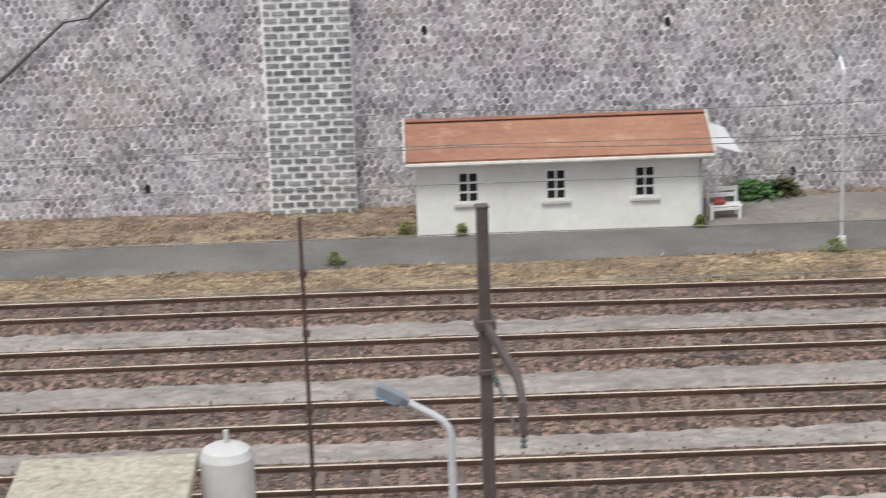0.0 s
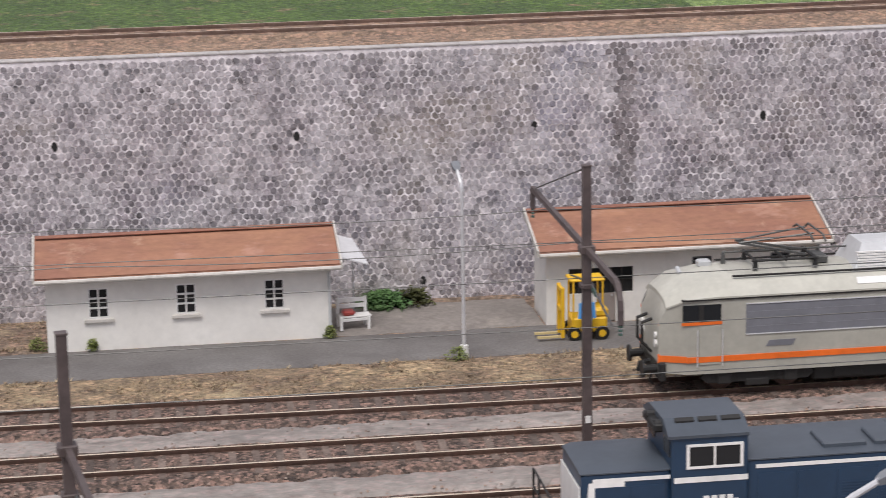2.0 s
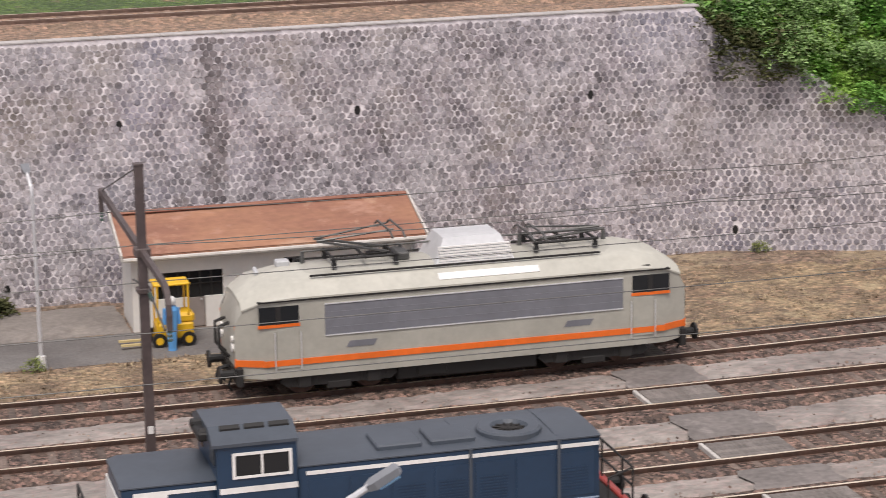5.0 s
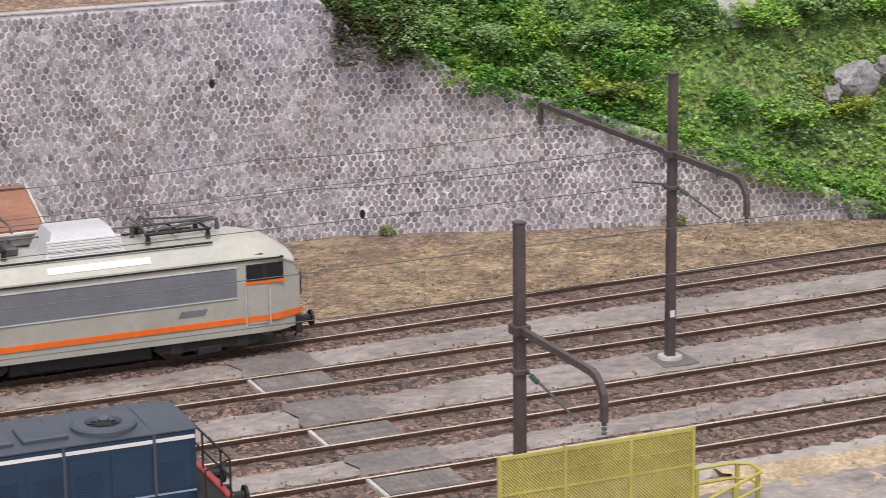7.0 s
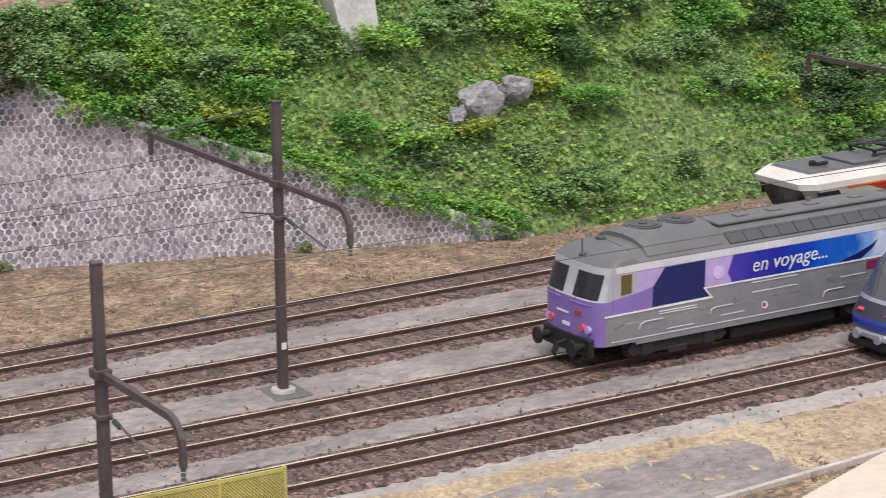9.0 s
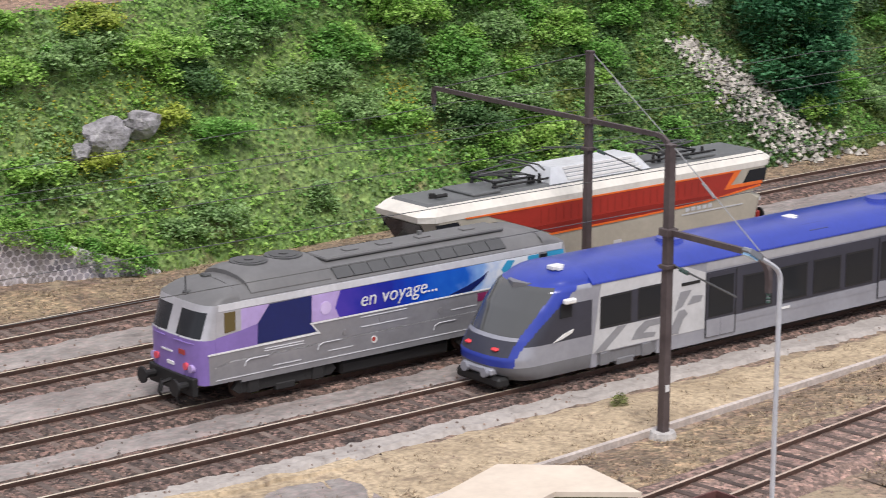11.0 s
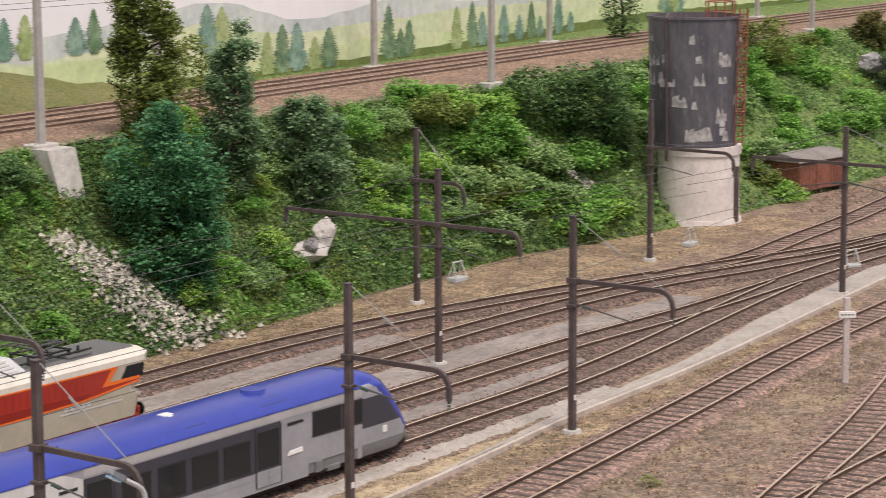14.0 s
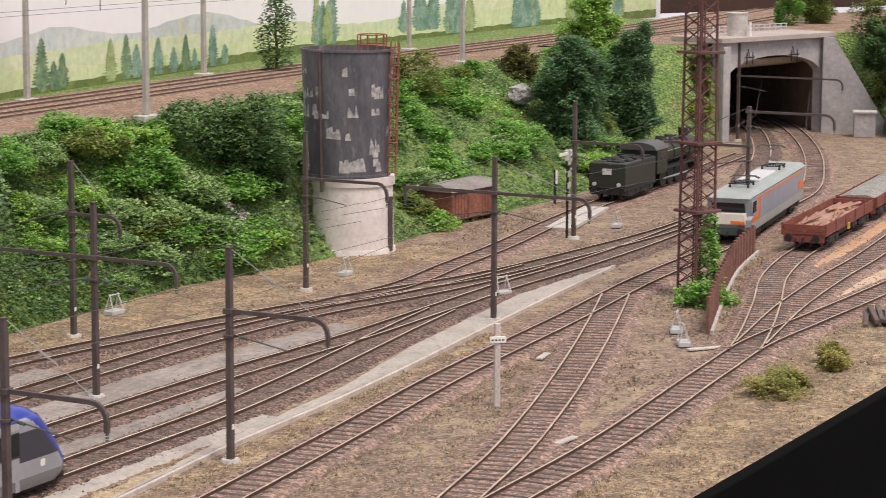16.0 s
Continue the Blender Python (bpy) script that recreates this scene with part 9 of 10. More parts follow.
for k, (u, v, z, h, w, m) in enumerate(((11.5, 1.5, 6.0, 4.5, 4.0, M_LEAF_DARK), (14.5, -1.0, 5.0, 6.0, 5.0, M_LEAF_DARK), (12.0, 4.5, 8.5, 6.0, 6.0, M_LEAF_OLIVE), (13.6, -2.5, 0.8, 2.2, 3.0, M_LEAF), (15.0, -4.0, 1.5, 3.0, 4.0, M_LEAF_LIGHT), (12.8, 0.6, 3.2, 3.0, 3.5, M_LEAF_OLIVE), (16, 2, 7, 7, 7, M_LEAF_DARK))):
    q = hm @ Vector((u, v, 0))
    plant("bush", q.x, q.y, z, h, w, m, "leafy bush beside the tunnel", "bush", "round", 900, 0.3, False, 900 + k)
for k, (x, y, z, h, w, m) in enumerate(((258, 21.5, 8.7, 4.6, 4.6, M_LEAF), (263, 20.0, 8.7, 4.2, 4.2, M_LEAF_OLIVE), (269, 22.5, 8.7, 5.0, 4.0, M_LEAF_DARK), (213.4, 13.6, 4.6, 3.4, 3.0, M_LEAF_OLIVE), (211.4, 12.8, 2.2, 2.0, 2.6, M_LEAF_YELLOW))):
    plant("bush", x, y, z, h, w, m, "leafy bush above the tunnel", "bush", "round", 900, 0.3, False, 930 + k)
# grassy fill between the bank and the portal
vs, fs = [], []
n = 14
for i in range(n + 1):
    k = i / n
    u = -22 + (22 - ow - 1.2) * k
    for (v0, z0), (v1, z1) in zip(((-3.6, -0.1), (0, 3.0), (3.6, 6.0), (7.3, 8.8), (14, 8.8)), ((-0.2, -0.1), (0.2, 3.6), (0.8, 6.9), (2.2, 8.9), (14, 8.8))):
        vs.append((u, v0 + (v1 - v0) * k, z0 + (z1 - z0) * k + (0.25 * noise.noise((u * 0.5, v0, 4)) if z0 < 8.5 else 0)))
for i in range(n):
    for j in range(4):
        q = i * 5 + j
        fs.append((q, q + 5, q + 6, q + 1))
lbank = raw("bank_core", vs, fs, M_SLOPE)
lbank.matrix_basis = pose(PX * K, PY * K, 0, 0, 0, PRZ)
tagged(lbank, "grassy bank against the tunnel portal", "embankment", kind="structure")
# dark shed far above the tunnel
shed = thing("shed", "dark brown wooden shed far behind the tunnel", "shed", 300, 34, 8.78, -22)
bm = B()
box(bm, -30, 55, 0, 6, 0, 3.2, 0.03)
part("wall", bm, mat("dark brown boards", (0.06, 0.028, 0.02), (0.045, 0.022, 0.016)), shed)
bm = B()
prism(bm, [(-0.6, 3.2), (3, 4.6), (6.6, 3.2), (6.6, 3.1), (-0.6, 3.1)], "x", -30.4, 55.4)
part("roof", bm, M_DARK, shed)

# low concrete cabin, path edges near the tunnel
cab_ = thing("concrete_hut", "small grey concrete hut beside the tunnel", "hut", 227.2, 2.4, 0, HRZ)
bm = B()
box(bm, -1.0, 1.0, -0.9, 0.9, 0, 2.3, 0.04)
part("wall", bm, M_PORTAL, cab_)
bm = B()
box(bm, -1.15, 1.15, -1.05, 1.05, 2.3, 2.5, 0.04)
part("roof_slab", bm, M_FOOT, cab_)

pe = B()
pp = spline([(224.5, 5.6), (221.8, 4.6), (215.9, 1.5), (207.6, -2.2)], 1.0)
for (xa, ya), (xb, yb) in zip(pp[:-1], pp[1:]):
    loft(pe, [[(x, y - 0.22, 0), (x, y + 0.22, 0), (x, y + 0.22, 0.14), (x, y - 0.22, 0.14)] for x, y in ((xa, ya), (xb, yb))])
tagged(part("path_edge", pe, M_FOOT), "pale concrete edging beside the tunnel track", "edging", kind="structure")

# ---- lattice pylon with ivy ----
M_PYLON = mat("dull red steel", (0.15, 0.062, 0.055), (0.10, 0.045, 0.042), scale=1.2, fine=6, grain=0.25, rough=0.8)
lat = thing("lattice_pylon", "rusty red lattice pylon overgrown with ivy at its foot", "pylon", 133.9, -18.5, 0, -25)
hw0, hw1, hh = 0.72, 0.55, 24.0
for sx in (-1, 1):
    for sy in (-1, 1):
        bm = B()
        rod(bm, (sx * hw0, sy * hw0, 0), (sx * hw1, sy * hw1, hh), 0.08, n=5)
        part("leg", bm, M_PYLON, lat)
N = 32
for k in range(N):
    z0, z1 = hh * k / N, hh * (k + 1) / N
    a, b = hw0 + (hw1 - hw0) * k / N, hw0 + (hw1 - hw0) * (k + 1) / N
    for (x0, y0), (x1, y1) in (((-1, -1), (1, -1)), ((1, -1), (1, 1)), ((1, 1), (-1, 1)), ((-1, 1), (-1, -1))):
        bm = B()
        rod(bm, (x0 * a, y0 * a, z0), (x1 * b, y1 * b, z1), 0.036, n=4)
        part("brace", bm, M_PYLON, lat)
        bm = B()
        rod(bm, (x1 * a, y1 * a, z0), (x0 * b, y0 * b, z1), 0.03, n=4)
        part("brace", bm, M_PYLON, lat)
for sx in (-1, 1):
    bm = B()
    rod(bm, (sx * 0.26, 0, 0), (sx * 0.26, 0, hh), 0.05, n=5)
    part("ladder_rail", bm, M_PYLON, lat)
for z in np.arange(0.5, hh, 0.45):
    bm = B()
    box(bm, -0.26, 0.26, -0.025, 0.025, z, z + 0.05)
    part("rung", bm, M_PYLON, lat)
for z in (4.8, 8.6, 13.6):
    bm = B()
    box(bm, -0.95, 0.95, -0.95, 0.95, z, z + 0.16, 0.02)
    part("platform", bm, M_PYLON, lat)
plant("ivy", 133.8, -19.3, 0.0, 4.6, 1.7, M_LEAF, "green ivy climbing the pylon foot", "ivy", "cone", 260, 0.26, False)
plant("ivy", 131.4, -19.9, 0.0, 1.6, 3.4, M_LEAF, "green ivy at the pylon foot", "ivy", "low", 200, 0.26, False)

# ---- brown board fence beside the wagons ----
fen = thing("board_fence", "weathered red brown concrete board fence", "fence", 0, 0, 0)
pts = spline([(123.6, -23.4), (135.6, -19.5), (143.7, -17.1), (152, -15.3)], 1.15)
M_FENCE = mat("red brown fence", (0.17, 0.075, 0.06), (0.22, 0.105, 0.082), (0.13, 0.062, 0.05), scale=0.8, fine=5, grain=0.25)
for (xa, ya), (xb, yb) in zip(pts[:-1], pts[1:]):
    bm = B()
    loft(bm, [[(xa, ya - 0.05, 0.0), (xa, ya + 0.05, 0.0), (xa, ya + 0.05, 1.75), (xa, ya - 0.05, 1.75)], [(xb - 0.12, yb - 0.05, 0.0), (xb - 0.12, yb + 0.05, 0.0), (xb - 0.12, yb + 0.05, 1.75), (xb - 0.12, yb - 0.05, 1.75)]])
    part("board", bm, M_FENCE, fen)
    bm = B()
    box(bm, xa - 0.1, xa + 0.08, ya - 0.1, ya + 0.1, 0, 1.95, 0.02)
    part("post", bm, M_FENCE, fen)

for (xa, ya), (xb, yb) in zip(pts[:-1], pts[1:]):
    bm = B()
    loft(bm, [[(xa, ya - 0.28, 0), (xa, ya - 0.12, 0), (xa, ya - 0.12, 0.2), (xa, ya - 0.28, 0.2)], [(xb, yb - 0.28, 0), (xb, yb - 0.12, 0), (xb, yb - 0.12, 0.2), (xb, yb - 0.28, 0.2)]])
    part("footing", bm, M_FOOT, fen, "pale concrete footing strip")

# sandy loading road and timber
strip("sand_road", [(146, -19.9), (160, -18.9), (185, -15.6)], [(146, -20.9), (160, -20.1), (185, -17.2)], 0.05, mat("orange sand", (0.55, 0.33, 0.20), (0.46, 0.28, 0.17), scale=0.5, fine=5), "orange sandy road beside the wagons", 0.2)
strip("sand_patch", [(136, -24.4), (150, -24.6)], [(136, -25.6), (150, -26.2)], 0.05, mat("pale sand", (0.58, 0.42, 0.30), (0.48, 0.34, 0.24), scale=0.5, fine=5), "pale sandy ground between the sidings", 0.2)
tim = thing("timber_pile", "pile of old dark timbers", "timber pile", 131.5, -29.8, 0.0, 20)
for k in range(7):
    bm = B()
    box(bm, -2.4 + 0.2 * (k % 3), 2.2 + 0.3 * (k % 2), -0.13, 0.13, 0.03, 0.25, 0.02)
    part("timber", bm, M_SLEEPER, tim, at=(0, (k % 4) * 0.36 - 0.5, 0.24 * (k // 4)), rz=random.Random(k).uniform(-5, 5))

# ---- signals, signs and ground boxes ----
sg = thing("signal_post", "black and white striped signal post with a short arm", "signal", 151.25, -2.3, 0)
bm = B()
rod(bm, (0, 0, 0), (0, 0, 5.9), 0.09, n=8)
part("post", bm, M_DARK, sg)
for k in range(4):
    bm = B()
    box(bm, -0.2, 0.2, -0.14, -0.095, 2.5 + k * 0.78, 2.9 + k * 0.78, 0.01)
    part("white_band", bm, M_WHITE, sg)
bm = B()
box(bm, -1.6, 0.25, -0.17, -0.1, 5.5, 5.72, 0.02)
part("arm", bm, M_WHITE, sg, "white signal arm")
bm = B()
box(bm, -0.25, 0.25, -0.22, 0.1, 5.1, 5.85, 0.05)
part("signal_head", bm, M_WHITE, sg, "white signal head")
sp = thing("marker_post", "short black and white marker post", "marker post", 166.7, 6.0, 0)
bm = B()
rod(bm, (0, 0, 0), (0, 0, 2.5), 0.1, n=8)
part("post", bm, M_DARK, sp)
bm = B()
box(bm, -0.14, 0.14, -0.15, -0.09, 1.5, 2.5)
part("plate", bm, M_WHITE, sp)
sn = thing("sign_post", "pale wooden sign post with a white board", "sign", 102.5, -22.05, 0, -50)
bm = B()
box(bm, -0.13, 0.13, -0.1, 0.1, 0, 3.75, 0.03)
part("post", bm, mat("pinkish concrete post", (0.55, 0.48, 0.46), (0.47, 0.41, 0.39)), sn)
bm = B()
box(bm, -0.36, 0.36, -0.16, -0.1, 2.9, 3.18, 0.01)
bd = part("board", bm, M_WHITE, sn)
bm = B()
for k in range(4):
    box(bm, -0.28 + k * 0.15, -0.19 + k * 0.15, -0.17, -0.161, 3.0, 3.06)
part("lettering", bm, M_DARK, bd)
for x, y, rz in ((130.2, 2.1, 10), (128.6, -9.0, -20), (157.3, -3.2, 15), (119.8, -23.6, 30), (123.0, -21.9, 20), (112.8, 6.0, 0)):
    pt = thing("point_machine", "grey metal point machine frame beside the track", "point machine", x, y, 0, rz, group="point machines")
    bm = B()
    box(bm, -0.55, 0.55, -0.3, 0.3, 0.05, 0.3, 0.03)
    part("box", bm, M_GREY, pt)
    bm = B()
    for s in (-0.45, 0.45):
        pipe(bm, [(s, -0.25, 0.3), (s * 0.8, 0, 1.15), (s, 0.25, 0.3)], 0.04, 5)
    rod(bm, (-0.45, 0, 1.1), (0.45, 0, 1.1), 0.04, n=5)
    part("frame", bm, M_GREY, pt)
for x, y, l, rz in ((113.6, -18.9, 1.5, 10), (98.0, -27.5, 1.6, -4), (116.5, -26.9, 2.4, -40), (119.5, -25.0, 2.2, -38)):
    bm = B()
    box(bm, -l / 2, l / 2, -0.16, 0.16, 0.02, 0.12, 0.02)
    tagged(part("loose_plank", bm, M_FOOT, at=(x, y, 0.03), rz=rz), "pale loose plank on the ground", "plank")
bm = B()
for k in range(9):
    box(bm, k * 1.3, k * 1.3 + 1.22, -0.9, 0.9, 0.02, 0.28, 0.02)
tagged(part("plank_crossing", bm, M_FOOT, at=(153.5, -0.6, 0.02), rz=12), "pale board crossing over the siding", "crossing", kind="structure")

# ---- plank crossings over the four yard tracks ----
M_PLANK = mat("grey crossing planks", (0.15, 0.132, 0.122), (0.20, 0.178, 0.165), scale=0.8, fine=6, grain=0.3, stretch=(3, 0.6, 1), per_piece=0.15)
for key, yc in (("a", -0.5), ("b", -4.9), ("c", -9.85), ("d", -14.0)):
    cr_ = thing("plank_crossing", "grey plank crossing between the rails", "crossing", 29.75, yc, 0, 0, group="plank crossings")
    for k in range(6):
        bm = B()
        box(bm, -1.05, 1.05, -0.62 + k * 0.208, -0.62 + k * 0.208 + 0.195, 0.16, 0.275, 0.01)
        part("plank", bm, M_PLANK, cr_)
    bm = B()
    box(bm, -1.2, -1.08, -0.66, 0.66, 0.14, 0.29, 0.02)
    part("edge_board", bm, M_FOOT, cr_, "pale edge board")
M_CROSSPATH = mat("dark worn concrete", (0.20, 0.178, 0.168), (0.155, 0.138, 0.13), (0.255, 0.228, 0.215), scale=0.5, fine=5, grain=0.25, bump=0.2)
for ya, yb in ((4.3, 1.0), (-1.35, -3.75), (-6.0, -8.6), (-10.9, -12.9), (-15.1, -17.6)):
    strip("crossing_path", [(28.75, ya), (31.1, ya)], [(28.75, yb), (31.1, yb)], 0.145, M_CROSSPATH, "dark concrete path across the tracks", 0.08)
strip("sand_line", [(37, -16.0), (41, -16.1), (46, -16.3), (50, -16.6)], [(37, -16.8), (41, -16.75), (46, -16.85), (50, -17.1)], 0.135, M_SAND, "strip of yellow sand on the walkway", 0.2)

# ---- things in front of the houses ----
M_YELLOW = paint("forklift yellow", (0.80, 0.48, 0.02))
fk = thing("forklift", "yellow forklift truck in front of the house", "forklift", 16.2, 5.55, 0.07)
bm = B()
box(bm, 0.35, 1.5, -0.42, 0.42, 0.25, 0.75, 0.06)
box(bm, 0.95, 1.55, -0.4, 0.4, 0.7, 1.05, 0.1)
part("body", bm, M_YELLOW, fk)
bm = B()
for s in (-0.32, 0.32):
    box(bm, 0.0, 0.12, s - 0.06, s + 0.06, 0.1, 1.75, 0.01)
box(bm, 0.0, 0.1, -0.32, 0.32, 0.95, 1.05)
box(bm, 0.0, 0.1, -0.32, 0.32, 1.62, 1.72)
part("lift_mast", bm, M_YELLOW, fk)
bm = B()
for s in (-0.25, 0.25):
    box(bm, -0.75, 0.0, s - 0.06, s + 0.06, 0.1, 0.16)
part("fork", bm, paint("worn fork", (0.62, 0.5, 0.25)), fk)
bm = B()
for x, z0 in ((0.4, 0.7), (1.35, 1.0)):
    for s in (-0.38, 0.38):
        rod(bm, (x, s, z0), (x, s, 1.95), 0.035, n=5)
box(bm, 0.3, 1.42, -0.42, 0.42, 1.93, 2.0, 0.02)
part("overhead_guard", bm, M_YELLOW, fk)
for x in (0.42, 1.32):
    for s in (-0.4, 0.4):
        bm = B()
        rod(bm, (x, s - 0.08, 0.23), (x, s + 0.08, 0.23), 0.23, n=14)
        wl = part("wheel", bm, M_BLACK, fk)
        bm = B()
        rod(bm, (x, s - 0.09, 0.23), (x, s + 0.09, 0.23), 0.12, n=10)
        part("rim", bm, M_YELLOW, wl)
bm = B()
loft(bm, [[(0.17 * math.cos(a) * f, 0.14 * math.sin(a) * f, z) for a in np.linspace(0, 2 * math.pi, 9)[:-1]] for z, f in ((0.0, 0.8), (0.1, 0.75), (0.75, 1.0), (0.8, 1.05), (1.3, 1.25), (1.42, 0.9))])
rod(bm, (-0.24, 0.0, 0.85), (-0.2, 0, 1.35), 0.06, n=6)
rod(bm, (0.24, 0.0, 0.85), (0.2, 0, 1.35), 0.06, n=6)
bmesh.ops.create_icosphere(bm, subdivisions=2, radius=0.16, matrix=Matrix.Translation((0, 0, 1.58)))
for f in bm.faces:
    f.material_index = 1 if f.calc_center_median().z > 1.45 else 0
fig = part("figurine", bm, [paint("worker blue", (0.12, 0.36, 0.72)), M_WHITE], at=(16.95, 4.75, 0.06))
tagged(fig, "small plastic figurine in plain blue with a white top", "figurine")
ben = thing("bench", "white slatted garden bench at the end of the house", "bench", 9.85, 8.3, 0.07, 6)
for k in range(3):
    bm = B()
    box(bm, -0.5, 0.55, -0.42 + k * 0.17, -0.28 + k * 0.17, 0.42, 0.47, 0.01)
    part("seat_slat", bm, M_WHITE, ben)
for z in (0.62, 0.82):
    bm = B()
    box(bm, -0.5, 0.5, 0.12, 0.17, z, z + 0.14, 0.01)
    part("back_slat", bm, M_WHITE, ben)
for x in (-0.46, 0.46):
    for y, h in ((-0.4, 0.44), (0.14, 0.98)):
        bm = B()
        box(bm, x - 0.05, x + 0.05, y - 0.05, y + 0.05, 0, h, 0.01)
        part("leg", bm, M_WHITE, ben)
bm = B()
box(bm, -0.46, 0.46, -0.42, -0.38, 0.3, 0.4, 0.01)
part("front_board", bm, M_WHITE, ben)
bm = B()
box(bm, -0.38, 0.02, -0.36, 0.02, 0.0, 0.16, 0.06)
cu_ = part("cushion", bm, C_RED, at=(9.85, 8.3, 0.545), rz=6)
tagged(cu_, "small dark red cushion lying on the white bench", "cushion")
pal = thing("pallet_stack", "orange wooden pallet leaning on a low block", "pallet", 27.35, 9.1, 0.05, 0)
for k in range(5):
    bm = B()
    box(bm, -0.5, 0.5, -0.04, 0.0, 0.18 + k * 0.17, 0.31 + k * 0.17, 0.01)
    part("slat", bm, mat("orange wood", (0.66, 0.37, 0.15), (0.56, 0.30, 0.11), scale=2) if k == 0 else bpy.data.materials["orange wood"], pal)
bm = B()
for x in (-0.45, 0, 0.45):
    box(bm, x - 0.05, x + 0.05, 0.003, 0.12, 0.0, 1.02)
part("batten", bm, bpy.data.materials["orange wood"], pal)

# ---- front edge: cream roofed hut with tank, rusty post, yellow screens, red lorry ----
M_CREAM = mat("cream card roof", (0.66, 0.57, 0.46), (0.60, 0.51, 0.41), scale=0.6, fine=4, grain=0.06)
hut = thing("hut", "low hut with a flat weathered beige roof", "hut", -5.7, -25.7, 0)
bm = B()
box(bm, -1.35, 1.35, -0.85, 0.85, 0, 4.75)
part("wall", bm, M_PLASTER, hut)
bm = B()
box(bm, -1.6, 1.55, -1.15, 1.0, 4.75, 5.0, 0.03)
part("roof", bm, mat("weathered beige slab", (0.45, 0.405, 0.325), (0.37, 0.33, 0.265), (0.27, 0.235, 0.19), scale=1.2, fine=6, grain=0.3), hut, "flat beige roof slab")
M_TANKW = paint("pale grey tank", (0.56, 0.54, 0.53), rough=0.35)
tk = thing("tank", "white round tank beside the hut", "tank", -3.62, -25.0, 0)
bm = B()
rod(bm, (0, 0, 0), (0, 0, 5.02), 0.48, n=24)
rod(bm, (0, 0, 5.02), (0, 0, 5.17), 0.48, 0.42, n=24)
rod(bm, (0, 0, 5.17), (0, 0, 5.25), 0.42, 0.26, n=24)
part("shell", bm, M_TANKW, tk, smooth=True)
bm = B()
rod(bm, (0.0, 0.1, 5.2), (0.0, 0.1, 5.48), 0.05, n=6)
part("valve", bm, M_GREY, tk)
rp = thing("rusty_post", "thin rusty post with wire fixings", "post", -2.1, -25.0, 0)
bm = B()
rod(bm, (0, 0, 0), (-0.02, 0, 9.35), 0.052, 0.036, n=6)
for z in (4.6, 5.8, 7.2, 8.3):
    box(bm, -0.065, 0.065, -0.065, 0.065, z, z + 0.09)
part("post", bm, mat("dark rusty post", (0.075, 0.04, 0.033), (0.05, 0.03, 0.027), scale=1.5, fine=6, grain=0.3), rp)

M_LEMON = mat("lemon yellow mesh", (0.50, 0.44, 0.12), (0.43, 0.38, 0.10), scale=1, fine=5, grain=0.1)
ys = thing("mesh_screen", "tall lemon yellow wire mesh screen", "screen", 28.95, -20.4, 0)
bm = B()
for k in range(3):
    x0 = k * 1.62
    for a, b, c, d in ((x0, x0 + 1.6, 2.94, 3.02), (x0, x0 + 1.6, 2.1, 2.15), (x0, x0 + 1.6, 0.3, 0.38)):
        box(bm, a, b, -0.03, 0.03, c, d)
for x in (0.0, 1.6, 3.24, 4.84):
    box(bm, x - 0.04, x + 0.04, -0.04, 0.04, 0, 3.04)
part("frame", bm, M_LEMON, ys)
bm = B()
for i in range(-34, 98):
    for sgn in (-1, 1):
        xa = i * 0.078
        za, zb = 0.35, 2.98
        xb = xa + sgn * (zb - za)
        p, q = Vector((xa, sgn * 0.008, za)), Vector((xb, sgn * 0.008, zb))
        d = q - p
        t0, t1 = sorted(((0.0 - p.x) / d.x, (4.84 - p.x) / d.x))
        t0, t1 = max(t0, 0), min(t1, 1)
        if t1 - t0 > 0.02:
            rod(bm, p + d * t0, p + d * t1, 0.02, n=4, caps=False)
mesh_ = part("mesh", bm, M_LEMON, ys)
mesh_["kind"] = "stuff"
yr = thing("yellow_railing", "lemon yellow tubular railing", "railing", 34.0, -18.6, 0)
for z in (0.62, 1.0):
    bm = B()
    pipe(bm, [(0, -1.2, z), (0.2, 0.6, z), (2.3, 0.65, z), (2.65, 0.4, z), (2.6, -0.2, z), (0.5, -1.3, z)], 0.04, 6)
    part("rail", bm, M_LEMON, yr)
for x, y in ((0, -1.2), (0.2, 0.6), (1.3, 0.63), (2.4, 0.6), (2.62, 0), (1.5, -0.8)):
    bm = B()
    box(bm, x - 0.045, x + 0.045, y - 0.045, y + 0.045, 0, 1.03)
    part("post", bm, M_LEMON, yr)
lb = thing("loading_platform", "pale loading platform at the front", "platform", 31.0, -22.6, 0)
bm = B()
box(bm, -2.5, 5.5, -2.0, 1.6, 0, 0.45, 0.03)
part("slab", bm, M_CONC, lb)

rh = thing("hut", "hut with a folded cream card roof at the front", "hut", 46.0, -29.0, 0)
ROOF6 = [(0.8, 2.3), (2.3, 1.0), (2.06, -1.13), (0.56, 0.05), (-2.7, -1.0), (-4.5, 0.3)]
bm = B()
prism(bm, [(x * 0.9 + 0.05, y * 0.86 + 0.1) for x, y in ROOF6], "z", 0, 3.2)
part("wall", bm, mat("olive wall", (0.20, 0.185, 0.09), (0.17, 0.16, 0.08)), rh)
bm = B()
prism(bm, ROOF6, "z", 3.204, 3.32)
part("roof", bm, M_CREAM, rh, "cream card roof")
lo = thing("lorry", "small white and red lorry beside the hut", "lorry", 49.75, -28.55, 0, -28)
bm = B()
box(bm, -0.7, 0.35, -0.5, 0.5, 0.4, 2.2, 0.15)
part("cab", bm, M_WHITE, lo)
bm = B()
box(bm, 0.0, 0.9, -0.75, -0.1, 0.6, 2.26, 0.08)
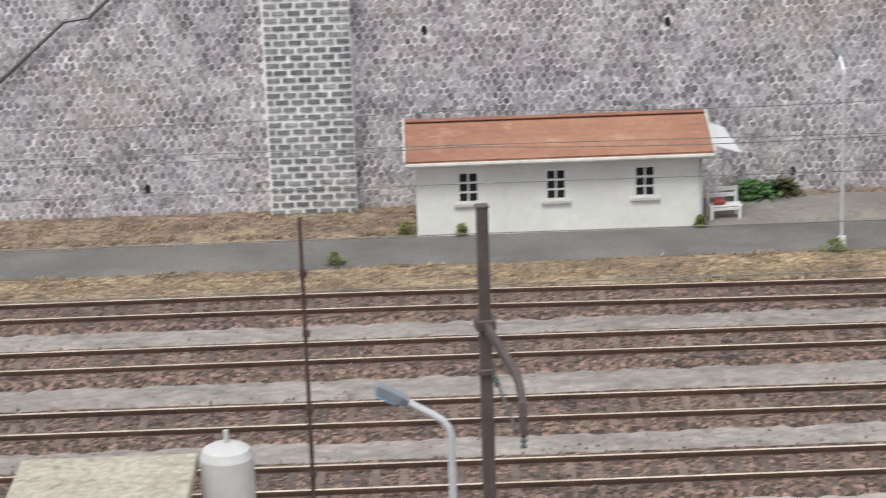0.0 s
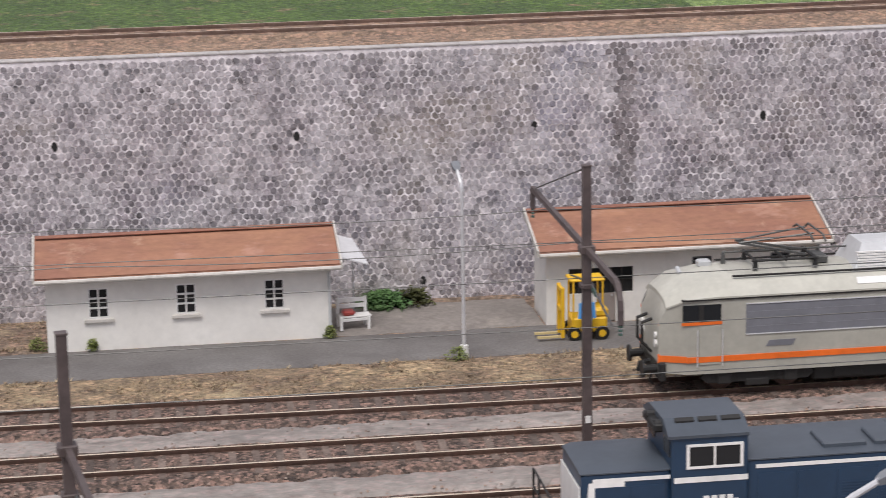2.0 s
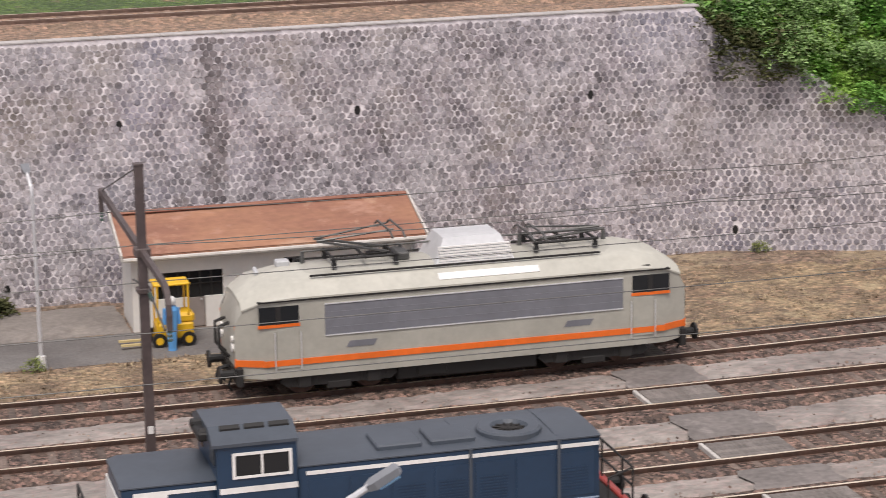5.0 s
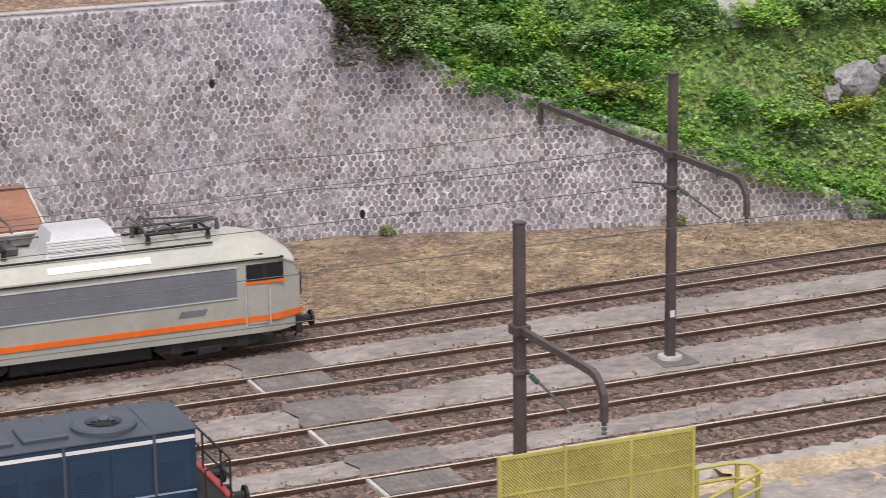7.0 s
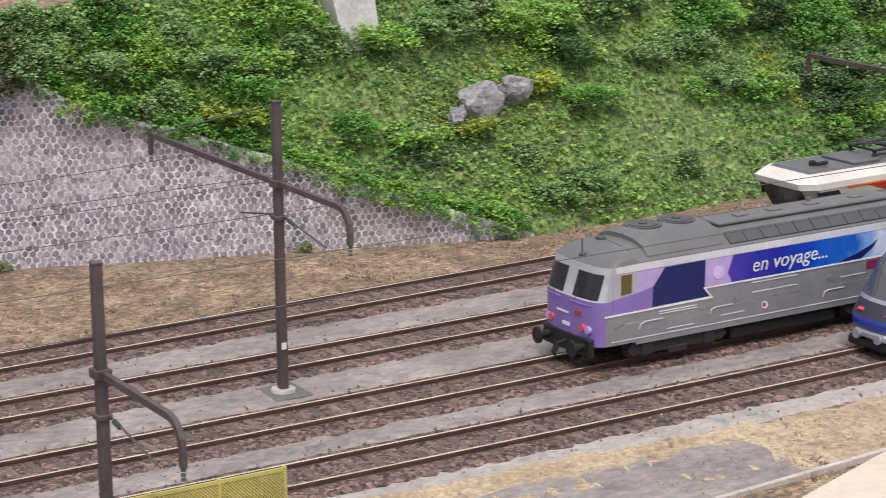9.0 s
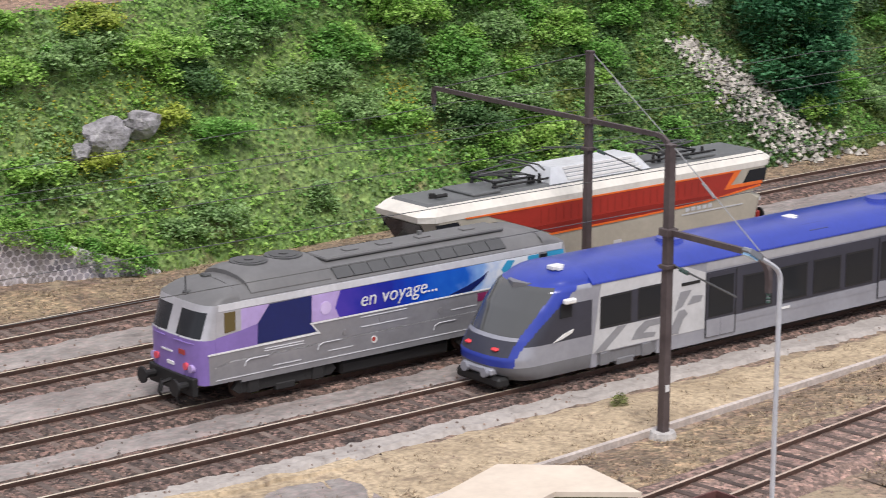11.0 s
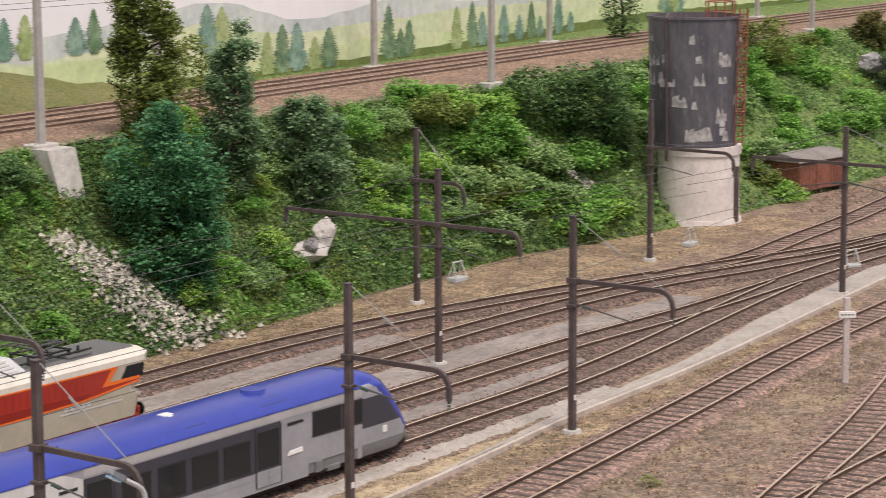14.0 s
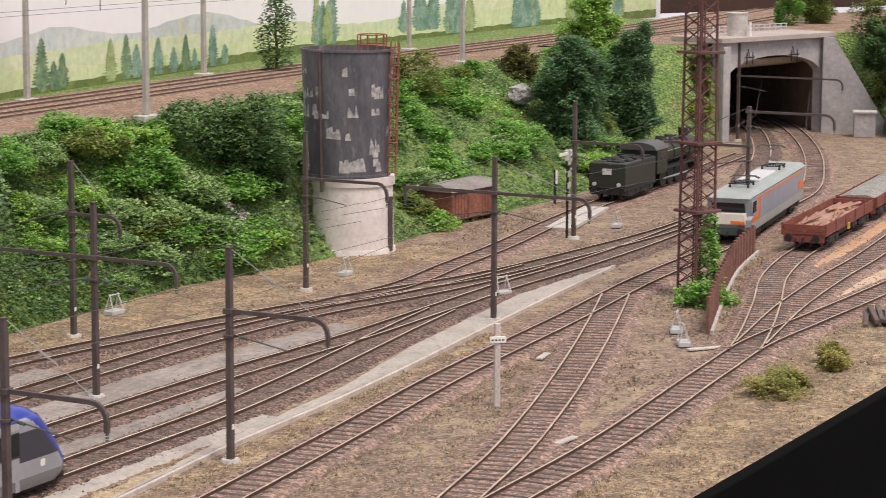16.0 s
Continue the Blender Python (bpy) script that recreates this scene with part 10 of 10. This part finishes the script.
part("load_box", bm, paint("salmon red", (0.62, 0.14, 0.12)), lo)
for x in (-0.4, 0.5):
    for s in (-0.45, 0.45):
        bm = B()
        rod(bm, (x, s - 0.1, 0.35), (x, s + 0.1, 0.35), 0.35, n=14)
        part("wheel", bm, M_BLACK, lo)
ct = thing("open_crate", "rusty brown open container", "container", 51.24, -29.09, 0, 4)
for x0, x1, y0, y1 in ((-0.58, 0.58, -0.36, -0.3), (-0.58, 0.58, 0.3, 0.36), (-0.58, -0.52, -0.3, 0.3), (0.52, 0.58, -0.3, 0.3)):
    bm = B()
    box(bm, x0, x1, y0, y1, 0, 2.2)
    part("side_wall", bm, M_PYLON, ct)
bm = B()
box(bm, -0.52, 0.52, -0.3, 0.3, 0, 0.1)
part("bottom", bm, M_PYLON, ct)

# ---- upper level: pale masts, bank, grey wall ----
M_PMAST = mat("pale grey mast", (0.42, 0.40, 0.37), (0.35, 0.33, 0.31), scale=1.0, fine=6, grain=0.12)
for x, y, blk in ((53.3, 12.8, True), (90.7, 13.9, True), (129.0, 15.4, False), (183.4, 22.6, False), (92.2, 25.2, False), (134.6, 28.9, False), (195.5, 34.4, False), (112, 26.8, False), (160, 32.3, False)):
    um = thing("line_mast", "tall pale grey overhead mast of the upper line", "catenary mast", x, y, ZU, 0, group="masts of the upper line")
    bm = B()
    loft(bm, [[(-0.2, -0.15, 0), (0.2, -0.15, 0), (0.2, 0.15, 0), (-0.2, 0.15, 0)], [(-0.14, -0.12, 9.5), (0.14, -0.12, 9.5), (0.14, 0.12, 9.5), (-0.14, 0.12, 9.5)]])
    part("post", bm, M_PMAST, um)
    bm = B()
    box(bm, -0.75, 0.75, -0.45, 0.45, -0.3, 0.22, 0.05)
    ft = part("footing", bm, M_FOOT, um, "pale concrete footing")
    if blk:
        bm = B()
        loft(bm, [[(-0.7, -2.0, -2.25), (0.85, -2.0, -2.25), (0.85, 0.2, -2.25), (-0.7, 0.2, -2.25)], [(-0.9, -1.35, 0.05), (0.9, -1.35, 0.05), (0.9, 0.3, 0.05), (-0.9, 0.3, 0.05)]])
        part("foundation", bm, M_FOOT, ft, "sloping concrete foundation in the bank")
    bm = B()
    s = 1 if y < 24 else -1
    rod(bm, (0, 0, 7.2), (0, s * 3.4, 7.6), 0.06, n=6)
    rod(bm, (0, 0, 8.9), (0, s * 3.4, 7.6), 0.035, n=5)
    rod(bm, (0, s * 3.3, 7.6), (0, s * 3.3, 6.4), 0.03, n=5)
    part("cantilever", bm, M_WIRE, um)
gw = thing("stone_wall", "short grey stone wall on the upper level", "wall", 83.8, 24.9, ZU, 0)
bm = B()
loft(bm, [[(0, 0, 0), (8.0, -1.0, 0), (8.0, -0.5, 0), (0, 0.5, 0)], [(0, 0.1, 2.1), (8.0, -0.9, 2.2), (8.0, -0.5, 2.2), (0, 0.5, 2.1)]])
part("face", bm, mat("bluish slate wall", (0.19, 0.195, 0.235), (0.28, 0.285, 0.33), (0.12, 0.125, 0.16), scale=0.9, fine=5, grain=0.4, bump=0.9, depth=0.06, cells=(3.5, 0.35)), gw)
ds = thing("signal_mast", "dark lattice signal mast beside the upper line", "signal", 86.9, 24.3, ZU, 0)
bm = B()
box(bm, -0.2, 0.2, -0.1, 0.1, 0, 3.4, 0.02)
part("post", bm, M_DARK, ds)
bm = B()
box(bm, -0.34, 0.34, -0.25, 0.2, 3.2, 5.2, 0.1)
part("screen", bm, M_BLACK, ds)
# olive bank behind the upper line
vs, fs = [], []
xs = np.arange(62, 113, 1.0)
bf = [(62, 23.2), (76, 23.8), (84, 25.4), (92, 24.9), (96, 26.4), (105, 26.9), (113, 27.6)]
for x in xs:
    f = at_x(bf, x)
    for j in range(7):
        k = j / 6
        vs.append((float(x), f + 4.5 * k, ZU + 0.05 + (3.0 - 2.4 * max(0, (x - 98) / 15)) * k ** 0.8 + 0.2 * noise.noise((x * 0.4, k * 3, 5))))
for i in range(len(xs) - 1):
    for j in range(6):
        q = i * 7 + j
        fs.append((q, q + 7, q + 8, q + 1))
tagged(raw("upper_bank", vs, fs, mat("olive turf", (0.15, 0.16, 0.05), (0.20, 0.19, 0.075), (0.10, 0.145, 0.035), scale=0.4, fine=6, grain=0.4, bump=0.8, depth=0.15)), "low olive bank behind the upper line", "embankment", kind="structure")

# ---- painted backdrop ----
BD = spline([(55, 33.0), (90, 31.5), (115, 30.2), (134, 31.4), (152, 34.0), (178, 38.5), (200, 41.5), (232, 43.0), (275, 44)], 2.0)


def bd(s, z, off=0.0):
    """A place on the backdrop for the x of the plan."""
    return (s, at_x(BD, s) - off, z)


xs = [p[0] for p in BD]
vs = [bd(x, ZU - 0.5) for x in xs] + [bd(x, 34.0) for x in xs] + [(x, at_x(BD, x) + 0.8, 34.0) for x in xs] + [(x, at_x(BD, x) + 0.8, ZU - 0.5) for x in xs]
n = len(xs)
fs = [(r * n + i, r * n + i + 1, ((r + 1) % 4) * n + i + 1, ((r + 1) % 4) * n + i) for r in range(4) for i in range(n - 1)]
M_PSKY = mat("painted pale sky", (0.78, 0.77, 0.80), (0.84, 0.83, 0.84), scale=0.05, fine=0.6, grain=0.03, bump=0)
back = tagged(raw("backdrop", vs, fs, M_PSKY), "hand-painted landscape backdrop with pale hills and trees", "backdrop", kind="structure")


def painted(name, outline, m, off):
    """A painted area: outline of (x along, z)."""
    i = len(outline)
    vs = [bd(x, z, off) for x, z in outline]
    raw(name, vs, [tuple(range(i))], m, back)


def hills(line, m, off):
    top = spline(line, 1.5)
    vs, fs = [], []
    for x, z in top:
        vs += [bd(x, ZU - 0.3, off), bd(x, z + 0.06 * math.sin(x * 1.7), off)]
    for i in range(len(top) - 1):
        fs.append((2 * i, 2 * i + 2, 2 * i + 3, 2 * i + 1))
    raw("painted_hills", vs, fs, m, back)


def brush(name, c, c2, c3=None):
    return mat(name, c, c2, c3, scale=0.22, fine=1.6, grain=0.14, bump=0)


hills([(56, 13.2), (75, 12.4), (92, 11.8), (110, 12.6), (122, 13.6), (129, 12.2), (136.6, 12.6), (142.6, 13.2), (149, 12.5), (154, 12.2), (160, 12.8), (168, 13.1), (175, 12.1), (182, 11.2), (200, 10.5)],
      brush("painted blue hills", (0.50, 0.56, 0.56), (0.62, 0.66, 0.63), (0.60, 0.62, 0.44)), 0.01)
hills([(56, 12.0), (80, 11.4), (96, 11.6), (98.3, 12.1), (100.2, 12.0), (101.8, 11.4), (111.8, 11.5), (120, 12.4), (128, 11.3), (135, 11.5), (143, 11.6), (150.7, 11.8), (162, 11.6), (171.6, 11.6), (182, 11.8), (194, 11.0), (204, 10.9), (213.6, 11.7), (222, 12.5), (236, 13.2), (274, 13.4)],
      brush("painted pale fields", (0.66, 0.70, 0.47), (0.57, 0.66, 0.42), (0.72, 0.73, 0.56)), 0.02)
hills([(56, 10.6), (100, 10.5), (112, 10.9), (126, 9.9), (140, 10.6), (152, 10.1), (166, 10.5), (180, 10.6), (200, 9.9), (220, 10.6), (240, 11.4), (274, 11.4)],
      brush("painted light meadow", (0.56, 0.66, 0.36), (0.64, 0.70, 0.44), (0.48, 0.58, 0.30)), 0.03)
hills([(56, 9.3), (100, 9.4), (130, 9.2), (150, 9.35), (170, 9.5), (182, 9.6), (206, 9.3), (240, 9.4), (274, 9.4)],
      mat("painted dark hedge", (0.12, 0.18, 0.045), (0.19, 0.24, 0.07), scale=0.5, fine=3, grain=0.3, bump=0), 0.04)
TREEC = [mat("painted green", (0.10, 0.19, 0.10), (0.22, 0.33, 0.19), scale=0.8, fine=3, grain=0.35, bump=0), mat("painted teal", (0.13, 0.25, 0.19), (0.27, 0.40, 0.32), scale=0.8, fine=3, grain=0.3, bump=0), mat("painted yellow green", (0.27, 0.36, 0.13), (0.40, 0.47, 0.24), scale=0.8, fine=3, grain=0.3, bump=0)]
rt = random.Random(41)


def painted_tree(x, top, w, k, base=8.9):
    pts = []
    n = 34
    for i in range(n):
        a = i / (n - 1)
        ww = 1.4 * w * (0.45 + 0.55 * min(1, a * 5)) * (1 - a) ** 0.6 * (rt.uniform(0.75, 1.25) if i % 2 else rt.uniform(0.35, 0.85)) + 0.04
        pts.append((ww, base + (top - base) * a))
    outline = [(x + q, z) for q, z in pts] + [(x - q * rt.uniform(0.85, 1.15), z) for q, z in reversed(pts)]
    painted("painted_tree", outline, TREEC[k], 0.05 + rt.uniform(0, 0.02))


for x, top, w, k in ((129.2, 12, 1.0, 1), (131.2, 11, 0.8, 2), (132.8, 11.5, 1.0, 0), (140.3, 12.6, 0.9, 0), (141.9, 10.9, 0.6, 0), (143.1, 11.4, 0.8, 0), (150.2, 12, 0.9, 2), (152.6, 12.2, 0.8, 0), (154.2, 11.4, 0.8, 1), (157.8, 11.7, 0.9, 1),
                     (160.5, 10.8, 0.8, 1), (162.7, 11.7, 0.8, 0), (164.3, 10.5, 0.6, 1), (166.1, 10.7, 0.6, 2), (167.8, 12.2, 0.9, 1), (170.1, 10.5, 0.8, 1), (102.6, 13.6, 0.7, 1), (103.8, 13.6, 0.6, 1), (105.3, 13.7, 0.7, 2), (109, 13.4, 0.7, 1),
                     (110.4, 13.8, 0.6, 0), (120.1, 13.6, 0.9, 1), (121.5, 13.4, 0.9, 2), (126, 11.6, 0.8, 2), (127.6, 12.0, 0.9, 0)):
    painted_tree(x, top, w, k, 11.2 if x < 111 else 10.6 if x < 122 else 8.9)
for c0, c1, cnt, zb in ((188, 194, 6, 9.3), (208, 215, 7, 9.6), (218, 224, 7, 9.0), (233, 240, 9, 8.9), (246, 264, 12, 9)):
    for _ in range(cnt):
        painted_tree(rt.uniform(c0, c1), rt.uniform(12, 14.5), rt.uniform(0.9, 1.5), rt.choice((0, 1, 1, 2)), zb)
# a dark conifer behind the tower
plant("tree", 166.0, 29.6, ZU, 5.8, 3.0, M_LEAF_DARK, "dark conifer behind the upper line", "tree", "column", 300, 0.35)

# ---- wires ----


def wire(pts, r=0.013, sag=0.0, name="contact_wire", label="thin dark overhead wire"):
    bm = B()
    way = [Vector(pts[0])]
    for p, q in zip(pts[:-1], pts[1:]):
        p, q = Vector(p), Vector(q)
        n = 6 if sag else 1
        for k in range(1, n + 1):
            t = k / n
            way.append(p.lerp(q, t) - Vector((0, 0, sag * 4 * t * (1 - t))))
    pipe(bm, way, r, 4)
    return tagged(part(name, bm, M_WIRE), label, "overhead wire", group="overhead wires")


def over(key, dy, z):
    return [(x, at_x(spline(TRACKS[key], 1.0), x) + dy, z) for x in (-20, 1.2, 14.5, 30.3, 40.6, 58.3, 67.2, 88.3, 95.4, 106.5, 121.2)]


for key in "abcd":
    wire(over(key, 0.0, 4.75))
    if key in "ab":
        wire(over(key, 0.0, 5.75), sag=0.15)
wire([(121.2, -3.0, 5.0), (151, -6.9, 5.0), (158, -7.2, 5.0), (190, -0.6, 5.0), (225, 12, 5.2)])
wire([(121.2, -9.0, 5.0), (158, -12.3, 5.0), (180, -8.4, 5.0), (214, 3.3, 5.2)])
wire([(124.5, -2.4, 5.2), (151, -0.2, 5.2), (180, 3.3, 5.2)])
for dy, z in ((0, ZU + 6.1), (0, ZU + 7.4), (3.4, ZU + 6.1), (3.4, ZU + 7.4)):
    wire([(x, at_x(spline(UPPER["near"], 1.0), x) + dy, z) for x in (40, 53.3, 90.2, 129, 160, 183.4, 220)], sag=0.3 if z > ZU + 7 else 0)
for dz in (0.0, 0.5, 1.0):
    wire([(x, at_x(spline(UPPER["near"], 1.0), x) + 5.5, ZU + 8.6 + dz) for x in (53, 92, 134, 160, 195)], sag=0.5)
# slanting cable on the wall at the far left
wire([(-14.5, 11.0, 3.9), (-11.2, 11.0, 6.7), (-10.4, 11.0, 6.8), (-8.2, 11.0, 8.7)], 0.06, name="wall_cable", label="dark cable running up the wall")

# ---- single stones of the wall ----
for verts, faces in SINGLE_STONES:
    raw("stone", verts, faces, M_STONE_ONE, wall)
